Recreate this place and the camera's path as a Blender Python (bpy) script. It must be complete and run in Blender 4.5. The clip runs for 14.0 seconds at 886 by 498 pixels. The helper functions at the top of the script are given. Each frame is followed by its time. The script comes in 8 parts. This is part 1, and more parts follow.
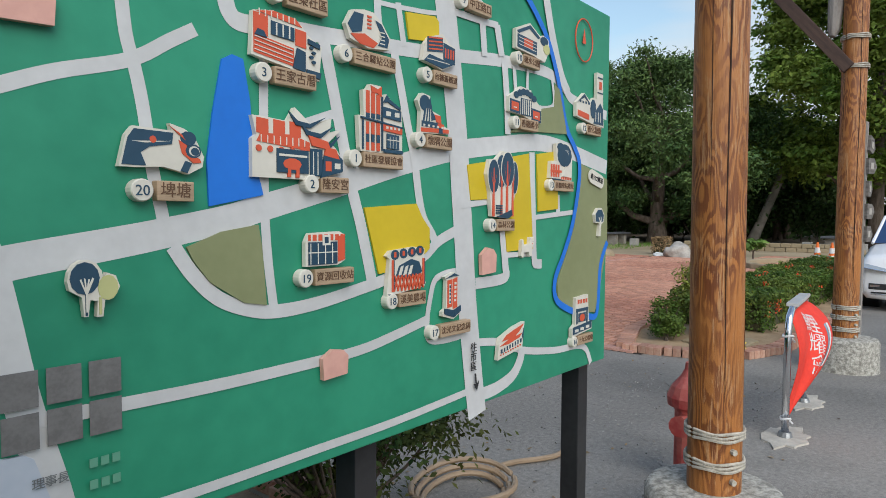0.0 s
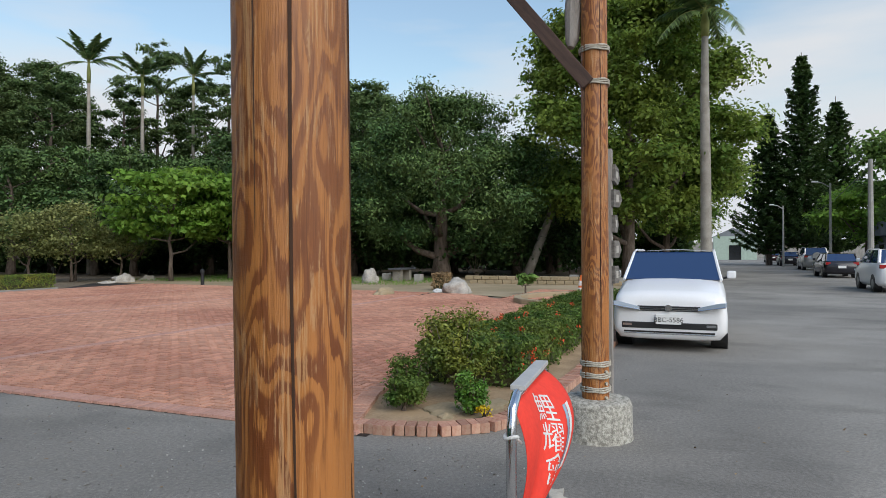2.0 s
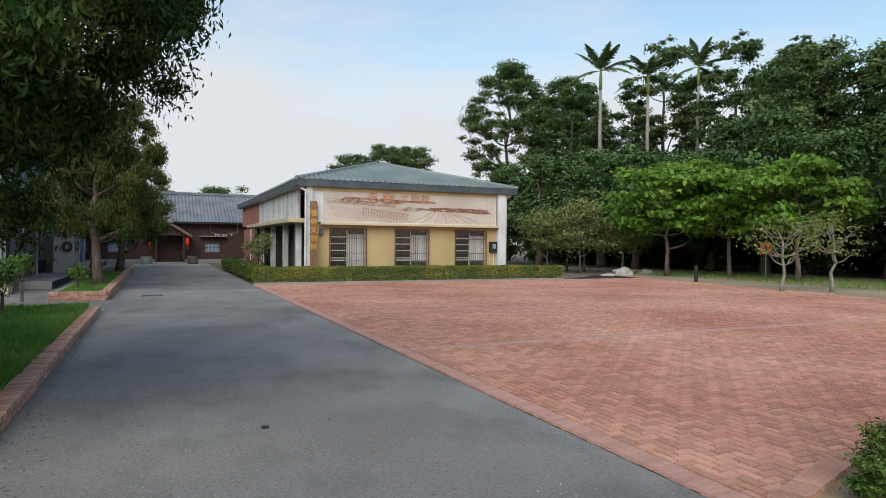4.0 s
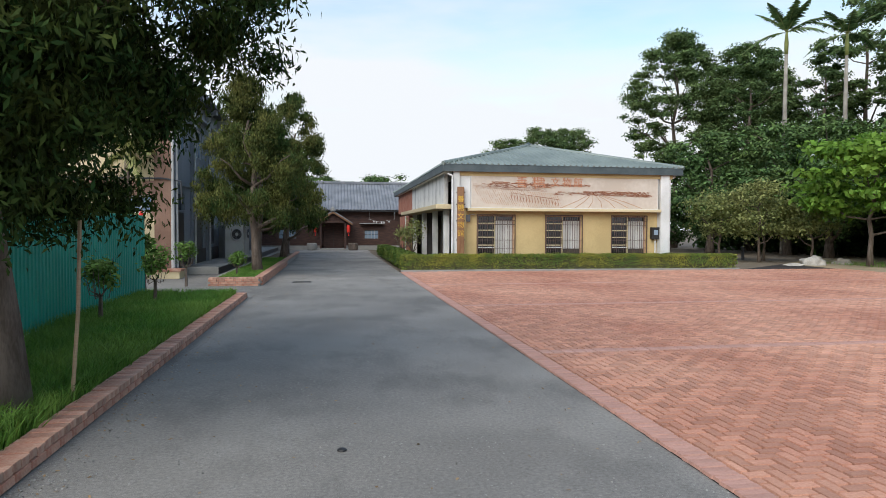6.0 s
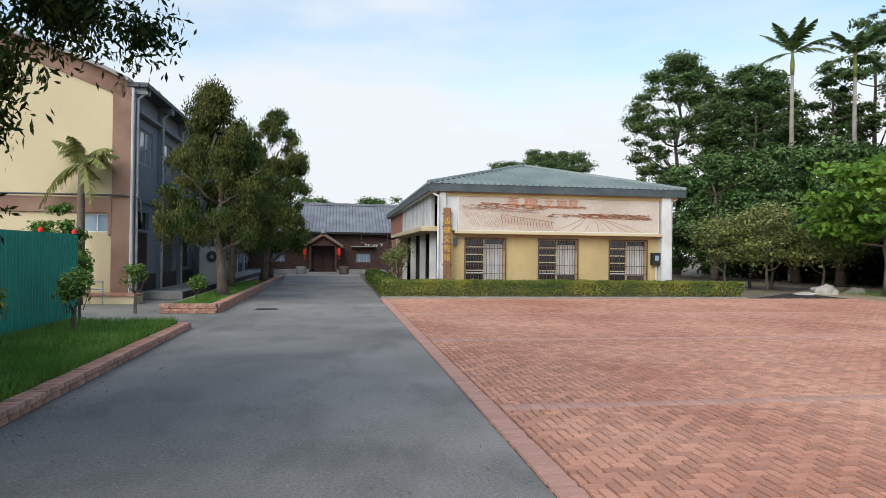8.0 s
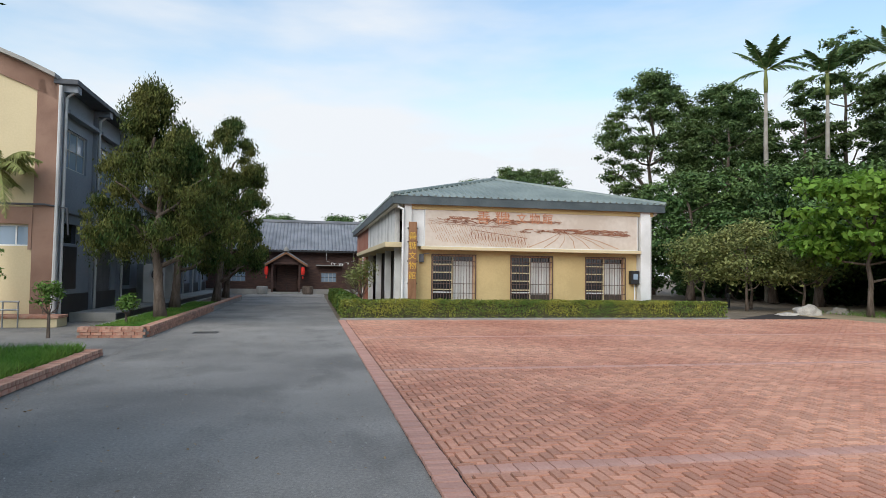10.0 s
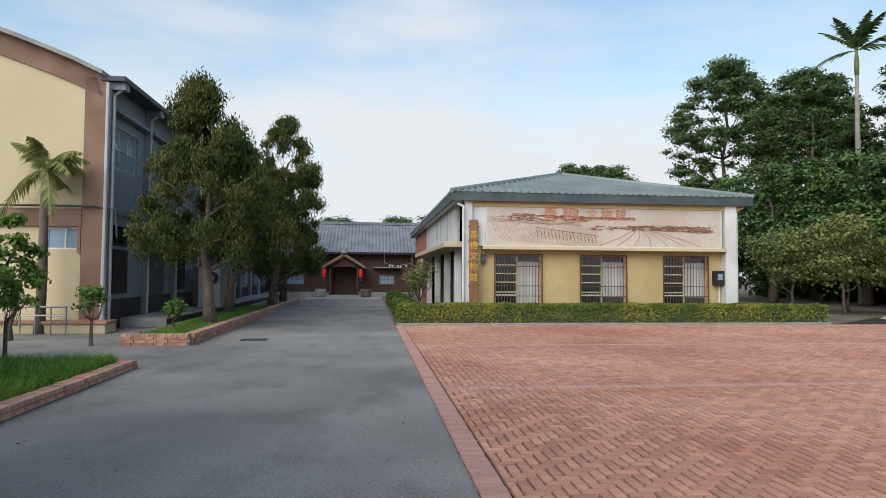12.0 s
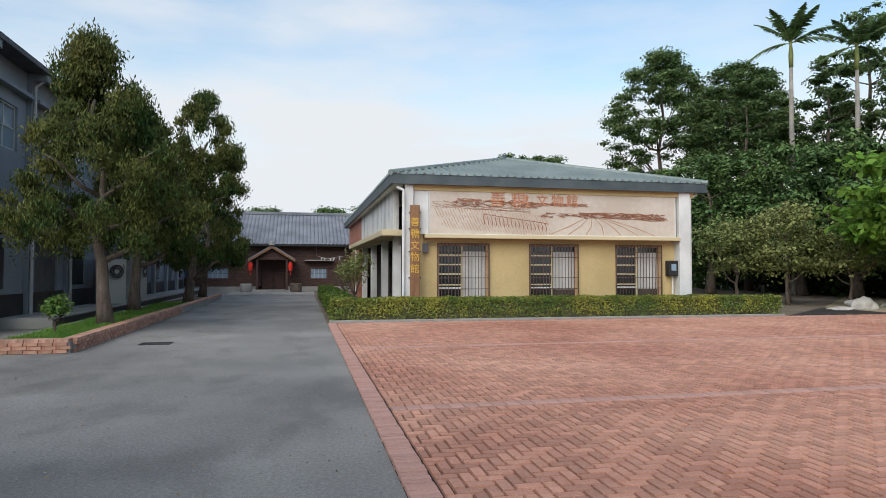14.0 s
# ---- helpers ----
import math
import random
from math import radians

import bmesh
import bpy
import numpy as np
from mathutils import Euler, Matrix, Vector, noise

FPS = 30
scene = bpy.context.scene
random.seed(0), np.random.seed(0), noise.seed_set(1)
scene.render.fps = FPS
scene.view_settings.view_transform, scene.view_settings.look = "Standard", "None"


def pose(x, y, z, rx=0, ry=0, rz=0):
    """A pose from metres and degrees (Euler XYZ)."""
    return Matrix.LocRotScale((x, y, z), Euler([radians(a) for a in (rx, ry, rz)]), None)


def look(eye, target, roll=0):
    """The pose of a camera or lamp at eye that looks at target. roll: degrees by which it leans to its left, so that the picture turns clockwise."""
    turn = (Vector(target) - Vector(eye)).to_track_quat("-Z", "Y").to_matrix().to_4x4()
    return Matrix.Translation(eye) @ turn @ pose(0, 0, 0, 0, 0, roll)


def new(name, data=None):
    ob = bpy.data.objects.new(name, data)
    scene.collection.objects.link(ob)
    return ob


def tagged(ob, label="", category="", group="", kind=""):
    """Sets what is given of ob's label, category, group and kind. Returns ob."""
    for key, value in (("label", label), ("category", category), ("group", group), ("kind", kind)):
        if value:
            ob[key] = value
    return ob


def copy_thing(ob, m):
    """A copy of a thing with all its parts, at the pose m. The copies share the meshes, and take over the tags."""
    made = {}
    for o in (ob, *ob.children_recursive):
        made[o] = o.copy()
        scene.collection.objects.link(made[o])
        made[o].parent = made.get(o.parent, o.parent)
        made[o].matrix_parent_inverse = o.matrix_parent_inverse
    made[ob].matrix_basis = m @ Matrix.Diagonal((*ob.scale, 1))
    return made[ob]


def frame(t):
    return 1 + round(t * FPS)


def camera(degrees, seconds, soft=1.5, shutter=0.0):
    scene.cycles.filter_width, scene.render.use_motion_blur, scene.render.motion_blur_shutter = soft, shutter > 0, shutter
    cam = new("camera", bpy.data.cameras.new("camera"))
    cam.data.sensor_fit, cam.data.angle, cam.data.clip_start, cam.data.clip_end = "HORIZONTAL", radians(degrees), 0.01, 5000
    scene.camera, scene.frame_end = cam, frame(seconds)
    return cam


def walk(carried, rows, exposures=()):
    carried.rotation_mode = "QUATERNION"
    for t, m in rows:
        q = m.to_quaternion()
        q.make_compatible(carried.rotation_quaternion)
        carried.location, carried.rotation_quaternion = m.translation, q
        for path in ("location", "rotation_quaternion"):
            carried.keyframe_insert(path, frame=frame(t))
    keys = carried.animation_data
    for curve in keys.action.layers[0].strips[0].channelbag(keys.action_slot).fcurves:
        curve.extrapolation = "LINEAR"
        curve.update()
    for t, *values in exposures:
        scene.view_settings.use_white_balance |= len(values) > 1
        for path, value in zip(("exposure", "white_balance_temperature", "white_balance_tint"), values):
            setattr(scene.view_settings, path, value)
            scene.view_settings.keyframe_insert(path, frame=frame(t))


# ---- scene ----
cam = camera(69.4, 14.0, 0.75)

PATH = [
    (0, (-6.844, 0.742, 1.533), (-5.315, 2.027, 1.432), 0.3),
    (0.5, (-6.368, 0.845, 1.515), (-4.725, 1.982, 1.417), -0.0),
    (1, (-5.884, 0.914, 1.545), (-4.115, 1.845, 1.482), -0.1),
    (1.5, (-5.378, 0.892, 1.598), (-3.573, 1.753, 1.584), 0.1),
    (2, (-4.859, 0.885, 1.595), (-3.008, 1.644, 1.604), -0.2),
    (2.5, (-4.349, 0.871, 1.597), (-2.487, 1.602, 1.62), 0.3),
    (3, (-3.885, 1.042, 1.535), (-2.13, 2.0, 1.571), 0.6),
    (3.5, (-3.65, 0.95, 1.69), (-2.253, 2.381, 1.685), 0.2),
    (4, (-3.44, 1.03, 1.723), (-2.627, 2.858, 1.706), 0.5),
    (6.3, (-2.462, 2.285, 1.742), (-2.136, 4.257, 1.683), 0.0),
    (6.5, (-2.375, 2.43, 1.716), (-2.057, 4.404, 1.665), -0.2),
    (7, (-2.152, 2.873, 1.716), (-1.857, 4.851, 1.669), -0.0),
    (7.5, (-1.877, 3.177, 1.734), (-1.631, 5.161, 1.708), 0.5),
    (8, (-1.552, 3.738, 1.727), (-1.228, 5.712, 1.739), 0.7),
    (8.5, (-1.327, 4.152, 1.688), (-0.929, 6.111, 1.751), 0.9),
    (8.7, (-1.256, 4.331, 1.69), (-0.844, 6.287, 1.755), 0.8),
    (10.8, (-0.847, 6.084, 1.578), (-0.461, 8.045, 1.662), 0.8),
    (11, (-0.824, 6.213, 1.594), (-0.478, 8.181, 1.672), 1.0),
    (11.5, (-0.864, 6.678, 1.602), (-0.569, 8.655, 1.676), 0.6),
    (12, (-0.808, 7.075, 1.608), (-0.583, 9.06, 1.69), 0.4),
    (12.5, (-0.812, 7.564, 1.605), (-0.603, 9.552, 1.692), 0.4),
    (13, (-0.828, 8.05, 1.589), (-0.612, 10.037, 1.669), 0.5),
    (13.5, (-0.756, 8.555, 1.554), (-0.491, 10.536, 1.63), 0.3),
    (14, (-0.699, 9.143, 1.526), (-0.27, 11.096, 1.59), 0.1),
]
EXPOSURES = [(0, 0.12), (2, 0.08), (3, 0.05), (4, 0.12), (6.5, 0.42), (7.5, 0.36), (8.5, 0.36), (11, 0.3), (12.5, 0.21), (14, 0.25)]
walk(cam, [(t, look(eye, target, roll)) for t, eye, target, roll in PATH], EXPOSURES)

# ---- world and light ----
world = bpy.data.worlds.new("sky")
scene.world = world
world.use_nodes = True
wn, wl = world.node_tree.nodes, world.node_tree.links
wn.clear()
SUN_ELEV, SUN_ROT = radians(38), radians(215)
sky = wn.new("ShaderNodeTexSky")
sky.sky_type = "NISHITA"
sky.sun_disc = False
sky.sun_elevation, sky.sun_rotation = SUN_ELEV, SUN_ROT
sky.air_density, sky.dust_density, sky.ozone_density = 1.7, 0.15, 4.0
co = wn.new("ShaderNodeTexCoord")
mp = wn.new("ShaderNodeMapping")
mp.inputs["Scale"].default_value = (1.3, 0.9, 5.0)
mp.inputs["Rotation"].default_value = (0.12, 0.0, 0.5)
cl = wn.new("ShaderNodeTexNoise")
cl.inputs["Scale"].default_value, cl.inputs["Detail"].default_value, cl.inputs["Roughness"].default_value = 1.7, 9, 0.5
ramp = wn.new("ShaderNodeValToRGB")
ramp.color_ramp.elements[0].color = (0.10, 0.10, 0.10, 1)
ramp.color_ramp.elements[0].position, ramp.color_ramp.elements[1].position = 0.34, 0.63
skm = wn.new("ShaderNodeMix")
skm.data_type = "RGBA"
skm.inputs[7].default_value = (4.6, 4.8, 5.05, 1)
wbg = wn.new("ShaderNodeBackground")
wbg.inputs["Strength"].default_value = 0.15
wout = wn.new("ShaderNodeOutputWorld")
wl.new(co.outputs["Generated"], mp.inputs["Vector"])
wl.new(mp.outputs["Vector"], cl.inputs["Vector"])
sep = wn.new("ShaderNodeSeparateXYZ")
thick = wn.new("ShaderNodeMapRange")
for key, val in (("From Min", 0.12), ("From Max", 0.40), ("To Min", 0.20), ("To Max", -0.17)):
    thick.inputs[key].default_value = val
cover = wn.new("ShaderNodeMath")
cover.operation = "ADD"
wl.new(co.outputs["Generated"], sep.inputs[0])
wl.new(sep.outputs["Z"], thick.inputs["Value"])
wl.new(thick.outputs["Result"], cover.inputs[0])
wl.new(cl.outputs["Fac"], cover.inputs[1])
wl.new(cover.outputs[0], ramp.inputs["Fac"])
wl.new(ramp.outputs["Color"], skm.inputs[0])
wl.new(sky.outputs["Color"], skm.inputs[6])
wl.new(skm.outputs[2], wbg.inputs["Color"])
wl.new(wbg.outputs["Background"], wout.inputs["Surface"])

sun = new("sun", bpy.data.lights.new("sun", "SUN"))
sun.data.energy, sun.data.angle, sun.data.color = 2.75, radians(58), (1.0, 0.945, 0.875)
sd = Vector((math.sin(SUN_ROT) * math.cos(SUN_ELEV), math.cos(SUN_ROT) * math.cos(SUN_ELEV), math.sin(SUN_ELEV)))
sun.matrix_world = look(sd * 60, (0, 0, 0))


scene.view_settings.exposure = 0.2


# ---- materials ----
def mat(name, a, b=None, rough=0.8, metal=0.0, scale=3.0, fine=40.0, bump=0.15, stretch=(1, 1, 1), island=0.0, rnd=0.0, spec=0.5, mixpos=(0.35, 0.65), trans=0.0, weight=0.45):
    """A painted or natural surface: two colours mixed by coarse and fine noise, with relief. a, b: base colours."""
    m = bpy.data.materials.new(name)
    m.use_nodes = True
    n, l = m.node_tree.nodes, m.node_tree.links
    bs = n["Principled BSDF"]
    bs.inputs["Roughness"].default_value, bs.inputs["Metallic"].default_value = rough, metal
    bs.inputs["Specular IOR Level"].default_value = spec
    b = b or tuple(c * 0.8 for c in a)
    tc, mapn = n.new("ShaderNodeTexCoord"), n.new("ShaderNodeMapping")
    mapn.inputs["Scale"].default_value = stretch
    l.new(tc.outputs["Object"], mapn.inputs["Vector"])
    n1, n2 = n.new("ShaderNodeTexNoise"), n.new("ShaderNodeTexNoise")
    n1.inputs["Scale"].default_value, n1.inputs["Detail"].default_value = scale, 6
    n2.inputs["Scale"].default_value, n2.inputs["Detail"].default_value = fine, 3
    add = n.new("ShaderNodeMath")
    add.operation = "MULTIPLY_ADD"
    add.inputs[1].default_value = weight
    for k in (n1, n2):
        l.new(mapn.outputs["Vector"], k.inputs["Vector"])
    sub = n.new("ShaderNodeMath")
    sub.operation = "SUBTRACT"
    sub.inputs[1].default_value = weight / 2
    l.new(n1.outputs["Fac"], sub.inputs[0])
    l.new(n2.outputs["Fac"], add.inputs[0])
    l.new(sub.outputs[0], add.inputs[2])
    rp = n.new("ShaderNodeValToRGB")
    rp.color_ramp.elements[0].position, rp.color_ramp.elements[1].position = mixpos
    rp.color_ramp.elements[0].color, rp.color_ramp.elements[1].color = (*a, 1), (*b, 1)
    l.new(add.outputs[0], rp.inputs["Fac"])
    col = rp.outputs["Color"]
    if island or rnd:
        hsv = n.new("ShaderNodeHueSaturation")
        src = n.new("ShaderNodeObjectInfo").outputs["Random"] if rnd else n.new("ShaderNodeNewGeometry").outputs["Random Per Island"]
        mr = n.new("ShaderNodeMapRange")
        amt = rnd or island
        mr.inputs["To Min"].default_value, mr.inputs["To Max"].default_value = 1 - amt, 1 + amt
        l.new(src, mr.inputs["Value"])
        l.new(mr.outputs["Result"], hsv.inputs["Value"])
        l.new(col, hsv.inputs["Color"])
        col = hsv.outputs["Color"]
    l.new(col, bs.inputs["Base Color"])
    if bump:
        bp = n.new("ShaderNodeBump")
        bp.inputs["Strength"].default_value, bp.inputs["Distance"].default_value = bump, 0.02
        l.new(add.outputs[0], bp.inputs["Height"])
        l.new(bp.outputs["Normal"], bs.inputs["Normal"])
    if trans:
        tr = n.new("ShaderNodeBsdfTranslucent")
        ms = n.new("ShaderNodeMixShader")
        ms.inputs[0].default_value = trans
        l.new(col, tr.inputs["Color"])
        l.new(bs.outputs[0], ms.inputs[1])
        l.new(tr.outputs[0], ms.inputs[2])
        l.new(ms.outputs[0], n["Material Output"].inputs["Surface"])
    return m


def glass(name, tint, rough=0.05):
    m = bpy.data.materials.new(name)
    m.use_nodes = True
    bs = m.node_tree.nodes["Principled BSDF"]
    bs.inputs["Base Color"].default_value = (*tint, 1)
    bs.inputs["Roughness"].default_value = rough
    bs.inputs["Specular IOR Level"].default_value = 0.8
    return m


def wood_grain(name, dark, mid, light):
    """Varnished timber: broad cathedral bands with crisp edges, bleached fibres where the varnish has gone."""
    m = bpy.data.materials.new(name)
    m.use_nodes = True
    n, l = m.node_tree.nodes, m.node_tree.links
    bs = n["Principled BSDF"]
    bs.inputs["Roughness"].default_value = 0.48
    tc = n.new("ShaderNodeTexCoord")

    def noise_at(scale, stretch, detail, rough=0.5):
        mp2, k = n.new("ShaderNodeMapping"), n.new("ShaderNodeTexNoise")
        mp2.inputs["Scale"].default_value = (1, 1, stretch)
        k.inputs["Scale"].default_value, k.inputs["Detail"].default_value, k.inputs["Roughness"].default_value = scale, detail, rough
        l.new(tc.outputs["Object"], mp2.inputs["Vector"])
        l.new(mp2.outputs["Vector"], k.inputs["Vector"])
        return k.outputs["Fac"]

    def calc(op, a, b, c=None):
        k = n.new("ShaderNodeMath")
        k.operation = op
        for i, v in enumerate((a, b, c)):
            if v is None:
                continue
            if isinstance(v, (int, float)):
                k.inputs[i].default_value = v
            else:
                l.new(v, k.inputs[i])
        return k.outputs[0]

    def ramp_of(src, lo, hi):
        k = n.new("ShaderNodeMapRange")
        k.interpolation_type = "SMOOTHSTEP"
        k.inputs["From Min"].default_value, k.inputs["From Max"].default_value = lo, hi
        l.new(src, k.inputs["Value"])
        return k.outputs["Result"]

    def blend(fac, a, b):
        k = n.new("ShaderNodeMix")
        k.data_type = "RGBA"
        l.new(fac, k.inputs[0])
        for i, v in ((6, a), (7, b)):
            if isinstance(v, tuple):
                k.inputs[i].default_value = (*v, 1)
            else:
                l.new(v, k.inputs[i])
        return k.outputs[2]

    growth = noise_at(6.0, 0.27, 2)
    ragged = noise_at(70, 0.07, 6, 0.7)
    ring = calc("FRACT", calc("MULTIPLY_ADD", growth, 15.0, calc("MULTIPLY", ragged, 1.1)), 0.0)
    late = calc("MULTIPLY", ramp_of(ring, 0.34, 0.56), ramp_of(ring, 1.0, 0.93))
    late = calc("MULTIPLY", late, ramp_of(noise_at(3.2, 0.4, 4), 0.3, 0.52))
    fibre = noise_at(130, 0.03, 6, 0.72)
    worn = calc("MULTIPLY", ramp_of(fibre, 0.50, 0.57), ramp_of(noise_at(8, 0.3, 6, 0.7), 0.5, 0.57))
    stain = ramp_of(noise_at(2.3, 0.5, 4), 0.35, 0.7)
    col = blend(late, mid, dark)
    col = blend(calc("MULTIPLY", stain, 0.5), col, tuple(c * 0.72 for c in mid))
    col = blend(calc("MULTIPLY", ramp_of(fibre, 0.5, 0.34), 0.55), col, tuple(c * 0.6 for c in dark))
    col = blend(calc("MULTIPLY", worn, 0.7), col, light)
    l.new(col, bs.inputs["Base Color"])
    bp = n.new("ShaderNodeBump")
    bp.inputs["Strength"].default_value, bp.inputs["Distance"].default_value = 0.35, 0.01
    l.new(calc("ADD", fibre, calc("MULTIPLY", worn, 0.4)), bp.inputs["Height"])
    l.new(bp.outputs["Normal"], bs.inputs["Normal"])
    return m


def asphalt(name, low, high):
    """Worn asphalt: stone chips, pale and dark broad patches, tar stains and scuffs."""
    m = mat(name, low, high, 0.9, scale=0.5, fine=30, bump=0.3, mixpos=(0.15, 0.85), weight=0.7)
    n, l = m.node_tree.nodes, m.node_tree.links
    bs = n["Principled BSDF"]
    src = bs.inputs["Base Color"].links[0].from_socket
    tc = n["Texture Coordinate"]

    def varied(scale, stretch, lo, hi, to_lo, to_hi, detail=6, rough=0.6):
        mp2, k, val = n.new("ShaderNodeMapping"), n.new("ShaderNodeTexNoise"), n.new("ShaderNodeMapRange")
        mp2.inputs["Scale"].default_value = stretch
        k.inputs["Scale"].default_value, k.inputs["Detail"].default_value, k.inputs["Roughness"].default_value = scale, detail, rough
        l.new(tc.outputs["Object"], mp2.inputs["Vector"])
        l.new(mp2.outputs["Vector"], k.inputs["Vector"])
        for key, v in (("From Min", lo), ("From Max", hi), ("To Min", to_lo), ("To Max", to_hi)):
            val.inputs[key].default_value = v
        l.new(k.outputs["Fac"], val.inputs["Value"])
        return val.outputs["Result"]

    def times(a, b):
        k = n.new("ShaderNodeMath")
        k.operation = "MULTIPLY"
        l.new(a, k.inputs[0])
        l.new(b, k.inputs[1])
        return k.outputs[0]

    patches = varied(0.16, (1, 1, 1), 0.35, 0.65, 0.78, 1.22, 3)
    stains = varied(0.9, (1, 0.55, 1), 0.36, 0.5, 0.80, 1.06, 7, 0.62)
    speck = varied(150, (1, 1, 1), 0.3, 0.7, 0.72, 1.28, 2)
    grit = varied(34, (1, 1, 1), 0.32, 0.68, 0.76, 1.24, 5, 0.75)
    hsv = n.new("ShaderNodeHueSaturation")
    l.new(src, hsv.inputs["Color"])
    l.new(times(times(times(patches, stains), speck), grit), hsv.inputs["Value"])
    l.new(hsv.outputs["Color"], bs.inputs["Base Color"])
    return m


M = {}
M["asphalt"] = asphalt("asphalt", (0.150, 0.141, 0.127), (0.268, 0.25, 0.22))
M["plaza_joint"] = mat("plaza_joint", (0.014, 0.010, 0.008), (0.035, 0.024, 0.018), 0.95, scale=0.4, fine=30)
M["brick_pave"] = mat("brick_pave", (0.415, 0.182, 0.118), (0.56, 0.295, 0.198), 0.9, scale=1.2, fine=50, rnd=0.2, bump=0.2)
M["brick_stuff"] = mat("brick_stuff", (0.415, 0.182, 0.118), (0.56, 0.295, 0.198), 0.9, scale=0.3, fine=50, island=0.2, bump=0.2)
M["border"] = mat("border_brick", (0.43, 0.225, 0.17), (0.53, 0.31, 0.245), 0.9, scale=1.5, fine=40, rnd=0.1)
M["kerb_brick"] = mat("kerb_brick", (0.37, 0.155, 0.10), (0.48, 0.30, 0.215), 0.9, scale=5, fine=50, rnd=0.25)
M["cream"] = mat("cream_plaster", (0.54, 0.405, 0.195), (0.45, 0.335, 0.155), 0.9, scale=0.7, fine=20, bump=0.08)
M["cream2"] = mat("pale_plaster", (0.60, 0.50, 0.31), (0.53, 0.44, 0.27), 0.9, scale=0.4, fine=20, bump=0.08)
M["white"] = mat("white_paint", (0.70, 0.70, 0.68), (0.56, 0.56, 0.53), 0.7, scale=1.2, fine=25, bump=0.05)
M["grey_wall"] = mat("grey_wall", (0.20, 0.225, 0.255), (0.26, 0.285, 0.315), 0.8, scale=0.5, fine=15, bump=0.06)
M["dark_grey"] = mat("dark_grey", (0.055, 0.06, 0.068), (0.085, 0.09, 0.10), 0.7, scale=2)
M["roof_green"] = mat("roof_metal_green", (0.165, 0.20, 0.185), (0.24, 0.28, 0.255), 0.55, metal=0.2, scale=0.6, fine=14, bump=0.05)
M["fascia"] = mat("fascia", (0.045, 0.062, 0.068), (0.075, 0.095, 0.10), 0.6, scale=2)
M["pink_stone"] = mat("brown_pebbledash", (0.20, 0.115, 0.08), (0.29, 0.18, 0.13), 0.95, scale=1, fine=90, bump=0.5)
M["dark_wood"] = mat("dark_wood", (0.042, 0.021, 0.016), (0.09, 0.044, 0.031), 0.75, scale=2, fine=30, stretch=(1, 1, 8))
M["roof_tile"] = mat("grey_roof_tile", (0.13, 0.14, 0.155), (0.20, 0.21, 0.225), 0.8, scale=1, fine=20)
M["log"] = wood_grain("log_wood", (0.165, 0.046, 0.010), (0.41, 0.158, 0.038), (0.48, 0.27, 0.12))
M["green_board"] = mat("green_board", (0.010, 0.21, 0.115), (0.022, 0.27, 0.15), 0.5, scale=2, fine=20, bump=0.02)
M["board_white"] = mat("board_white", (0.58, 0.58, 0.57), (0.50, 0.50, 0.49), 0.6, scale=2, bump=0.02)
M["hedge_leaf"] = mat("hedge_leaf", (0.062, 0.13, 0.024), (0.155, 0.20, 0.04), 0.55, scale=1.5, fine=8, island=0.45, trans=0.25, bump=0, spec=0.2)
M["leaf_dark"] = mat("leaf_dark", (0.024, 0.056, 0.016), (0.062, 0.108, 0.028), 0.55, scale=0.4, fine=3, island=0.45, trans=0.3, bump=0, spec=0.2)
M["leaf_tamarind"] = mat("leaf_tamarind", (0.045, 0.10, 0.030), (0.115, 0.18, 0.055), 0.55, scale=0.4, fine=3, island=0.6, trans=0.15, bump=0, spec=0.2)
M["leaf_mid"] = mat("leaf_mid", (0.085, 0.175, 0.035), (0.185, 0.285, 0.07), 0.55, scale=0.4, fine=3, island=0.5, trans=0.45, bump=0, spec=0.2)
M["leaf_grove"] = mat("leaf_grove", (0.066, 0.122, 0.040), (0.15, 0.21, 0.075), 0.55, scale=0.4, fine=3, island=0.55, trans=0.35, bump=0, spec=0.2)
M["leaf_camphor"] = mat("leaf_camphor", (0.095, 0.175, 0.03), (0.24, 0.31, 0.06), 0.55, scale=0.4, fine=3, island=0.5, trans=0.45, bump=0, spec=0.2)
M["leaf_bright"] = mat("leaf_bright", (0.115, 0.235, 0.03), (0.21, 0.335, 0.055), 0.5, scale=0.4, fine=3, island=0.35, trans=0.45, bump=0, spec=0.2)
M["leaf_olive"] = mat("leaf_olive", (0.18, 0.215, 0.07), (0.30, 0.31, 0.115), 0.6, scale=0.5, fine=3, island=0.4, trans=0.4, bump=0, spec=0.2)
# darker copy of the juniper leaf, its backlit underside's shade put into the colour
M["juniper_shaded"] = mat("juniper_shaded", (0.020, 0.054, 0.014), (0.066, 0.086, 0.020), 0.7, scale=1.3, fine=7, island=0.6, trans=0.15, bump=0, spec=0.1)
M["juniper"] = mat("juniper", (0.030, 0.066, 0.015), (0.115, 0.118, 0.03), 0.7, scale=0.9, fine=5, island=0.5, trans=0.25, bump=0, spec=0.2)
M["bark"] = mat("bark", (0.075, 0.055, 0.04), (0.16, 0.125, 0.10), 0.95, scale=4, fine=30, stretch=(2, 2, 0.5), bump=0.6)
M["bark_grey"] = mat("bark_grey", (0.20, 0.18, 0.15), (0.30, 0.28, 0.24), 0.95, scale=2, fine=25, bump=0.3)
M["grass"] = mat("grass_blade", (0.08, 0.20, 0.028), (0.175, 0.295, 0.055), 0.6, scale=0.8, fine=4, island=0.35, trans=0.25, bump=0, spec=0.2)
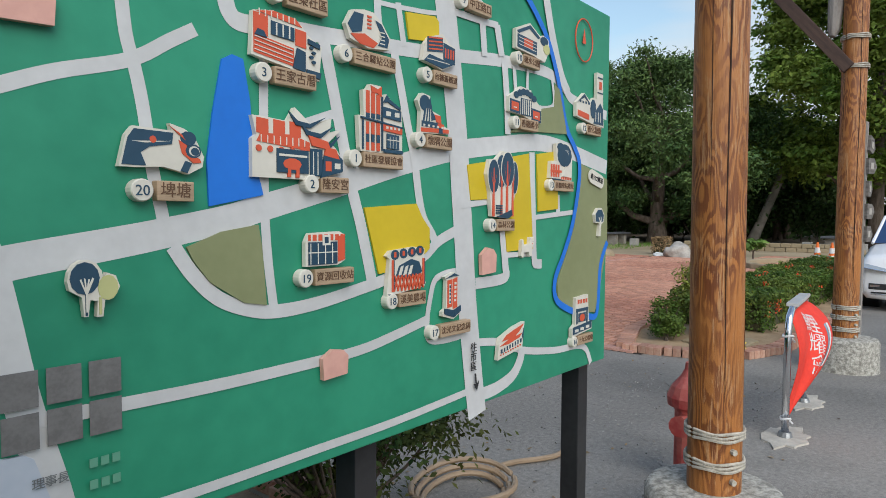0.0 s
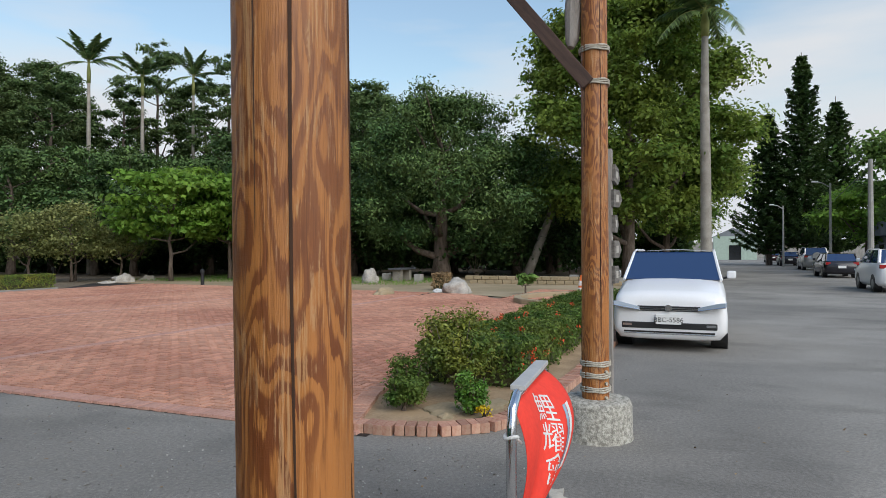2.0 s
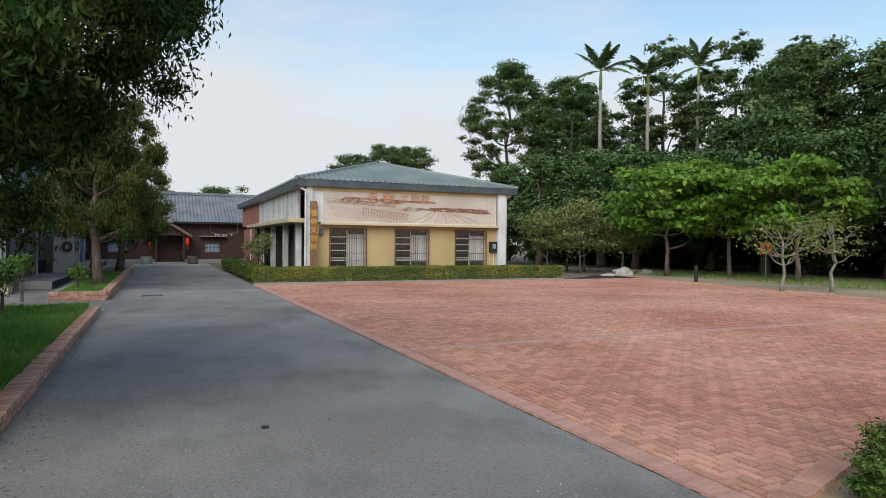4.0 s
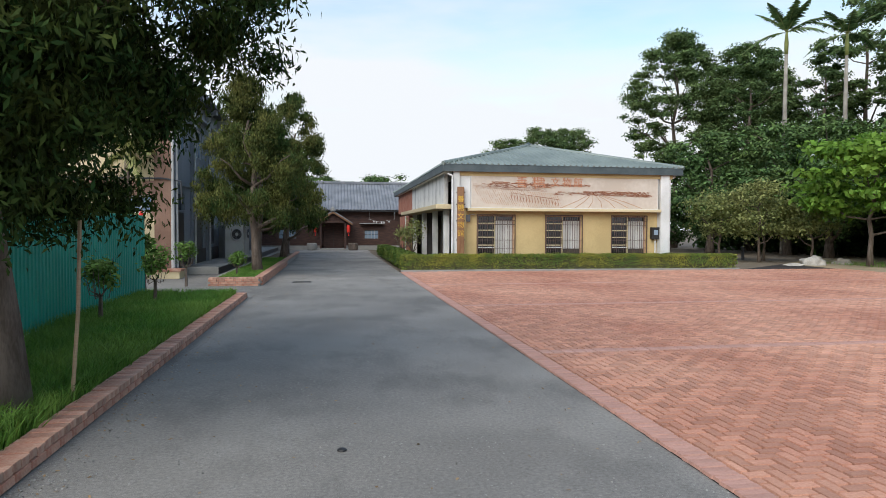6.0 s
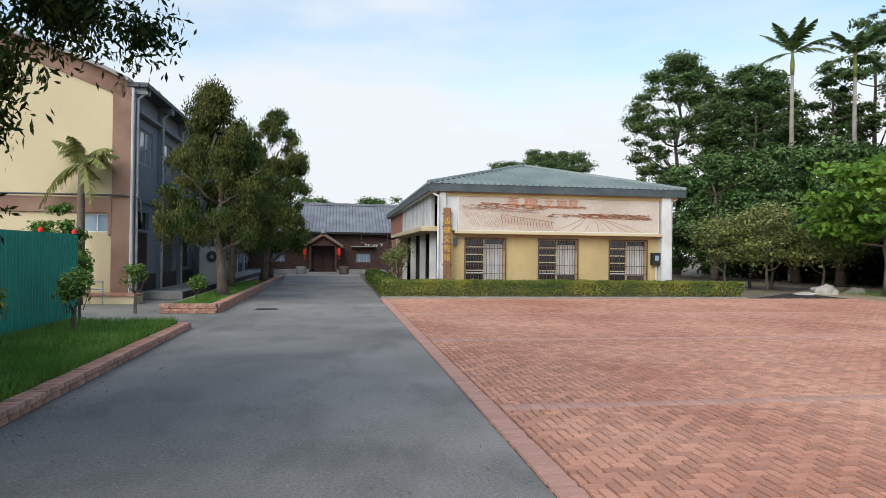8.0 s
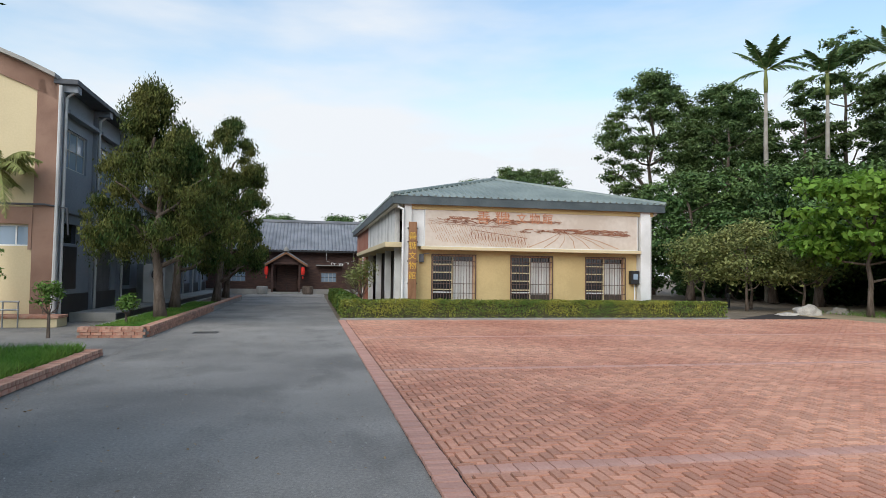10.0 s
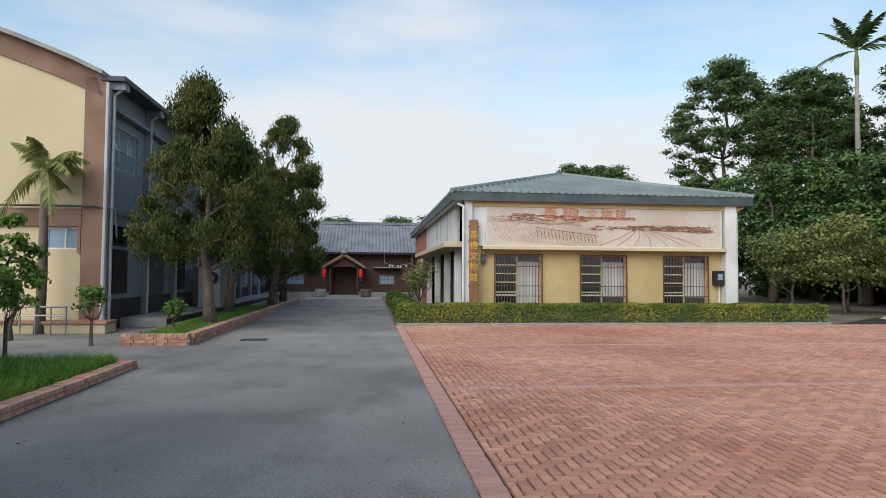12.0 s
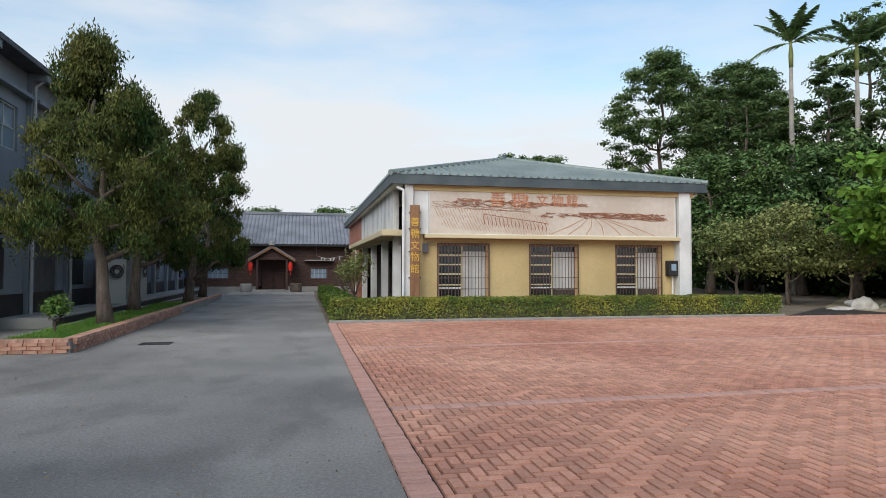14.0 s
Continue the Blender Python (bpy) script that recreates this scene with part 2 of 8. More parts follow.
M["soil"] = mat("soil", (0.10, 0.075, 0.05), (0.20, 0.16, 0.11), 1.0, scale=1.2, fine=35, bump=0.5)
M["sand_path"] = mat("sandy_ground", (0.36, 0.285, 0.185), (0.25, 0.20, 0.115), 1.0, scale=0.4, fine=25, bump=0.3)
M["island_earth"] = mat("island_earth", (0.40, 0.285, 0.17), (0.27, 0.185, 0.105), 1.0, scale=2.2, fine=30, bump=0.5)
M["concrete"] = mat("concrete", (0.34, 0.33, 0.30), (0.24, 0.235, 0.215), 0.9, scale=1.5, fine=60, bump=0.3)
M["mortar"] = mat("mortar", (0.50, 0.46, 0.39), (0.38, 0.35, 0.30), 0.95, scale=9, fine=60, bump=0.5)
M["terrazzo"] = mat("washed_pebble", (0.20, 0.19, 0.16), (0.48, 0.46, 0.40), 0.9, scale=30, fine=90, bump=0.6)
M["car_white"] = mat("car_white", (0.80, 0.80, 0.80), (0.76, 0.76, 0.76), 0.18, scale=1, bump=0)
M["black"] = mat("black_plastic", (0.012, 0.012, 0.013), (0.02, 0.02, 0.02), 0.5, bump=0)
M["tyre"] = mat("tyre_rubber", (0.018, 0.018, 0.018), (0.03, 0.03, 0.03), 0.9)
M["chrome"] = mat("chrome", (0.75, 0.76, 0.78), (0.65, 0.66, 0.68), 0.15, metal=1.0, bump=0)
M["steel"] = mat("painted_steel", (0.35, 0.36, 0.36), (0.25, 0.26, 0.26), 0.4, metal=0.7, bump=0.03)
M["black_steel"] = mat("black_steel", (0.02, 0.021, 0.023), (0.035, 0.036, 0.038), 0.45, metal=0.3, bump=0.02)
# blue base colour holds the sky reflection of the car windows
M["car_glass_sky"] = glass("car_glass_sky", (0.018, 0.045, 0.12), 0.02)
# panes painted pale blue for the sky they mirror
M["win_glass_sky"] = glass("window_glass", (0.24, 0.32, 0.40), 0.06)
M["dark_glass"] = glass("dark_glass", (0.02, 0.022, 0.024), 0.1)
M["red"] = mat("red_cloth", (0.78, 0.045, 0.022), (0.68, 0.035, 0.018), 0.75, scale=5, bump=0.05)
M["green_fence"] = mat("green_fence", (0.012, 0.26, 0.195), (0.02, 0.32, 0.24), 0.5, metal=0.1, scale=0.8, bump=0.02)
M["rock"] = mat("rock", (0.30, 0.28, 0.25), (0.46, 0.43, 0.38), 0.95, scale=2.5, fine=20, bump=0.7)


# ---- building helpers ----
def part(name, bm, material, parent=None, label="", smooth=False):
    me = bpy.data.meshes.new(name)
    bm.to_mesh(me)
    bm.free()
    me.materials.append(material)
    if smooth:
        for p in me.polygons:
            p.use_smooth = True
    ob = new(name, me)
    ob.parent = parent
    if label:
        ob["label"] = label
    return ob


def thing(name, m, label, category, group="", kind=""):
    ob = new(name)
    ob.empty_display_size = 0.2
    ob.matrix_basis = m if isinstance(m, Matrix) else pose(*m)
    return tagged(ob, label, category, group, kind)


def box(bm, x0, y0, z0, x1, y1, z1, bevel=0.0):
    g = bmesh.ops.create_cube(bm, size=1.0, matrix=Matrix.LocRotScale(((x0 + x1) / 2, (y0 + y1) / 2, (z0 + z1) / 2), None, (abs(x1 - x0), abs(y1 - y0), abs(z1 - z0))))
    if bevel:
        es = list({e for v in g["verts"] for e in v.link_edges})
        bmesh.ops.bevel(bm, geom=es, offset=bevel, segments=2, affect="EDGES", profile=0.6)
    return bm


def B(x0, y0, z0, x1, y1, z1, bevel=0.0):
    return box(bmesh.new(), x0, y0, z0, x1, y1, z1, bevel)


def tube(bm, pts, radii, n=8, cap=True):
    """A tube along pts with a radius at each."""
    rings = []
    pts = [Vector(p) for p in pts]
    ref = Vector((0.13, 0.97, 0.2))
    for i, p in enumerate(pts):
        d = (pts[min(i + 1, len(pts) - 1)] - pts[max(i - 1, 0)]).normalized()
        a = d.cross(ref if abs(d.dot(ref)) < 0.9 else Vector((1, 0, 0))).normalized()
        b = d.cross(a)
        rings.append([bm.verts.new(p + radii[i] * (math.cos(2 * math.pi * k / n) * a + math.sin(2 * math.pi * k / n) * b)) for k in range(n)])
    for r0, r1 in zip(rings, rings[1:]):
        for k in range(n):
            bm.faces.new((r0[k], r0[(k + 1) % n], r1[(k + 1) % n], r1[k]))
    if cap:
        bm.faces.new(rings[0][::-1])
        bm.faces.new(rings[-1])
    return bm


def T(pts, radii, n=8):
    bm = bmesh.new()
    return tube(bm, pts, radii if isinstance(radii, (list, tuple)) else [radii] * len(pts), n)


def prism(pts, thick, m=None, bm=None, bevel=0.0):
    """A flat outline in local x, z, pushed thick towards -y."""
    bm = bm or bmesh.new()
    a = [bm.verts.new((x, 0, z)) for x, z in pts]
    b = [bm.verts.new((x, -thick, z)) for x, z in pts]
    k = len(pts)
    area = sum(pts[i][0] * pts[(i + 1) % k][1] - pts[(i + 1) % k][0] * pts[i][1] for i in range(k))
    fs = []
    fs.append(bm.faces.new(b if area > 0 else b[::-1]))
    fs.append(bm.faces.new(a[::-1] if area > 0 else a))
    for i in range(k):
        j = (i + 1) % k
        q = (a[i], a[j], b[j], b[i])
        bm.faces.new(q if area > 0 else q[::-1])
    if m:
        bmesh.ops.transform(bm, matrix=m, verts=a + b)
    return bm


def sheet(name, outline, z, material, label, parent=None):
    """A flat piece of ground with an outline in x, y."""
    bm = bmesh.new()
    f = bm.faces.new([bm.verts.new((x, y, z)) for x, y in outline])
    if f.normal.z < 0:
        f.normal_flip()
    bm.normal_update()
    if f.normal.z < 0:
        f.normal_flip()
    return tagged(part(name, bm, material, parent), label, "ground", kind="structure")

# ---- ground ----
sheet("ground", [(-900, -900), (900, -900), (900, 900), (-900, 900)], -0.03, M["soil"], "bare brown soil and dry grass under the trees")
sheet("road", [(-7.0, -14), (160, -14), (160, 2.0), (14, 2.0), (14, 4.6), (0.0, 4.6), (0.0, 60), (-20, 60), (-20, -14)], 0.0, M["asphalt"], "worn grey asphalt road with patches and cracks")
sheet("plaza_bed", [(0.0, 3.6), (14, 4.2), (15.5, 7.2), (17.6, 9.0), (19.0, 18.5), (20.2, 31.5), (14.8, 27.3), (0.0, 27.3)], 0.004, M["plaza_joint"], "mortar bed of the red brick plaza")
sheet("path", [(14.5, 3.0), (32, 2.6), (34, 44), (20.2, 31.5), (19.0, 18.5), (17.6, 9.0)], 0.0, M["sand_path"], "sandy path with sparse grass beside the plaza")


# ---- shared builders ----
def text(name, s, size, m, material, parent=None, depth=0.003, label=""):
    """Raised writing, centred, standing in local x, z."""
    cu = bpy.data.curves.new(name, "FONT")
    cu.body, cu.size, cu.extrude = s, size, depth
    cu.align_x, cu.align_y = "CENTER", "CENTER"
    cu.resolution_u = 3
    tmp = new(name + "_tmp", cu)
    dg = bpy.context.evaluated_depsgraph_get()
    me = bpy.data.meshes.new_from_object(tmp.evaluated_get(dg))
    bpy.data.objects.remove(tmp)
    me.transform((m if isinstance(m, Matrix) else pose(*m)) @ pose(0, 0, 0, 90))
    me.materials.clear()
    me.materials.append(material)
    ob = new(name, me)
    ob.parent = parent
    if label:
        ob["label"] = label
    return ob


def mesh_obj(name, verts, faces, material, parent=None, smooth=False):
    me = bpy.data.meshes.new(name)
    me.from_pydata(verts, [], faces)
    me.materials.append(material)
    if smooth:
        me.polygons.foreach_set("use_smooth", [True] * len(me.polygons))
    ob = new(name, me)
    ob.parent = parent
    return ob


def leaf_mesh(name, centres, normals, size, material, parent=None, rng=None, aspect=0.55, fold=0.18, along=None):
    """Many small folded leaves, four corners each, on given places."""
    rng = rng or np.random.default_rng(3)
    n = len(centres)
    nn = normals / np.maximum(np.linalg.norm(normals, axis=1, keepdims=True), 1e-6)
    a = rng.normal(size=(n, 3)) if along is None else along.copy()
    a -= (a * nn).sum(1, keepdims=True) * nn
    a /= np.maximum(np.linalg.norm(a, axis=1, keepdims=True), 1e-6)
    b = np.cross(nn, a)
    s = (size * rng.uniform(0.6, 1.4, n))[:, None]
    v = np.empty((n, 4, 3))
    v[:, 0] = centres - a * s
    v[:, 1] = centres + b * s * aspect + nn * s * fold
    v[:, 2] = centres + a * s
    v[:, 3] = centres - b * s * aspect + nn * s * fold
    me = bpy.data.meshes.new(name)
    me.vertices.add(4 * n)
    me.vertices.foreach_set("co", v.reshape(-1))
    me.loops.add(4 * n)
    me.loops.foreach_set("vertex_index", np.arange(4 * n, dtype=np.int32))
    me.polygons.add(n)
    me.polygons.foreach_set("loop_start", np.arange(0, 4 * n, 4, dtype=np.int32))
    me.update(calc_edges=True)
    me.materials.append(material)
    ob = new(name, me)
    ob.parent = parent
    return ob


def wall_boxes(u0, u1, z0, z1, holes):
    """Rectangles that fill a wall from u0 to u1 around holes (a, b, low, high), sorted along u."""
    out, u = [], u0
    for a, b, lo, hi in holes:
        out.append((u, a, z0, z1))
        if lo > z0:
            out.append((a, b, z0, lo))
        if hi < z1:
            out.append((a, b, hi, z1))
        u = b
    out.append((u, u1, z0, z1))
    return [r for r in out if r[1] - r[0] > 1e-4]


def frame_bm(x0, z0, x1, z1, w, y0, y1):
    bm = bmesh.new()
    box(bm, x0, y0, z0, x0 + w, y1, z1)
    box(bm, x1 - w, y0, z0, x1, y1, z1)
    box(bm, x0 + w, y0, z0, x1 - w, y1, z0 + w)
    box(bm, x0 + w, y0, z1 - w, x1 - w, y1, z1)
    return bm


M["sign_print"] = mat("sign_print", (0.60, 0.53, 0.45), (0.50, 0.42, 0.34), 0.6, scale=0.5, fine=6, bump=0.01)
M["ink_brown"] = mat("ink_brown", (0.20, 0.07, 0.035), (0.34, 0.16, 0.09), 0.6, scale=6, bump=0)
M["ink_pale"] = mat("ink_pale", (0.38, 0.22, 0.13), (0.50, 0.33, 0.22), 0.6, scale=3, bump=0)
M["ink_red"] = mat("ink_red", (0.46, 0.17, 0.08), (0.56, 0.27, 0.15), 0.6, scale=6, bump=0)
M["gold"] = mat("gold_paint", (0.72, 0.46, 0.08), (0.60, 0.36, 0.05), 0.4, metal=0.3, bump=0)
M["plank"] = mat("brown_plank", (0.17, 0.075, 0.03), (0.26, 0.13, 0.06), 0.6, scale=3, fine=20, stretch=(6, 6, 0.7))
M["bar"] = mat("brown_bar", (0.07, 0.04, 0.03), (0.11, 0.065, 0.045), 0.5, bump=0)
M["curtain"] = mat("curtain", (0.62, 0.61, 0.57), (0.48, 0.47, 0.44), 0.9, scale=1, fine=8, stretch=(8, 1, 0.3))
# near-black stand-in for the shade inside rooms and behind the arcade
M["deep_shade"] = mat("deep_shade", (0.05, 0.042, 0.035), (0.08, 0.065, 0.05), 0.9)
M["stained"] = mat("stained_panel", (0.62, 0.62, 0.60), (0.14, 0.14, 0.14), 0.85, scale=0.9, fine=9, stretch=(1, 1.4, 0.35), mixpos=(0.48, 0.80))
M["red_brick"] = mat("red_brick_wall", (0.30, 0.10, 0.06), (0.38, 0.17, 0.11), 0.9, scale=3, fine=15)
M["pvc"] = mat("pvc_pipe", (0.5, 0.5, 0.49), (0.42, 0.42, 0.41), 0.5, bump=0)
M["shutter"] = mat("shutter", (0.10, 0.11, 0.12), (0.15, 0.16, 0.17), 0.5, metal=0.3)
M["ac_white"] = mat("ac_casing", (0.46, 0.46, 0.43), (0.38, 0.38, 0.35), 0.6, scale=2)
M["lantern"] = mat("lantern_red", (0.75, 0.03, 0.015), (0.62, 0.02, 0.012), 0.7, bump=0)
M["white_leaf"] = mat("white_leaf", (0.6, 0.6, 0.58), (0.5, 0.5, 0.48), 0.7, bump=0)


# ---- museum ----
def museum():
    t = thing("museum_building", (0, 0, 0), "cream one-storey hall with a green metal hip roof", "building", kind="structure")
    wins = [(3.47, 5.10, 0.5, 2.33), (6.52, 8.16, 0.5, 2.33), (9.57, 11.2, 0.5, 2.33)]
    bm = bmesh.new()
    for a, b, lo, hi in wall_boxes(2.95, 12.25, 0, 4.3, wins):
        box(bm, a, 28.83, lo, b, 29.08, hi)
    part("front_wall", bm, M["cream"], t, "cream-yellow plastered wall")
    part("right_wall", B(12.0, 29.08, 0, 12.25, 50, 4.3), M["cream"], t)
    part("back_wall", B(2.95, 49.75, 0, 12.0, 50, 4.3), M["cream"], t)
    bm = bmesh.new()
    for a, b, lo, hi in wall_boxes(29.08, 49.75, 0, 4.3, [(31.2, 33.0, 0, 2.5), (34.2, 36.0, 0, 2.5), (37.4, 39.0, 0.4, 2.5)]):
        box(bm, 3.3, a, lo, 3.5, b, hi)
    # wall coloured near-black for the shade between the white columns
    part("arcade_wall", bm, M["deep_shade"], t)
    # added floor and sheet, the room's shade given as their dark colour
    part("interior_floor", B(3.5, 29.08, 0.0, 12.0, 49.75, 0.02), M["deep_shade"], t)
    part("room_shade_sheet", B(3.5, 31.5, 0.02, 12.0, 31.6, 4.25), M["deep_shade"], t)
    part("ceiling", B(1.98, 28.5, 4.16, 12.62, 50.3, 4.22), M["white"], t)
    # eaves
    part("fascia", frame_bm_h(1.9, 28.36, 12.7, 50.5, 0.1, 4.14, 4.44), M["fascia"], t, "dark grey-green eaves board")
    part("soffit_band", B(2.35, 28.55, 3.98, 12.3, 28.83, 4.16), M["cream"], t)
    # roof
    x0, x1, y0, y1, zr, ze, xm = 1.88, 12.72, 28.34, 50.5, 6.0, 4.44, 7.3
    r0, r1 = Vector((xm, 34.0, zr)), Vector((xm, 44.8, zr))
    c = [Vector((x0, y0, ze)), Vector((x1, y0, ze)), Vector((x1, y1, ze)), Vector((x0, y1, ze))]
    slopes = [(c[0], c[1], r0, r0), (c[1], c[2], r1, r0), (c[2], c[3], r1, r1), (c[3], c[0], r0, r1)]
    for a, b, p, q in slopes:
        bm = bmesh.new()
        vs = [bm.verts.new(v) for v in ((a, b, p) if p == q else (a, b, p, q))]
        bm.faces.new(vs)
        part("roof_sheet", bm, M["roof_green"], t)
        bm = bmesh.new()
        n = int((b - a).length / 0.26)
        up = ((q - a) - (q - a).project(b - a))
        nrm = (b - a).cross(up).normalized()
        L = (b - a).length
        fa, fb = (q - a).dot((b - a) / L) / L, (p - a).dot((b - a) / L) / L
        for i in range(1, n):
            f = i / n
            reach = min(1.0, f / max(fa, 1e-3), (1 - f) / max(1 - fb, 1e-3))
            s = a + (b - a) * f
            e = s + up * reach * 0.985
            w = (b - a).normalized() * 0.06
            h = nrm * 0.075
            v = [bm.verts.new(k) for k in (s - w, s + h, s + w, e - w, e + h, e + w)]
            bm.faces.new((v[0], v[1], v[4], v[3]))
            bm.faces.new((v[1], v[2], v[5], v[4]))
            bm.faces.new((v[0], v[2], v[1]))
        tagged(part("roof_ribs", bm, M["roof_green"], t), kind="stuff")
    for a, b in ((c[0], r0), (c[1], r0), (c[2], r1), (c[3], r1), (r0, r1)):
        part("ridge_cap", T([a + Vector((0, 0, 0.03)), b + Vector((0, 0, 0.03))], 0.09, 8), M["roof_green"], t)
    part("finial", T([(xm, 34.0, zr), (xm, 34.0, zr + 0.12), (xm, 34.0, zr + 0.2)], [0.16, 0.14, 0.04], 10), M["fascia"], t)
    # columns at the front corners, the arcade and its canopy
    part("column", B(2.35, 28.5, 0, 2.62, 28.85, 4.16, 0.01), M["white"], t)
    part("column", B(11.72, 28.48, 0, 12.12, 28.83, 4.16, 0.01), M["white"], t)
    part("white_panel", B(2.62, 28.6, 2.62, 3.1, 28.83, 4.0, 0.01), M["white"], t)
    part("corner_wall", B(2.62, 28.7, 0, 2.95, 28.95, 2.62), M["cream"], t)
    for y in (30.2, 33.4, 37.2, 41.4, 45.8):
        part("column", B(2.25, y, 0, 2.5, y + 0.3, 2.6, 0.01), M["white"], t)
    part("canopy", B(1.75, 29.4, 2.6, 2.6, 44.0, 2.8, 0.03), M["cream2"], t)
    part("side_panel", B(2.2, 30.0, 2.8, 2.4, 41.5, 4.16, 0.01), M["stained"], t, "white side panel streaked with black mould")
    part("brick_panel", B(2.2, 41.5, 2.8, 2.4, 50.0, 4.16), M["red_brick"], t)
    part("brick_panel", B(2.3, 44.2, 0, 2.5, 50.0, 2.6), M["red_brick"], t)
    part("shutter", B(3.2, 34.2, 0, 3.28, 36.0, 2.5), M["shutter"], t)
    # solid block, dark in colour to give the shade of a recess
    part("recess_shade_block", B(2.6, 28.95, 2.8, 3.3, 30.0, 4.1), M["dark_wood"], t)
    part("ledge", B(2.98, 28.42, 2.50, 11.72, 28.83, 2.62, 0.015), M["cream2"], t)
    part("gutter_pipe", T([(2.1, 28.5, 4.05), (2.3, 28.45, 3.95), (2.3, 28.42, 3.8), (2.3, 28.42, 0.0)], 0.045), M["white"], t)
    part("gutter_pipe", T([(12.45, 28.6, 4.1), (12.2, 28.6, 3.95), (12.2, 28.6, 0.0)], 0.04), M["white"], t)
    # windows
    for k, (a, b, lo, hi) in enumerate(wins):
        w = thing("window_%d" % (k + 1), (a, 28.83, lo), "window with brown security bars and pale curtains", "window", "front windows", "structure")
        W, H = b - a, hi - lo
        part("window_frame", frame_bm(0, 0, W, H, 0.05, 0.06, 0.14), M["ink_pale"], w)
        mid = W * 0.46
        part("mullion", B(mid, 0.06, 0.05, mid + 0.06, 0.14, H - 0.05), M["cream2"], w)
        part("pane", B(0.05, 0.09, 0.05, mid, 0.1, H - 0.05), M["dark_glass"], w)
        part("curtain", B(mid + 0.06, 0.16, 0.06, W - 0.05, 0.18, H - 0.22), M["curtain"], w)
        part("pane", B(mid + 0.06, 0.16, H - 0.21, W - 0.05, 0.18, H - 0.05), M["dark_glass"], w)
        # foot of the pane coloured as the shaded room behind it
        if k:
            part("pane", B(mid + 0.1, 0.13, 0.05, W - 0.05, 0.15, 0.38), M["deep_shade"], w)
        for z in (0.42, 0.52, 0.86, 1.16, 1.46):
            part("rail", B(0.05, 0.05, z, mid, 0.08, z + 0.045), M["cream2"] if z != 0.42 else M["white"], w)
        grille = part("security_bars", frame_bm(-0.04, 0.0, W + 0.04, H + 0.03, 0.035, -0.06, -0.02), M["bar"], w)
        for i in range(1, 15):
            x = i * W / 15
            part("bar", B(x - 0.008, -0.05, 0.03, x + 0.008, -0.034, H), M["bar"], grille)
        for z in (0.4, 0.75, 1.42, 1.6):
            part("bar", B(0, -0.034, z, W, -0.02, z + 0.022), M["bar"], grille)
    return t


def frame_bm_h(x0, y0, x1, y1, w, z0, z1):
    bm = bmesh.new()
    box(bm, x0, y0, z0, x1, y0 + w, z1)
    box(bm, x0, y1 - w, z0, x1, y1, z1)
    box(bm, x0, y0 + w, z0, x0 + w, y1 - w, z1)
    box(bm, x1 - w, y0 + w, z0, x1, y1 - w, z1)
    return bm


museum()


def stroke(bm, pts, w, y):
    """A flat brush stroke in x, z, a few millimetres thick, widths tapering at its ends."""
    k = len(pts)
    for i in range(k - 1):
        (xa, za), (xb, zb) = pts[i], pts[i + 1]
        d = Vector((xb - xa, 0, zb - za)).normalized()
        s = Vector((-d.z, 0, d.x))
        wa, wb = w * (0.5 + 0.5 * math.sin(math.pi * (i + 0.3) / k)), w * (0.5 + 0.5 * math.sin(math.pi * (i + 1.0) / k))
        a, b = Vector((xa, y, za)), Vector((xb, y, zb))
        q = [bm.verts.new(p) for p in (a - s * wa, b - s * wb, b + s * wb, a + s * wa)]
        f = bm.faces.new(q)
        f.normal_update()
        if f.normal.y > 0:
            f.normal_flip()


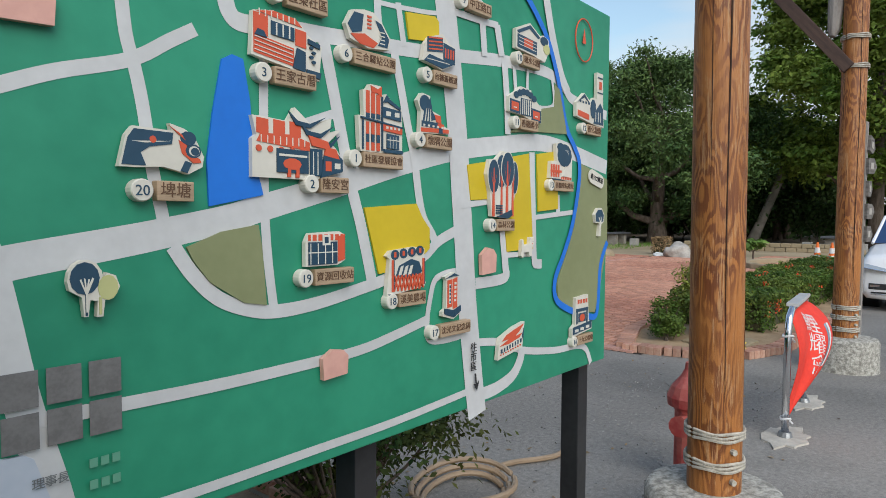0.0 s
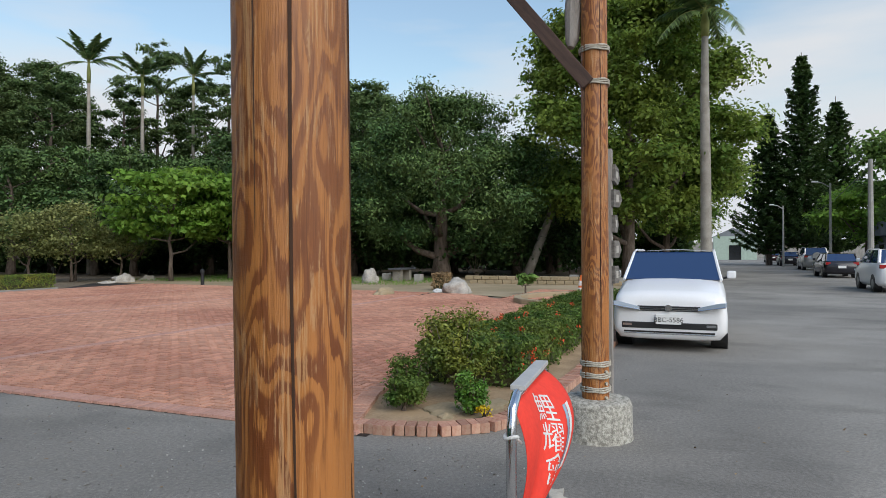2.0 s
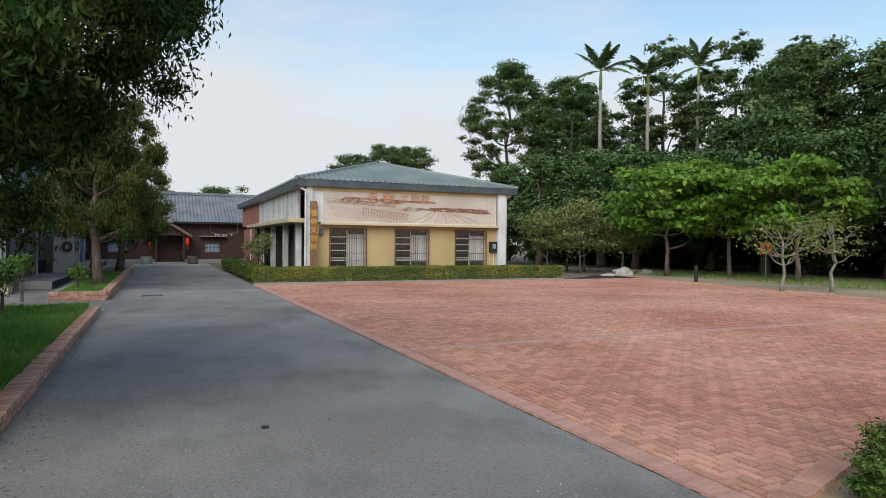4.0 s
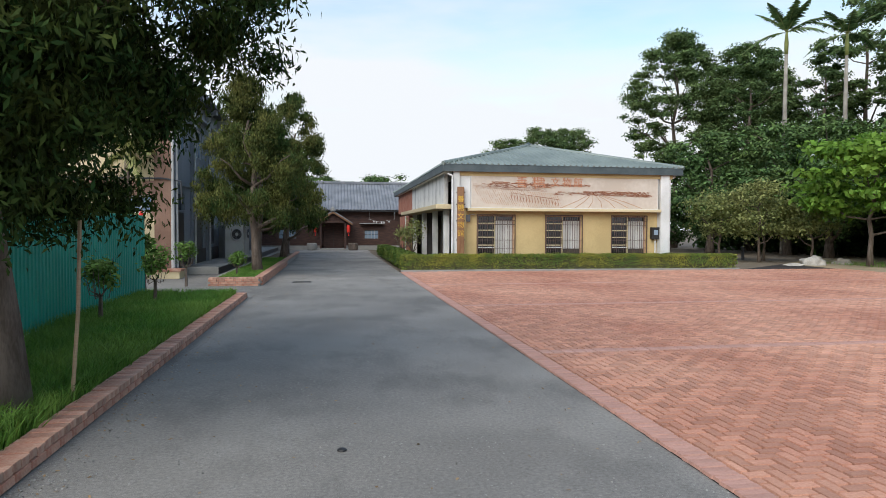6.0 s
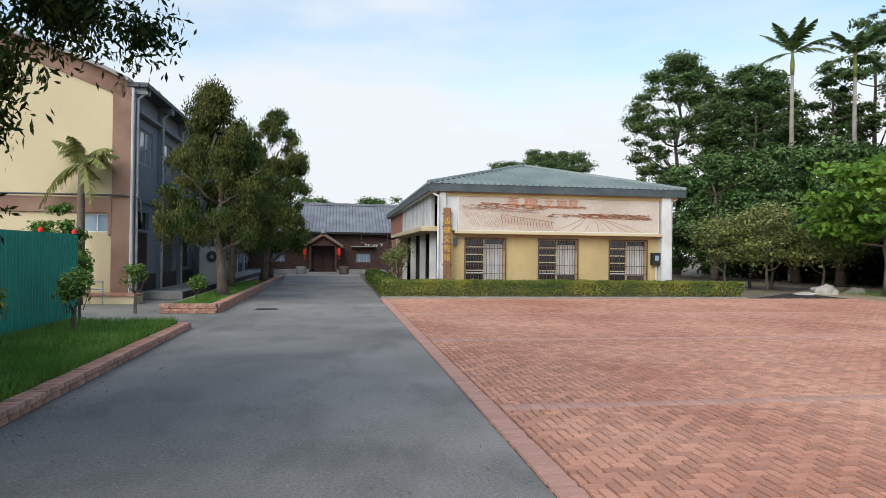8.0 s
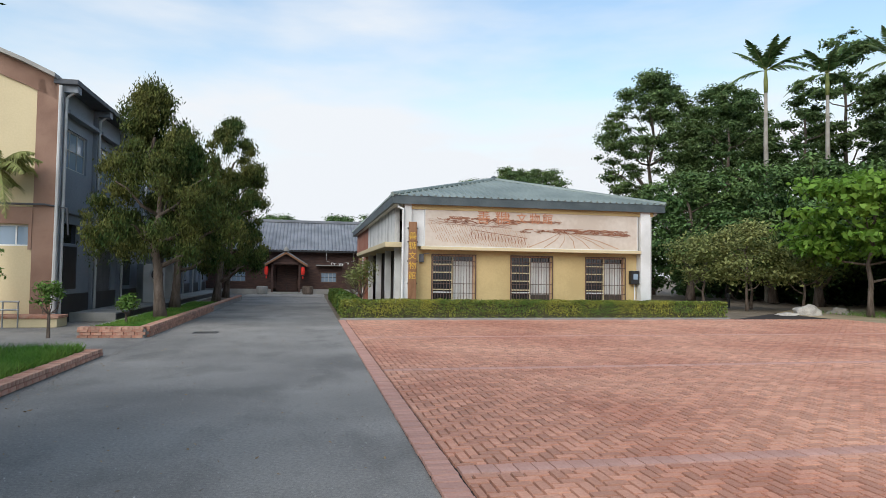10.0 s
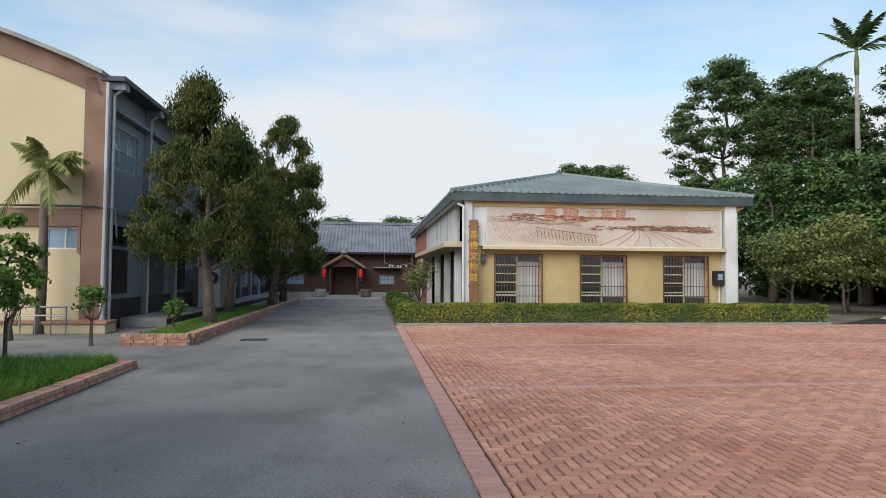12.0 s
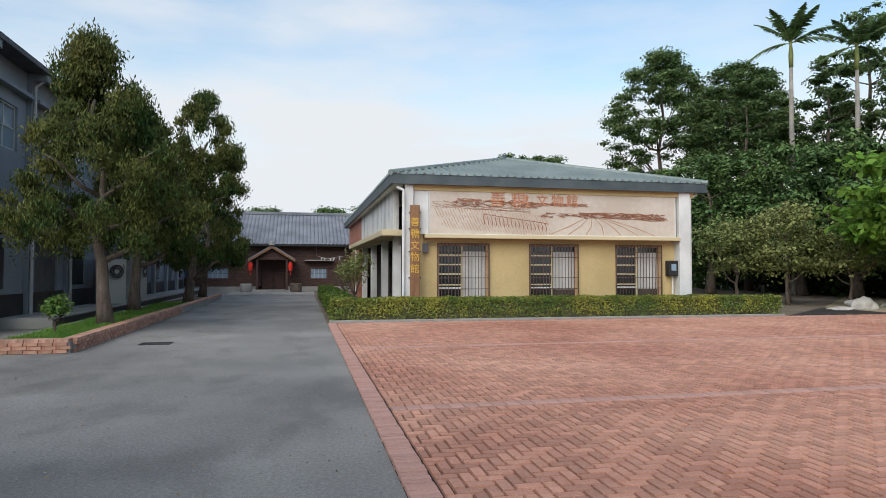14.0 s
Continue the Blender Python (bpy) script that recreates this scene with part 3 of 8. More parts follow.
def museum_signs():
    rng = random.Random(5)
    t = thing("museum_sign", (3.12, 28.72, 2.63), "long faded sign panel with a brown drawing of sugar cane fields", "sign")
    W, H = 8.5, 1.5
    part("panel", B(0, -0.14, 0, W, 0.1, H, 0.015), M["sign_print"], t)
    part("panel_edge", frame_bm(-0.012, -0.012, W + 0.012, H + 0.012, 0.03, -0.15, 0.09), M["white"], t)
    y = -0.146
    hill, rows, lines, tiles = bmesh.new(), bmesh.new(), bmesh.new(), bmesh.new()
    for k in range(5):
        z0 = 1.0 - k * 0.035
        stroke(hill, [(0.1 + i * 0.17, z0 - 0.008 * i + rng.uniform(-0.03, 0.03)) for i in range(20)], 0.006, y - 0.001 * k)
        stroke(hill, [(4.3 + i * 0.2, 0.72 - 0.02 * k - 0.006 * i + rng.uniform(-0.03, 0.03)) for i in range(20)], 0.007, y - 0.001 * k)
    for k in range(150):
        x = rng.uniform(0.3, 8.1)
        z = (0.98 if x < 3.6 else 0.66) - 0.012 * x * (0.5 if x < 3.6 else 0.1) + rng.uniform(-0.06, 0.08)
        stroke(hill, [(x + i * 0.04, z + rng.uniform(-0.03, 0.03)) for i in range(5)], rng.uniform(0.004, 0.018), y - 0.006 - 0.0001 * k)
    for k in range(7):
        x = 4.6 + k * 0.42
        stroke(lines, [(5.2 + k * 0.12, 0.58), (5.2 + k * 0.12 + (k - 2) * 0.25, 0.32), (5.0 + (k - 1.6) * 0.62, 0.04)], 0.016, y - 0.001)
    for r in range(9):
        for k in range(38):
            x, z = 0.12 + k * 0.098 + r * 0.04, 0.9 - r * 0.078 - k * 0.007
            if 0.04 < z and rng.random() > 0.2:
                stroke(rows, [(x, z), (x + 0.045, z - 0.04), (x + 0.03, z - 0.075)], rng.uniform(0.007, 0.014), y - 0.002)
    for k in range(17):
        x = 1.75 + k * 0.13
        stroke(tiles, [(x, 0.66 - 0.016 * k - rng.uniform(0, 0.08)), (x + 0.03, 0.46 - 0.014 * k), (x + 0.05, 0.32 - 0.012 * k)], 0.013, y - 0.004)
        stroke(tiles, [(x - 0.02, 0.66 - 0.016 * k), (x + 0.05, 0.64 - 0.016 * k), (x + 0.12, 0.64 - 0.017 * k)], 0.010, y - 0.005)
    for x0, x1, z0 in ((0.9, 1.7, 1.08), (1.75, 3.4, 1.05), (3.1, 5.3, 1.0), (5.0, 7.7, 0.72), (7.0, 8.2, 0.6)):
        for k in range(5):
            stroke(hill, [(x0 + (x1 - x0) * i / 9 + rng.uniform(-0.03, 0.03), z0 + rng.uniform(-0.05, 0.05)) for i in range(10)], rng.uniform(0.006, 0.016), y - 0.008 - 0.0003 * k)
    tagged(part("print_hill", hill, M["ink_brown"], t), kind="stuff")
    tagged(part("print_sprout", rows, M["ink_pale"], t), kind="stuff")
    part("print_furrow", lines, M["ink_pale"], t)
    part("print_roofline", tiles, M["ink_brown"], t)
    for ch, x, s in (("善", 2.22, 0.56), ("糖", 2.98, 0.62), ("文", 3.72, 0.42), ("物", 4.25, 0.44), ("館", 4.76, 0.44)):
        text("character", ch, s, (x, y - 0.012, 1.10, 0, rng.uniform(-6, 6)), M["ink_red"], t, 0.004, "red brush character")
    v = thing("vertical_sign", (2.66, 28.46, 0.55), "tall brown wooden sign board with gold characters", "sign")
    part("board", B(-0.15, -0.03, 0, 0.15, 0.02, 2.95, 0.01), M["plank"], v)
    for i, ch in enumerate("善糖文物館"):
        text("character", ch, 0.3, (0, -0.036, 2.42 - i * 0.36), M["gold"], v, 0.004, "gold character")
    for z in (0.05, 0.7, 1.5, 2.2, 2.7):
        part("bolt", B(-0.19, -0.02, z, 0.19, 0.03, z + 0.04), M["black_steel"], v)
    b = thing("meter_box", (11.58, 28.8, 1.32), "black metal box on the cream wall", "meter box")
    part("casing", B(-0.2, -0.22, 0, 0.16, 0.03, 0.52, 0.02), M["black"], b)
    part("pipe", T([(0.02, -0.06, 0.0), (0.02, -0.06, -0.75)], 0.03), M["white"], b)
    part("dial", B(-0.12, -0.235, 0.18, 0.06, -0.22, 0.4, 0.005), M["win_glass_sky"], b)
    lamp = thing("wall_lamp", (3.02, 28.8, 2.2), "small grey wall lamp on a bracket", "lamp")
    part("bracket", T([(0, 0.03, 0.1), (0.12, -0.12, 0.16), (0.3, -0.16, 0.16)], 0.02, 6), M["steel"], lamp)
    part("head", B(-0.08, -0.14, -0.16, 0.1, 0.0, 0.14, 0.02), M["dark_grey"], lamp)


museum_signs()


# ---- two-storey hall beside the road ----
def grey_hall():
    t = thing("factory_hall", (0, 0, 0), "two-storey grey and cream hall with a curved roof", "building", kind="structure")
    X, Y0, Y1 = -8.2, 25.7, 53.0
    span = 19.0
    arc = [(X - span * k / 24, 7.1 + 2.3 * math.sin(math.pi * k / 24) ** 0.9) for k in range(25)]
    # gable wall facing the plaza
    bm = bmesh.new()
    for a, b, lo, hi in wall_boxes(X - span, X, 0.0, 7.1, [(X - 1.45, X - 0.5, 2.25, 2.85)]):
        box(bm, a, Y0, lo, b, Y0 + 0.25, hi)
    prism([(X, 7.1)] + arc[1:-1] + [(X - span, 7.1)], 0.25, Matrix.Translation((0, Y0 + 0.25, 0)), bm)
    part("gable_wall", bm, M["cream2"], t, "pale cream gable wall")
    part("stone_strip", B(X - 0.52, Y0 - 0.06, 0.25, X + 0.04, Y0, 7.05), M["pink_stone"], t)
    part("stone_band", B(X - span, Y0 - 0.08, 2.88, X - 0.52, Y0, 3.36), M["pink_stone"], t)
    part("stone_jamb", B(X - 0.62, Y0 - 0.07, 2.15, X - 0.53, Y0, 2.88), M["pink_stone"], t)
    bm = bmesh.new()
    for (xa, za), (xb, zb) in zip(arc, arc[1:]):
        prism([(xa, za - 0.02), (xb, zb - 0.02), (xb, zb - 0.62), (xa, za - 0.62)], 0.06, Matrix.Translation((0, Y0, 0)), bm)
    part("gable_border", bm, M["pink_stone"], t)
    bm = bmesh.new()
    for (xa, za), (xb, zb) in zip(arc, arc[1:]):
        prism([(xa, za + 0.1), (xb, zb + 0.1), (xb, zb - 0.02), (xa, za - 0.02)], Y1 - Y0 + 0.5, Matrix.Translation((0, Y1 + 0.2, 0)), bm)
    part("roof", bm, M["concrete"], t)
    w = thing("window_4", (X - 1.45, Y0, 2.25), "small aluminium window in the gable wall", "window", kind="structure")
    part("window_frame", frame_bm(0, 0, 0.95, 0.6, 0.04, 0.05, 0.12), M["white"], w)
    part("pane", B(0.04, 0.08, 0.04, 0.46, 0.09, 0.56), M["win_glass_sky"], w)
    part("pane", B(0.5, 0.08, 0.04, 0.91, 0.09, 0.56), M["win_glass_sky"], w)
    part("mullion", B(0.46, 0.06, 0.04, 0.5, 0.12, 0.56), M["white"], w)
    # long side wall in bays
    bays = [25.95 + 3.05 * k for k in range(9)]
    bm = bmesh.new()
    for k, y in enumerate(bays):
        for a, b, lo, hi in wall_boxes(y, y + 3.05, 0.0, 4.3, [(y + 0.6, y + 2.3, 0.0, 2.3)] if k % 2 else [(y + 0.2, y + 1.9, 2.4, 3.0)]):
            box(bm, X - 0.25, a, lo, X, b, hi)
        for a, b, lo, hi in wall_boxes(y, y + 3.05, 4.3, 7.0, [(y + 0.3, y + 2.3, 4.65, 5.85)]):
            box(bm, X - 0.25, a, lo, X, b, hi)
    part("side_wall", bm, M["grey_wall"], t, "blue-grey painted side wall")
    part("base_strip", B(X, Y0, 0.0, X + 0.02, Y1, 0.85), M["black_steel"], t)
    part("far_wall", B(X - span, Y1 - 0.25, 0, X, Y1, 7.1), M["grey_wall"], t)
    part("left_wall", B(X - span, Y0 + 0.25, 0, X - span + 0.25, Y1 - 0.25, 7.1), M["grey_wall"], t)
    # added sheet and floor, dark colour in place of the hall's indoor shade
    part("inner_shade_sheet", B(X - 1.5, Y0 + 0.3, 0, X - 1.4, Y1 - 0.3, 7.0), M["deep_shade"], t)
    part("interior_floor", B(X - 1.4, Y0 + 0.3, 3.6, X - 0.26, Y1 - 0.3, 3.7), M["deep_shade"], t)
    for k, y in enumerate(bays):
        part("pilaster", B(X, y - 0.2, 0.0, X + 0.13, y + 0.12, 6.75, 0.01), M["grey_wall"], t)
        part("eave_bracket", B(X, y - 0.2, 6.75, X + 0.5, y + 0.12, 6.95), M["grey_wall"], t)
        part("downpipe", T([(X + 0.42, y - 0.1, 6.8), (X + 0.18, y - 0.1, 6.6), (X + 0.18, y - 0.1, 0.1)], 0.045), M["pvc"], t)
        wd = thing("window_%d" % (5 + k), (X, y + 0.3, 4.65, 0, 0, 90), "upper aluminium window of the grey hall", "window", "upper windows", "structure")
        part("window_frame", frame_bm(0, 0, 2.0, 1.2, 0.05, 0.06, 0.14), M["pvc"], wd)
        for i in range(3):
            for j in range(2):
                part("pane", B(0.05 + i * 0.635, 0.09, 0.05 + j * 0.56, 0.05 + i * 0.635 + 0.6, 0.1, 0.05 + j * 0.56 + 0.53), M["win_glass_sky"], wd)
            if i:
                part("mullion", B(0.05 + i * 0.635 - 0.035, 0.06, 0.05, 0.05 + i * 0.635, 0.13, 1.15), M["pvc"], wd)
        part("transom", B(0.05, 0.06, 0.58, 1.95, 0.13, 0.61), M["pvc"], wd)
        if k % 2:
            sh = part("roller_shutter", B(X - 0.12, y + 0.6, 0, X - 0.08, y + 2.3, 2.3), M["shutter"], t)
            for i in range(22):
                part("slat", B(X - 0.08, y + 0.6, 0.05 + i * 0.1, X - 0.055, y + 2.3, 0.125 + i * 0.1), M["shutter"], sh)
        else:
            part("pane", B(X - 0.14, y + 0.2, 2.4, X - 0.12, y + 1.9, 3.0), M["dark_glass"], t)
            part("notice_frame", B(X, y + 0.5, 1.0, X + 0.04, y + 1.6, 2.3, 0.01), M["dark_glass"] if k else M["black_steel"], t)
        part("panel_lip", B(X, y + 0.16, 3.3, X + 0.1, y + 2.8, 3.42), M["grey_wall"], t)
        part("sunshade", B(X, y + 0.12, 6.2, X + 0.22, y + 2.85, 6.3), M["grey_wall"], t)
    part("eave_gutter", B(X - 0.1, Y0 - 0.1, 6.95, X + 0.55, Y1, 7.1, 0.02), M["dark_grey"], t)
    part("corner_pipe", T([(X + 0.1, Y0 - 0.1, 6.9), (X + 0.1, Y0 - 0.1, 3.2), (X + 0.1, Y0 - 0.1, 0.25)], [0.05, 0.05, 0.07]), M["pvc"], t)
    part("cable_pipe", T([(X - 6, Y0 - 0.14, 3.42), (X - 0.2, Y0 - 0.14, 3.44), (X + 0.35, Y0, 3.36), (X + 0.36, Y0 + 0.1, 2.6)], 0.03), M["dark_grey"], t)
    part("plinth", B(X - span, Y0 - 0.75, 0, X + 0.45, Y0, 0.25, 0.02), M["cream2"], t)
    part("plinth_edge", B(X - span, Y0 - 0.8, 0.25, X + 0.5, Y0 - 0.07, 0.33, 0.015), M["kerb_brick"], t)
    part("loading_step", B(X + 0.02, Y0 + 1.4, 0, X + 1.35, Y1, 0.28, 0.02), M["concrete"], t)
    part("step_front", B(X + 1.35, Y0 + 1.4, 0, X + 1.37, Y1, 0.24), M["black_steel"], t)
    return t


grey_hall()


def ac_unit(m):
    t = thing("air_conditioner", m, "tall beige outdoor air conditioning unit on the step", "air conditioner")
    part("casing", B(-0.45, -0.35, 0, 0.45, 0.35, 1.6, 0.02), M["ac_white"], t)
    part("fan_ring", T([(0.1, -0.36, 1.15), (0.1, -0.40, 1.15)], [0.3, 0.28], 20), M["pvc"], t)
    part("fan_hole", T([(0.1, -0.395, 1.15), (0.1, -0.405, 1.15)], 0.25, 20), M["black"], t)
    part("hub", T([(0.1, -0.40, 1.15), (0.1, -0.42, 1.15)], 0.08, 10), M["pvc"], t)
    for i in range(5):
        part("grille_wire", T([(0.1 + 0.05 * (i + 1) * math.cos(a / 12 * math.pi), -0.415, 1.15 + 0.05 * (i + 1) * math.sin(a / 12 * math.pi)) for a in range(25)], 0.004, 4), M["steel"], t)
    return t


ac_unit((-7.5, 34.3, 0.28, 0, 0, 35))
bx = ac_unit((-7.6, 38.2, 0.28, 0, 0, 80))


# ---- wooden house with lanterns ----
def wooden_house():
    t = thing("wooden_house", (0, 54.0, 0), "old dark brown wooden house with a grey tiled roof", "house", kind="structure")
    x0, x1 = -17.0, 9.0
    wins = [(-12.5, -11.3, 0.85, 1.65), (-9.3, -8.1, 0.85, 1.65), (-6.9, -5.5, 0.85, 1.65), (-3.39, -1.86, 0.16, 2.06), (-0.2, 1.0, 0.85, 1.65), (4.2, 5.4, 0.85, 1.65)]
    bm = bmesh.new()
    for a, b, lo, hi in wall_boxes(x0, x1, 0.36, 3.3, [(a, b, max(lo, 0.36), hi) for a, b, lo, hi in wins]):
        box(bm, a, 0, lo, b, 0.15, hi)
    wall = part("wall", bm, M["dark_wood"], t)
    for i in range(14):
        z = 0.4 + i * 0.2
        for a, b, lo, hi in wall_boxes(x0, x1, z, z + 0.19, [(a, b, z, z + 0.19) for a, b, lo, hi in wins if lo < z + 0.19 and hi > z]):
            if b - a > 0.3:
                part("plank", B(a, -0.022, z, b, 0.0, z + 0.185), M["dark_wood"], wall)
    bm = bmesh.new()
    for a, b in ((x0, -3.6), (-1.65, x1)):
        box(bm, a, -0.1, 0, b, 0.15, 0.36, 0.01)
    part("footing", bm, M["concrete"], t)
    part("back_wall", B(x0, 8.0, 0, x1, 8.2, 3.3), M["dark_wood"], t)
    part("end_wall", B(x0, 0.15, 0, x0 + 0.15, 8.0, 3.3), M["dark_wood"], t)
    part("end_wall", B(x1 - 0.15, 0.15, 0, x1, 8.0, 3.3), M["dark_wood"], t)
    # added dark sheet for the shade inside the house
    part("inner_shade_sheet", B(x0 + 0.2, 1.5, 0, x1 - 0.2, 1.6, 3.3), M["deep_shade"], t)
    zr, yr = 5.55, 4.1
    for y0, y1 in ((-0.7, yr), (8.9, yr)):
        bm = bmesh.new()
        n = 104
        for i in range(n):
            xa = x0 - 0.5 + i * (x1 - x0 + 1.0) / n
            w = (x1 - x0 + 1.0) / n
            prof = [(0.0, 0.0), (0.25, 0.05), (0.5, 0.06), (0.75, 0.05), (1.0, 0.0)]
            lo = [bm.verts.new((xa + w * u, y0, 3.18 + h)) for u, h in prof]
            hi = [bm.verts.new((xa + w * u, y1, zr + h)) for u, h in prof]
            for k in range(4):
                bm.faces.new((lo[k], lo[k + 1], hi[k + 1], hi[k]) if y0 < y1 else (lo[k + 1], lo[k], hi[k], hi[k + 1]))
        part("roof_slope", bm, M["roof_tile"], t)
    part("ridge", B(x0 - 0.5, yr - 0.16, zr, x1 + 0.5, yr + 0.16, zr + 0.22, 0.04), M["roof_tile"], t)
    part("eave_board", B(x0 - 0.5, -0.68, 3.08, x1 + 0.5, -0.62, 3.18), M["black"], t)
    part("soffit", B(x0 - 0.5, -0.62, 3.2, x1 + 0.5, 8.5, 3.22), M["dark_wood"], t)
    k = 30
    for a, b, lo, hi in wins:
        if lo < 0.5:
            continue
        w = thing("window_%d" % k, (a, 54.0, lo), "small wooden window with white glazing bars", "window", kind="structure")
        k += 1
        W = b - a
        part("window_frame", frame_bm(0, 0, W, 0.8, 0.06, -0.03, 0.1), M["bar"], w)
        for i in range(4):
            for j in range(2):
                part("pane", B(0.06 + i * (W - 0.12) / 4 + 0.015, 0.05, 0.06 + j * 0.34 + 0.015, 0.06 + (i + 1) * (W - 0.12) / 4 - 0.015, 0.06, 0.06 + j * 0.34 + 0.325), M["win_glass_sky"], w)
        for i in range(1, 4):
            part("glazing_bar", B(0.06 + i * (W - 0.12) / 4 - 0.015, 0.02, 0.06, 0.06 + i * (W - 0.12) / 4 + 0.015, 0.06, 0.74), M["pvc"], w)
        part("awning", prism([(-0.35, 1.32), (W + 0.35, 1.32), (W + 0.35, 1.25), (-0.35, 1.25)], 0.6, pose(0, 0.1, 0)), M["concrete"], w)
    # porch
    cx = -2.65
    p = thing("porch", (cx, 52.6, 0), "small gabled wooden porch over the door", "porch", kind="structure")
    for s in (-1, 1):
        part("post", B(s * 0.95 - 0.07, 0, 0.05, s * 0.95 + 0.07, 0.14, 2.3, 0.01), M["dark_wood"], p)
        part("roof_slope", prism([(0, 3.02), (s * 1.5, 2.1), (s * 1.5, 2.2), (0, 3.14)], 1.6, pose(0, 1.4, 0)), M["roof_tile"], p)
        part("barge_board", prism([(0, 2.9), (s * 1.5, 1.98), (s * 1.5, 2.12), (0, 3.05)], 0.06, pose(0, -0.2, 0)), M["plank"], p)
    part("gable", prism([(0, 2.95), (-1.2, 2.2), (1.2, 2.2)], 0.05, pose(0, 0.1, 0)), M["dark_wood"], p)
    part("beam", B(-1.05, 0, 2.15, 1.05, 0.14, 2.3, 0.01), M["dark_wood"], p)
    part("finial", T([(0, -0.2, 3.1), (0, -0.2, 3.28), (0, -0.2, 3.42)], [0.2, 0.16, 0.05], 10), M["concrete"], p)
    part("ridge_roll", T([(0, -0.25, 3.14), (0, 1.4, 3.14)], 0.07, 8), M["roof_tile"], p)
    part("step", B(-1.3, -0.3, 0.0, 1.3, 1.4, 0.16, 0.02), M["concrete"], p)
    d = thing("door_1", (-3.39, 54.0, 0.16), "closed dark brown double wooden door", "door", kind="structure")
    for i in range(2):
        leaf = part("leaf", B(0.02 + i * 0.765, 0.05, 0, 0.75 + i * 0.765, 0.1, 1.9), M["dark_wood"], d)
        for j in range(5):
            part("board", B(0.04 + i * 0.765 + j * 0.14, 0.03, 0.03, 0.17 + i * 0.765 + j * 0.14, 0.05, 1.87), M["dark_wood"], leaf)
    for x in (-4.0, -1.46):
        l = thing("paper_lantern", (x, 52.5, 1.35), "red hanging paper lantern with black caps", "lantern", "lanterns at the porch")
        part("body", T([(0, 0, 0.05 + 0.06 * i) for i in range(11)], [0.085 + 0.055 * math.sin(math.pi * (i + 0.6) / 11.2) + 0.008 * (i % 2) for i in range(11)], 14), M["lantern"], l)
        for z in (0.0, 0.64):
            part("cap", T([(0, 0, z), (0, 0, z + 0.06)], 0.1, 12), M["black"], l)
        part("tassel", T([(0, 0, 0.0), (0, 0, -0.2)], [0.03, 0.045], 6), M["lantern"], l)
        s = 1 if x < -2.65 else -1
        part("hook", T([(0, 0, 0.7), (0, 0, 0.8), (s * 0.1, 0.05, 0.8)], 0.012, 5), M["black_steel"], l)
    for x, m2 in ((-4.25, "concrete"), (-1.1, "bark")):
        j = thing("stone_planter", (x, 52.4, 0.03), "round stone planter pot beside the porch", "planter", "pots at the porch")
        part("bowl", T([(0, 0, 0), (0, 0, 0.1), (0, 0, 0.5), (0, 0, 0.56)], [0.34, 0.38, 0.4, 0.36], 16), M[m2], j)
        part("soil", T([(0, 0, 0.56), (0, 0, 0.575)], 0.32, 14), M["soil"], j)
    ap = thing("apron", (0, 0, 0), "pale concrete apron in front of the wooden house", "paving", kind="structure")
    for i in range(4):
        part("slab", B(-5.2 + i * 1.32, 49.6, 0, -3.9 + i * 1.32, 53.9, 0.03, 0.01), M["concrete"], ap)
    b = thing("bunting", (0.2, 53.37, 2.35), "string of white paper bunting under the eaves", "bunting")
    part("cord", T([(0, 0, 0.75), (0, 0, 0.1), (0.8, 0, -0.1), (1.6, 0, 0.05), (2.0, 0, 0.1), (2.0, 0, 0.75)], 0.008, 5), M["white_leaf"], b)
    for i in (1, 2, 4, 5, 7):
        part("flag", prism([(0.1 + i * 0.2, 0.02), (0.25 + i * 0.2, 0.02), (0.18 + i * 0.2, -0.16)], 0.012, pose(0, 0, -0.1 * math.sin(math.pi * i / 8))), M["white_leaf"], b)


wooden_house()


# ---- map board ----
M["map_blue"] = mat("map_blue", (0.004, 0.14, 0.56), (0.006, 0.16, 0.62), 0.5, bump=0)
M["map_yellow"] = mat("map_yellow", (0.55, 0.40, 0.008), (0.60, 0.44, 0.012), 0.5, bump=0)
M["map_olive"] = mat("map_olive", (0.20, 0.22, 0.10), (0.23, 0.25, 0.12), 0.5, bump=0)
M["navy"] = mat("navy_print", (0.010, 0.045, 0.080), (0.016, 0.058, 0.10), 0.5, bump=0)
M["print_red"] = mat("print_red", (0.62, 0.09, 0.035), (0.55, 0.08, 0.03), 0.5, bump=0)
M["plaque"] = mat("plaque_cream", (0.66, 0.63, 0.54), (0.58, 0.55, 0.47), 0.6, bump=0.02)
M["tan"] = mat("tan_wood", (0.42, 0.30, 0.19), (0.34, 0.24, 0.15), 0.6, scale=8, fine=40, stretch=(1, 1, 8))
M["pink"] = mat("pink_plaque", (0.66, 0.36, 0.29), (0.60, 0.32, 0.26), 0.6, scale=20, bump=0.05)
M["board_grey"] = mat("board_grey", (0.40, 0.45, 0.52), (0.46, 0.50, 0.56), 0.6, scale=2, bump=0.02)
M["map_pale"] = mat("map_pale", (0.50, 0.50, 0.22), (0.44, 0.44, 0.19), 0.5, bump=0)
M["sticker"] = mat("grey_sticker", (0.17, 0.165, 0.16), (0.13, 0.125, 0.12), 0.6, scale=40, fine=160, bump=0)
M["sticker_ink"] = mat("grey_ink", (0.12, 0.13, 0.13), (0.16, 0.17, 0.17), 0.6, bump=0)
M["leaf_sage"] = mat("sage_ink", (0.10, 0.30, 0.20), (0.12, 0.33, 0.22), 0.6, bump=0)
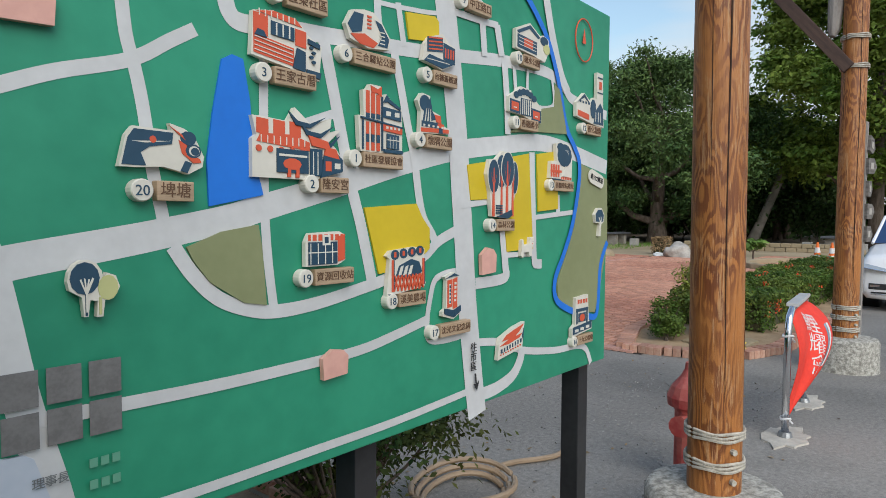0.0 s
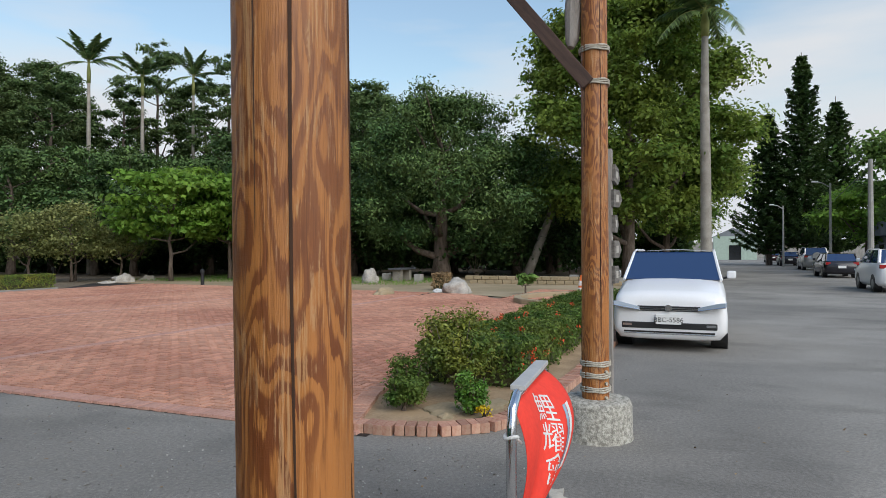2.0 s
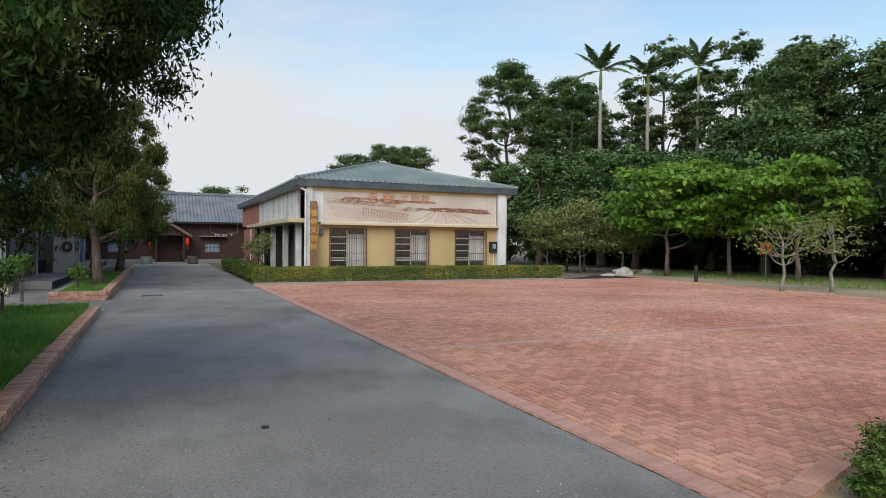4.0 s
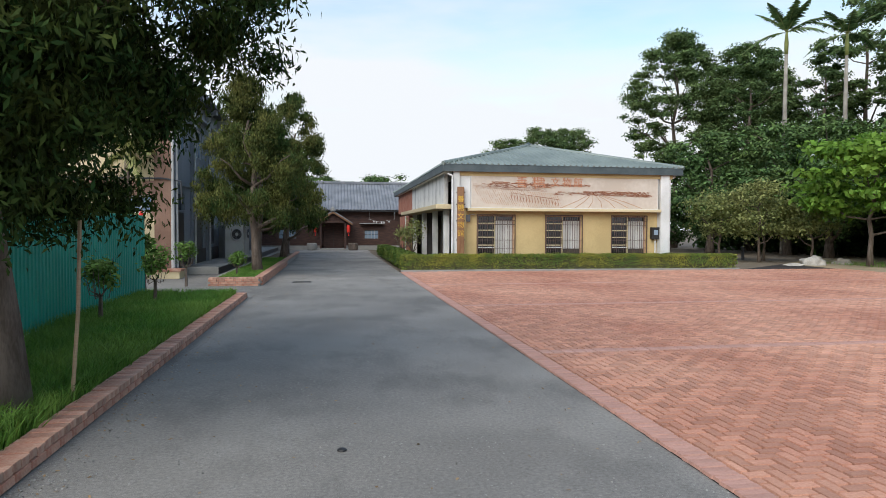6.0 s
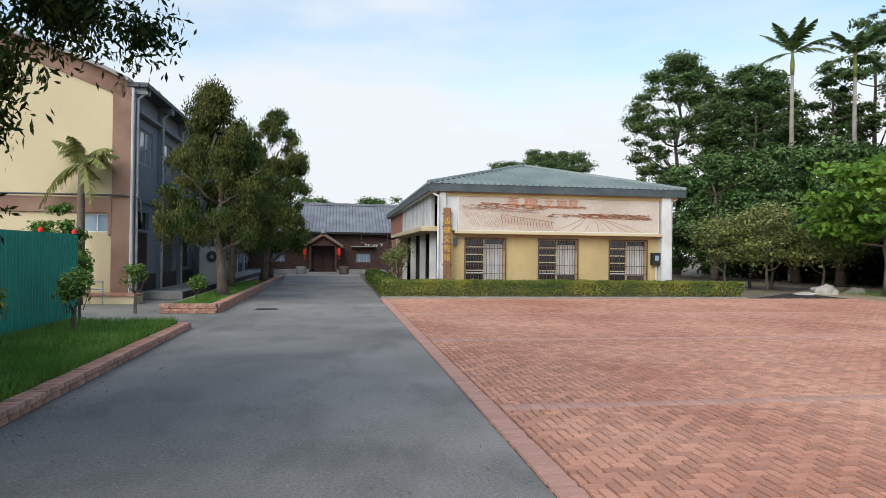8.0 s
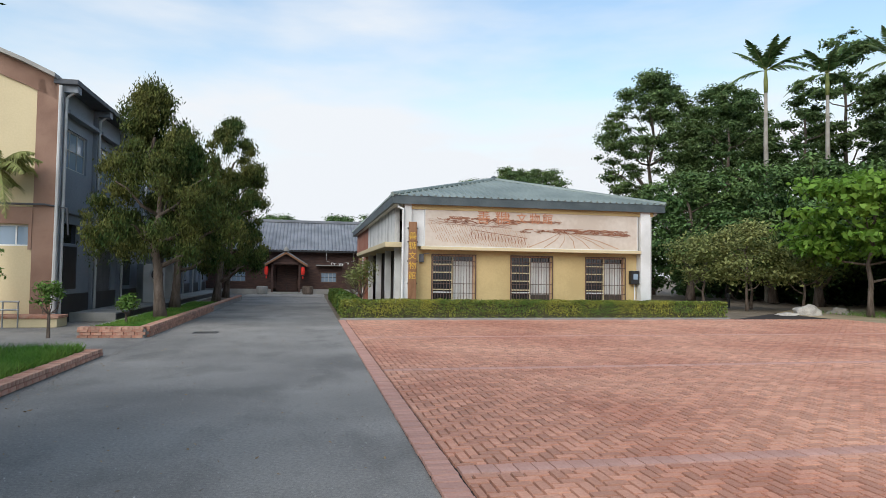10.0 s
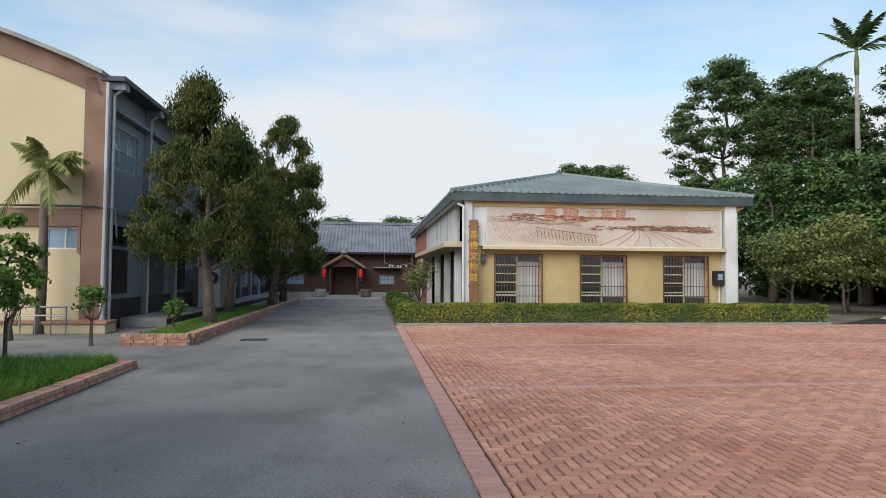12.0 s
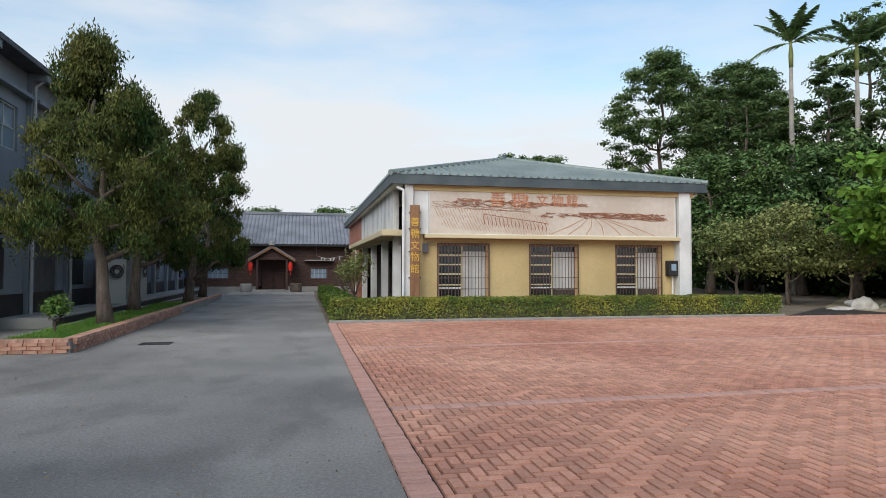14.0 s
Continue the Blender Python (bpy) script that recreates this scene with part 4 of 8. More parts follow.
M["brown_ink"] = mat("brown_ink", (0.10, 0.05, 0.025), (0.12, 0.06, 0.03), 0.6, bump=0)


def map_board():
    t = thing("map_board", (-6.2, 1.8, 0), "green painted village map board on black steel legs", "map board")
    part("panel", B(-1.4, -0.01, 1.013, 1.53, 0.035, 2.255, 0.004), M["green_board"], t)
    for x in (-1.2, 0.38, 1.46):
        part("leg", B(x - 0.035, 0.037, 0, x + 0.035, 0.107, 2.2, 0.004), M["black_steel"], t)
    layer = [0.0]
    rng = random.Random(11)

    def road(pts, w):
        layer[0] += 0.00012
        smooth = []
        k = len(pts)
        for i in range(k - 1):
            p0, p1, p2, p3 = (Vector(pts[max(i - 1, 0)]), Vector(pts[i]), Vector(pts[i + 1]), Vector(pts[min(i + 2, k - 1)]))
            for j in range(6):
                u = j / 6
                smooth.append(0.5 * ((2 * p1) + (p2 - p0) * u + (2 * p0 - 5 * p1 + 4 * p2 - p3) * u * u + (3 * p1 - p0 - 3 * p2 + p3) * u ** 3))
        smooth.append(Vector(pts[-1]))
        bm = bmesh.new()
        L, R = [], []
        for i, p in enumerate(smooth):
            d = smooth[min(i + 1, len(smooth) - 1)] - smooth[max(i - 1, 0)]
            s = Vector((-d.y, d.x)).normalized() * w * 0.82
            y = -0.0105 - layer[0] - 0.0000015 * i
            L.append(bm.verts.new((p.x + s.x, y, p.y + s.y + 1.0)))
            R.append(bm.verts.new((p.x - s.x, y, p.y - s.y + 1.0)))
        for i in range(len(smooth) - 1):
            bm.faces.new((L[i], R[i], R[i + 1], L[i + 1]))
        for q in bm.faces:
            q.normal_update()
            if q.normal.y > 0:
                q.normal_flip()
        return bm

    def lane(pts, w):
        part("painted_road", road(pts, w), M["board_white"], t)

    def area(pts, m):
        layer[0] += 0.00012
        part("painted_area", prism([(x, z + 1.0) for x, z in pts], 0.0006 + layer[0], pose(0, -0.0102, 0)), M[m], t)

    def blob(cx, cz, w, h, n=14, wob=0.12):
        return [(cx + w / 2 * math.cos(2 * math.pi * i / n) * (1 + rng.uniform(-wob, wob)), cz + h / 2 * math.sin(2 * math.pi * i / n) * (1 + rng.uniform(-wob, wob))) for i in range(n)]

    def icon(kind, x, z, w, h):
        """A raised painted plaque: a cream backing cut to shape, with red, navy and cream print on it."""
        z += 1.0
        y0 = -0.016

        def at(pts):
            return [(x + u * w, z + v * h) for u, v in pts]

        def oval(cu, cv, ru, rv, n=14):
            return [(cu + ru * math.cos(2 * math.pi * i / n), cv + rv * math.sin(2 * math.pi * i / n)) for i in range(n)]

        outline = {
            "brick_house": [(-0.5, -0.28), (0.12, -0.4), (0.46, -0.5), (0.5, 0.1), (0.28, 0.25), (0.2, 0.38), (-0.2, 0.5), (-0.47, 0.42)],
            "temple": [(-0.5, -0.5), (0.18, -0.5), (0.3, -0.4), (0.5, -0.36), (0.5, -0.18), (0.4, 0.0), (0.32, 0.05), (0.48, 0.26), (0.34, 0.2), (0.36, 0.4), (0.12, 0.28), (-0.06, 0.48), (-0.14, 0.28), (-0.4, 0.3), (-0.5, 0.3), (-0.46, 0.05), (-0.5, 0.0)],
            "office": [(-0.44, -0.5), (0.5, -0.5), (0.5, 0.2), (0.26, 0.3), (0.12, 0.4), (0.02, 0.32), (0.0, 0.5), (-0.24, 0.5), (-0.3, 0.42), (-0.4, 0.4), (-0.38, 0.02), (-0.5, 0.02), (-0.47, -0.45)],
            "train": [(-0.42, -0.5), (0.5, -0.42), (0.5, -0.3), (0.22, -0.2), (0.2, 0.02), (-0.05, 0.1), (-0.12, 0.46), (-0.36, 0.5), (-0.5, 0.3), (-0.4, 0.05)],
            "pond": [(-0.5, -0.38), (-0.42, 0.2), (-0.34, 0.38), (0.1, 0.36), (0.08, 0.5), (0.26, 0.42), (0.38, 0.3), (0.5, -0.1), (0.48, -0.3), (0.3, -0.46), (0.0, -0.34), (-0.3, -0.38)],
            "school": [(-0.5, -0.3), (-0.5, 0.12), (-0.3, 0.3), (-0.15, 0.48), (0.15, 0.44), (0.3, 0.2), (0.5, -0.02), (0.5, -0.48), (0.2, -0.45), (-0.1, -0.35)],
            "factory": [(-0.5, -0.4), (-0.5, -0.15), (-0.24, 0.05), (0.0, -0.08), (0.12, 0.02), (0.22, 0.0), (0.22, 0.5), (0.44, 0.5), (0.46, -0.1), (0.5, -0.5), (0.1, -0.48)],
            "grove": [(-0.34, -0.46), (-0.4, -0.1), (-0.5, 0.15), (-0.42, 0.36), (-0.2, 0.38), (0.0, 0.5), (0.2, 0.48), (0.36, 0.34), (0.5, 0.2), (0.42, -0.1), (0.3, -0.4), (0.2, -0.5)],
            "banyan": [(-0.5, -0.46), (-0.46, -0.02), (-0.2, 0.0), (-0.24, 0.44), (0.0, 0.5), (0.38, 0.46), (0.5, 0.2), (0.48, -0.5)],
            "shop": [(-0.5, -0.5), (0.3, -0.5), (0.5, -0.36), (0.5, 0.4), (0.34, 0.5), (-0.4, 0.46), (-0.5, 0.2)],
            "farm": [(-0.5, -0.5), (-0.34, -0.5), (-0.3, -0.42), (0.46, -0.32), (0.5, -0.24), (0.44, -0.2), (0.46, 0.46), (0.2, 0.5), (-0.4, 0.44), (-0.5, 0.34), (-0.42, 0.28)],
            "tower": [(-0.5, -0.4), (0.1, -0.5), (0.5, -0.36), (0.34, -0.2), (0.3, 0.38), (0.4, 0.42), (0.1, 0.5), (-0.4, 0.42), (-0.3, 0.34), (-0.32, -0.26), (-0.5, -0.3)],
            "pavilion": [(-0.5, -0.5), (0.42, -0.3), (0.46, 0.1), (0.5, 0.5), (0.1, 0.4), (-0.4, 0.16), (-0.46, -0.05)],
            "shrine": [(-0.5, -0.5), (0.5, -0.4), (0.5, -0.22), (0.34, -0.18), (0.28, 0.5), (-0.34, 0.46), (-0.34, -0.2), (-0.5, -0.28)],
            "engine": [(-0.5, -0.36), (-0.42, 0.1), (-0.3, 0.3), (0.1, 0.5), (0.3, 0.3), (0.5, 0.22), (0.5, -0.24), (0.1, -0.5), (-0.2, -0.42)],
            "rock": [(-0.5, 0.0), (-0.36, 0.4), (-0.1, 0.5), (0.1, 0.5), (0.3, 0.3), (0.5, -0.1), (0.46, -0.4), (0.0, -0.5), (-0.4, -0.36)],
            "gate": [(-0.5, -0.36), (-0.5, 0.2), (-0.1, 0.5), (0.2, 0.24), (0.3, 0.3), (0.46, 0.22), (0.5, -0.1), (0.36, -0.5), (0.0, -0.42)],
            "pair": oval(-0.16, 0.14, 0.34, 0.36)[:9] + [(-0.24, -0.14), (-0.2, -0.48), (-0.12, -0.48), (-0.08, -0.2), (0.06, -0.22), (0.04, -0.5), (0.16, -0.5), (0.2, -0.22), (0.4, -0.16), (0.5, 0.0), (0.42, 0.2), (0.24, 0.26)],
            "tree": [(-0.06, -0.5), (0.14, -0.5), (0.2, -0.08), (0.44, 0.0), (0.5, 0.26), (0.2, 0.5), (-0.2, 0.48), (-0.5, 0.26), (-0.4, -0.02), (0.02, -0.06)],
            "dog": [(-0.5, -0.4), (-0.36, -0.5), (-0.28, -0.24), (0.1, -0.24), (0.14, -0.46), (0.3, -0.42), (0.36, 0.0), (0.5, 0.16), (0.44, 0.46), (0.3, 0.34), (0.16, 0.46), (0.12, 0.14), (-0.3, 0.08), (-0.36, 0.36), (-0.48, 0.32)],
            "pink": [(-0.46, -0.5), (0.46, -0.44), (0.5, 0.2), (0.3, 0.42), (-0.1, 0.5), (-0.5, 0.24)],
        }[kind]
        pl = part("plaque", prism(at(outline), 0.012, pose(0, y0 + 0.002, 0)), M["pink" if kind == "pink" else "plaque"], t)
        y1 = y0 - 0.0105
        print_bm = {"print_red": bmesh.new(), "navy": bmesh.new(), "plaque": bmesh.new(), "map_pale": bmesh.new()}
        depth = [0]

        def shape(ink, *pts):
            depth[0] += 1
            prism(at(pts), 0.0006 + 0.00012 * depth[0], pose(0, y1, 0), print_bm[ink])

        def rect(ink, a, b, c, d, skew=0.0):
            shape(ink, (a, b), (c, b + skew * (c - a)), (c, d + skew * (c - a)), (a, d))

        R, N, C = "print_red", "navy", "plaque"
        if kind == "brick_house":
            rect(R, -0.47, -0.24, 0.08, 0.06, -0.18)
            rect(R, -0.47, 0.06, -0.28, 0.4, -0.05)
            rect(R, 0.1, 0.02, 0.26, 0.3, -0.1)
            shape(R, (-0.44, 0.42), (0.2, 0.34), (0.1, 0.46), (-0.2, 0.49))
            for k in range(7):
                rect(C, -0.4 + k * 0.08, 0.36, -0.385 + k * 0.08, 0.47)
            for k in range(4):
                rect(C, -0.46, -0.2 + k * 0.07, 0.06, -0.185 + k * 0.07, -0.18)
            rect(N, -0.24, 0.1, 0.08, 0.32, -0.08)
            for k in range(3):
                rect(C, -0.18 + k * 0.09, 0.1, -0.16 + k * 0.09, 0.3)
            shape(N, (-0.46, 0.04), (-0.3, 0.02), (-0.34, 0.12), (-0.42, 0.14))
            shape(N, (0.06, -0.36), (0.24, -0.4), (0.24, -0.06), (0.12, -0.02))
            shape(N, (0.26, -0.44), (0.46, -0.47), (0.48, -0.36), (0.26, -0.34))
            rect(N, 0.28, 0.1, 0.46, 0.18, -0.3)
            for k in range(4):
                shape(N, *oval(0.33 + 0.035 * (k % 2), 0.04 - 0.08 * k, 0.03, 0.03, 6))
        elif kind == "temple":
            for k in range(3):
                rect(R, -0.46 + k * 0.17, 0.08, -0.34 + k * 0.17, 0.28, -0.1)
            shape(R, (-0.46, -0.03), (0.1, -0.1), (0.1, 0.02), (-0.1, 0.1), (-0.42, 0.08))
            for k in range(8):
                rect(C, -0.42 + k * 0.065, -0.05, -0.41 + k * 0.065, 0.06)
            for k in range(5):
                shape(R, *oval(-0.44 + k * 0.115, -0.12, 0.028, 0.045, 10))
            rect(N, -0.26, -0.42, 0.08, -0.1)
            rect(N, 0.1, -0.44, 0.24, -0.06)
            for k in range(2):
                rect(C, 0.13 + k * 0.05, -0.42, 0.14 + k * 0.05, -0.1)
            shape(R, *oval(-0.1, -0.3, 0.1, 0.08, 10))
            for u in (-0.15, -0.06):
                rect(R, u, -0.48, u + 0.035, -0.32)
            rect(C, -0.24, -0.2, 0.06, -0.17)
            for k in range(3):
                q = 0.12 * k
                shape(N, (-0.14 + q, 0.42 - q), (-0.04 + q, 0.3 - q), (0.1 + q, 0.28 - q), (0.28 + q * 0.7, 0.4 - q), (0.1 + q, 0.22 - q), (-0.06 + q, 0.24 - q))
            shape(R, (0.08, 0.12), (0.3, 0.06), (0.34, -0.06), (0.12, -0.02))
            shape(N, (0.22, -0.46), (0.48, -0.36), (0.48, -0.18), (0.4, -0.08), (0.26, -0.14))
            shape(R, (0.26, -0.14), (0.44, -0.18), (0.4, -0.04), (0.28, -0.02))
            rect(C, 0.38, -0.32, 0.45, -0.24)
            rect(R, 0.27, -0.36, 0.34, -0.22)
        elif kind == "office":
            for k in range(3):
                rect(R, -0.34 + k * 0.115, 0.06, -0.26 + k * 0.115, 0.4 - 0.02 * k)
                rect(R, -0.34 + k * 0.115, -0.48, -0.27 + k * 0.115, -0.06)
                rect(N, -0.34 + k * 0.115, -0.36, -0.27 + k * 0.115, -0.24)
                rect(N, -0.34 + k * 0.115, 0.0, -0.26 + k * 0.115, 0.07)
            shape(R, (-0.24, 0.48), (-0.08, 0.44), (0.0, 0.49), (0.0, 0.34), (-0.1, 0.38), (-0.22, 0.38))
            rect(N, 0.03, 0.04, 0.46, 0.2, -0.06)
            shape(N, (0.04, 0.26), (0.12, 0.38), (0.2, 0.32), (0.44, 0.22), (0.44, 0.18), (0.14, 0.28))
            for u in (0.1, 0.3):
                rect(C, u, 0.07, u + 0.11, 0.14)
            rect(R, 0.03, -0.16, 0.48, -0.06, -0.06)
            for k in range(4):
                rect(C, 0.1 + k * 0.09, -0.13, 0.15 + k * 0.09, -0.09)
            rect(N, 0.12, -0.42, 0.4, -0.2, -0.04)
            for k in range(3):
                rect(C, 0.18 + k * 0.07, -0.42, 0.19 + k * 0.07, -0.24)
            rect(C, 0.12, -0.3, 0.4, -0.285)
            rect(N, -0.46, -0.02, 0.5, 0.005, -0.08)
            rect(N, 0.05, -0.49, 0.49, -0.44)
            rect(N, -0.43, -0.47, -0.41, -0.04)
            rect(N, 0.0, -0.47, 0.02, 0.34)
        elif kind == "train":
            shape(N, *oval(-0.28, 0.26, 0.16, 0.2))
            shape(N, (-0.3, 0.1), (-0.12, 0.42), (-0.06, 0.1), (0.06, -0.1), (-0.36, -0.26))
            rect(R, -0.4, -0.46, 0.46, -0.36, 0.06)
            rect(N, -0.38, -0.32, 0.1, -0.18)
            shape(R, (0.0, 0.02), (0.2, 0.0), (0.22, -0.2), (0.06, -0.16))
            rect(R, 0.1, -0.3, 0.3, -0.2)
            rect(N, 0.14, -0.44, 0.26, -0.3)
            for k in range(5):
                rect(C, -0.34 + k * 0.14, -0.31, -0.28 + k * 0.14, -0.26)
            for k in range(3):
                shape(C, (-0.3 + 0.08 * k, -0.18), (-0.27 + 0.08 * k, -0.18), (-0.24 + 0.06 * k, 0.14))
        elif kind == "pond":
            shape(N, (-0.47, -0.34), (-0.4, 0.16), (-0.33, 0.33), (0.12, 0.32), (0.1, 0.1), (-0.16, 0.02), (-0.26, -0.1), (-0.2, -0.34))
            shape(C, (-0.36, 0.1), (-0.2, 0.12), (0.1, 0.16), (-0.2, 0.085))
            shape(R, *oval(-0.12, 0.16, 0.04, 0.07, 8))
            shape(N, *oval(0.3, 0.24, 0.1, 0.14, 10))
            shape(R, (0.18, 0.2), (0.22, -0.06), (0.36, -0.24), (0.46, -0.22), (0.44, -0.14), (0.32, -0.1), (0.28, 0.1))
            shape(N, *oval(0.36, 0.0, 0.1, 0.14, 10))
            shape(C, *oval(0.37, 0.0, 0.07, 0.1, 10))
            shape(N, *oval(0.38, -0.01, 0.055, 0.08, 10))
            shape(N, (0.2, -0.4), (0.26, -0.2), (0.34, -0.24), (0.28, -0.44))
            shape(R, (0.06, 0.46), (0.26, 0.2), (0.22, 0.3))
        elif kind == "grove":
            for cu, cv, ru, rv, tu in ((-0.05, 0.2, 0.16, 0.24, -0.04), (0.38, 0.12, 0.11, 0.24, 0.32), (-0.3, 0.12, 0.17, 0.24, -0.3), (0.14, 0.24, 0.2, 0.25, 0.13)):
                shape(C, *oval(cu, cv, ru + 0.015, rv + 0.012, 18))
                shape(N, *oval(cu, cv, ru, rv, 18))
                shape(R, (tu - 0.035, -0.46), (tu + 0.035, -0.46), (tu + 0.012, cv + 0.12), (tu - 0.012, cv + 0.12))
                for sg in (-1, 1):
                    shape(R, (tu, -0.08), (tu + sg * ru * 0.55, cv + 0.06), (tu, -0.03))
            for k in range(4):
                rect(N, -0.22, -0.42 + 0.035 * k, -0.03, -0.4 + 0.035 * k)
            shape(N, (-0.22, -0.47), (0.28, -0.36), (0.3, -0.44), (0.16, -0.49))
        elif kind == "banyan":
            shape(N, *oval(0.14, 0.16, 0.32, 0.3, 12))
            shape(N, *oval(-0.04, 0.36, 0.16, 0.12, 8))
            for k in range(3):
                shape(C, (0.14 + 0.06 * k, 0.3), (0.3, 0.3 - 0.05 * k), (0.3, 0.28 - 0.05 * k))
            for k in range(4):
                rect(R, -0.46 + k * 0.1, -0.42, -0.4 + k * 0.1, -0.1)
            rect(R, -0.47, -0.3, 0.0, -0.24)
            for k in range(6):
                rect(R, 0.0 + k * 0.08, -0.47, 0.035 + k * 0.08, -0.4)
            shape(C, (0.02, -0.38), (0.3, -0.4), (0.16, -0.12))
            rect(N, -0.4, -0.5, -0.06, -0.46)
        elif kind == "shop":
            rect(R, -0.44, 0.24, 0.44, 0.42)
            for k in range(6):
                rect(C, -0.38 + k * 0.14, 0.24, -0.34 + k * 0.14, 0.42)
            rect(N, -0.44, -0.46, 0.28, 0.2)
            rect(R, 0.3, -0.4, 0.48, 0.36, 0.3)
            rect(C, -0.1, 0.1, 0.1, 0.4)
            rect(N, -0.05, 0.16, 0.05, 0.34)
            for k in range(4):
                rect(C, -0.4 + k * 0.18, -0.44, -0.38 + k * 0.18, 0.16)
            rect(C, -0.44, -0.12, 0.28, -0.09)
        elif kind == "farm":
            for k in range(4):
                shape(N, *oval(-0.3 + k * 0.21, 0.36 + 0.02 * k, 0.1, 0.1, 12))
                rect(R, -0.33 + k * 0.21, 0.31 + 0.02 * k, -0.27 + k * 0.21, 0.41 + 0.02 * k)
            for u in (-0.38, 0.4):
                rect(R, u, -0.36 + 0.08 * (u > 0), u + 0.04, 0.26)
                rect(N, u + 0.04, -0.36 + 0.08 * (u > 0), u + 0.06, 0.26)
            shape(N, (-0.28, -0.06), (-0.2, 0.14), (0.1, 0.26), (0.3, 0.2), (0.38, 0.0), (0.34, -0.04), (0.0, -0.1))
            for k in range(3):
                shape(C, (-0.24 + k * 0.12, -0.06), (-0.17 + k * 0.12, 0.12), (-0.1 + k * 0.12, 0.14), (-0.15 + k * 0.12, -0.04))
            for k in range(8):
                u = -0.34 + k * 0.09
                shape(R, (u, -0.36), (u + 0.025, -0.36), (u + 0.12, -0.04), (u + 0.095, -0.04))
                shape(R, (u + 0.1, -0.34), (u + 0.125, -0.34), (u + 0.03, -0.04), (u + 0.005, -0.04))
            rect(N, -0.47, -0.49, -0.36, -0.4)
        elif kind == "tower":
            rect(R, -0.26, -0.24, 0.0, 0.34, 0.06)
            rect(R, 0.03, -0.28, 0.27, 0.36, 0.14)
            rect(C, -0.18, -0.16, -0.07, 0.26)
            for k in range(5):
                rect(N, -0.16, -0.14 + k * 0.08, -0.09, -0.09 + k * 0.08)
                rect(C, 0.1, -0.12 + k * 0.09, 0.2, -0.07 + k * 0.09)
            shape(N, (-0.42, -0.36), (0.06, -0.46), (0.06, -0.3), (-0.42, -0.24))
            shape(N, (0.08, -0.46), (0.46, -0.34), (0.44, -0.22), (0.08, -0.3))
            shape(N, (-0.36, 0.38), (0.06, 0.42), (0.36, 0.42), (0.1, 0.48))
        elif kind == "pavilion":
            shape(R, (-0.36, 0.04), (-0.2, 0.2), (0.1, 0.32), (0.46, 0.44), (0.3, 0.24), (0.1, 0.08))
            shape(R, (-0.44, -0.1), (-0.1, 0.06), (0.4, 0.16), (0.3, 0.04), (-0.1, -0.08))
            shape(N, (-0.4, -0.2), (0.38, 0.0), (0.38, -0.12), (-0.4, -0.32))
            shape(N, (0.4, 0.1), (0.47, 0.34), (0.44, -0.1))
            for k in range(7):
                rect(C, -0.34 + k * 0.1, -0.28 + 0.02 * k, -0.3 + k * 0.1, -0.16 + 0.022 * k)
            for k in range(9):
                shape(R, *oval(-0.4 + k * 0.09, -0.36 + 0.02 * k, 0.02, 0.025, 6))
        elif kind == "shrine":
            for k in range(4):
                rect(R, -0.24 + k * 0.13, 0.3, -0.16 + k * 0.13, 0.4)
            rect(N, -0.32, 0.1, 0.28, 0.18)
            for u in (-0.3, 0.2):
                rect(N, u, -0.2, u + 0.06, 0.1)
            rect(N, -0.2, -0.16, 0.16, 0.06)
            shape(R, *oval(-0.02, -0.06, 0.13, 0.1, 8))
            rect(N, -0.46, -0.44, 0.46, -0.26, 0.08)
            for k in range(3):
                rect(C, -0.38 + k * 0.27, -0.39 + 0.02 * k, -0.2 + k * 0.27, -0.32 + 0.02 * k)
        elif kind == "school":
            for u in (-0.46, 0.2):
                rect(N, u - 0.02, -0.3 - 0.14 * (u > 0), u + 0.28, 0.06 - 0.14 * (u > 0), -0.1)
                rect(R, u + 0.02, -0.24 - 0.14 * (u > 0), u + 0.24, 0.0 - 0.14 * (u > 0), -0.1)
                rect(C, u + 0.08, -0.18 - 0.14 * (u > 0), u + 0.18, -0.15 - 0.14 * (u > 0))
            for k in range(6):
                shape(N, *oval(-0.3 + 0.11 * k, 0.2 + 0.14 * math.sin(k * 0.62), 0.08, 0.1, 7))
            rect(N, -0.16, -0.34, 0.16, 0.14)
            for k in range(5):
                rect(C, -0.13 + k * 0.06, -0.32, -0.105 + k * 0.06, 0.12)
        elif kind == "factory":
            rect(R, -0.46, -0.38, -0.06, -0.28, -0.1)
            for k in range(4):
                rect(N, -0.4 + k * 0.1, -0.14, -0.35 + k * 0.1, -0.1)
            shape(N, (-0.48, -0.15), (-0.24, 0.03), (-0.04, -0.12), (-0.24, -0.03))
            shape(N, *oval(0.08, -0.2, 0.1, 0.18, 10))
            shape(N, (0.1, -0.46), (0.46, -0.46), (0.44, -0.16), (0.34, -0.06), (0.2, -0.2))
            rect(N, 0.24, 0.4, 0.42, 0.42)
            rect(R, 0.3, 0.2, 0.38, 0.34)
            rect(N, 0.24, 0.12, 0.42, 0.14)
            for k in range(3):
                rect(C, 0.16 + k * 0.09, -0.42, 0.18 + k * 0.09, -0.24)
        elif kind == "engine":
            rect(N, -0.36, -0.1, 0.1, 0.3, 0.2)
            rect(N, 0.12, -0.2, 0.48, 0.26, -0.2)
            for k in range(4):
                rect(R, -0.32, -0.04 + k * 0.1, 0.08, 0.0 + k * 0.1, 0.2)
                rect(R, 0.16 + k * 0.08, -0.14, 0.2 + k * 0.08, 0.12)
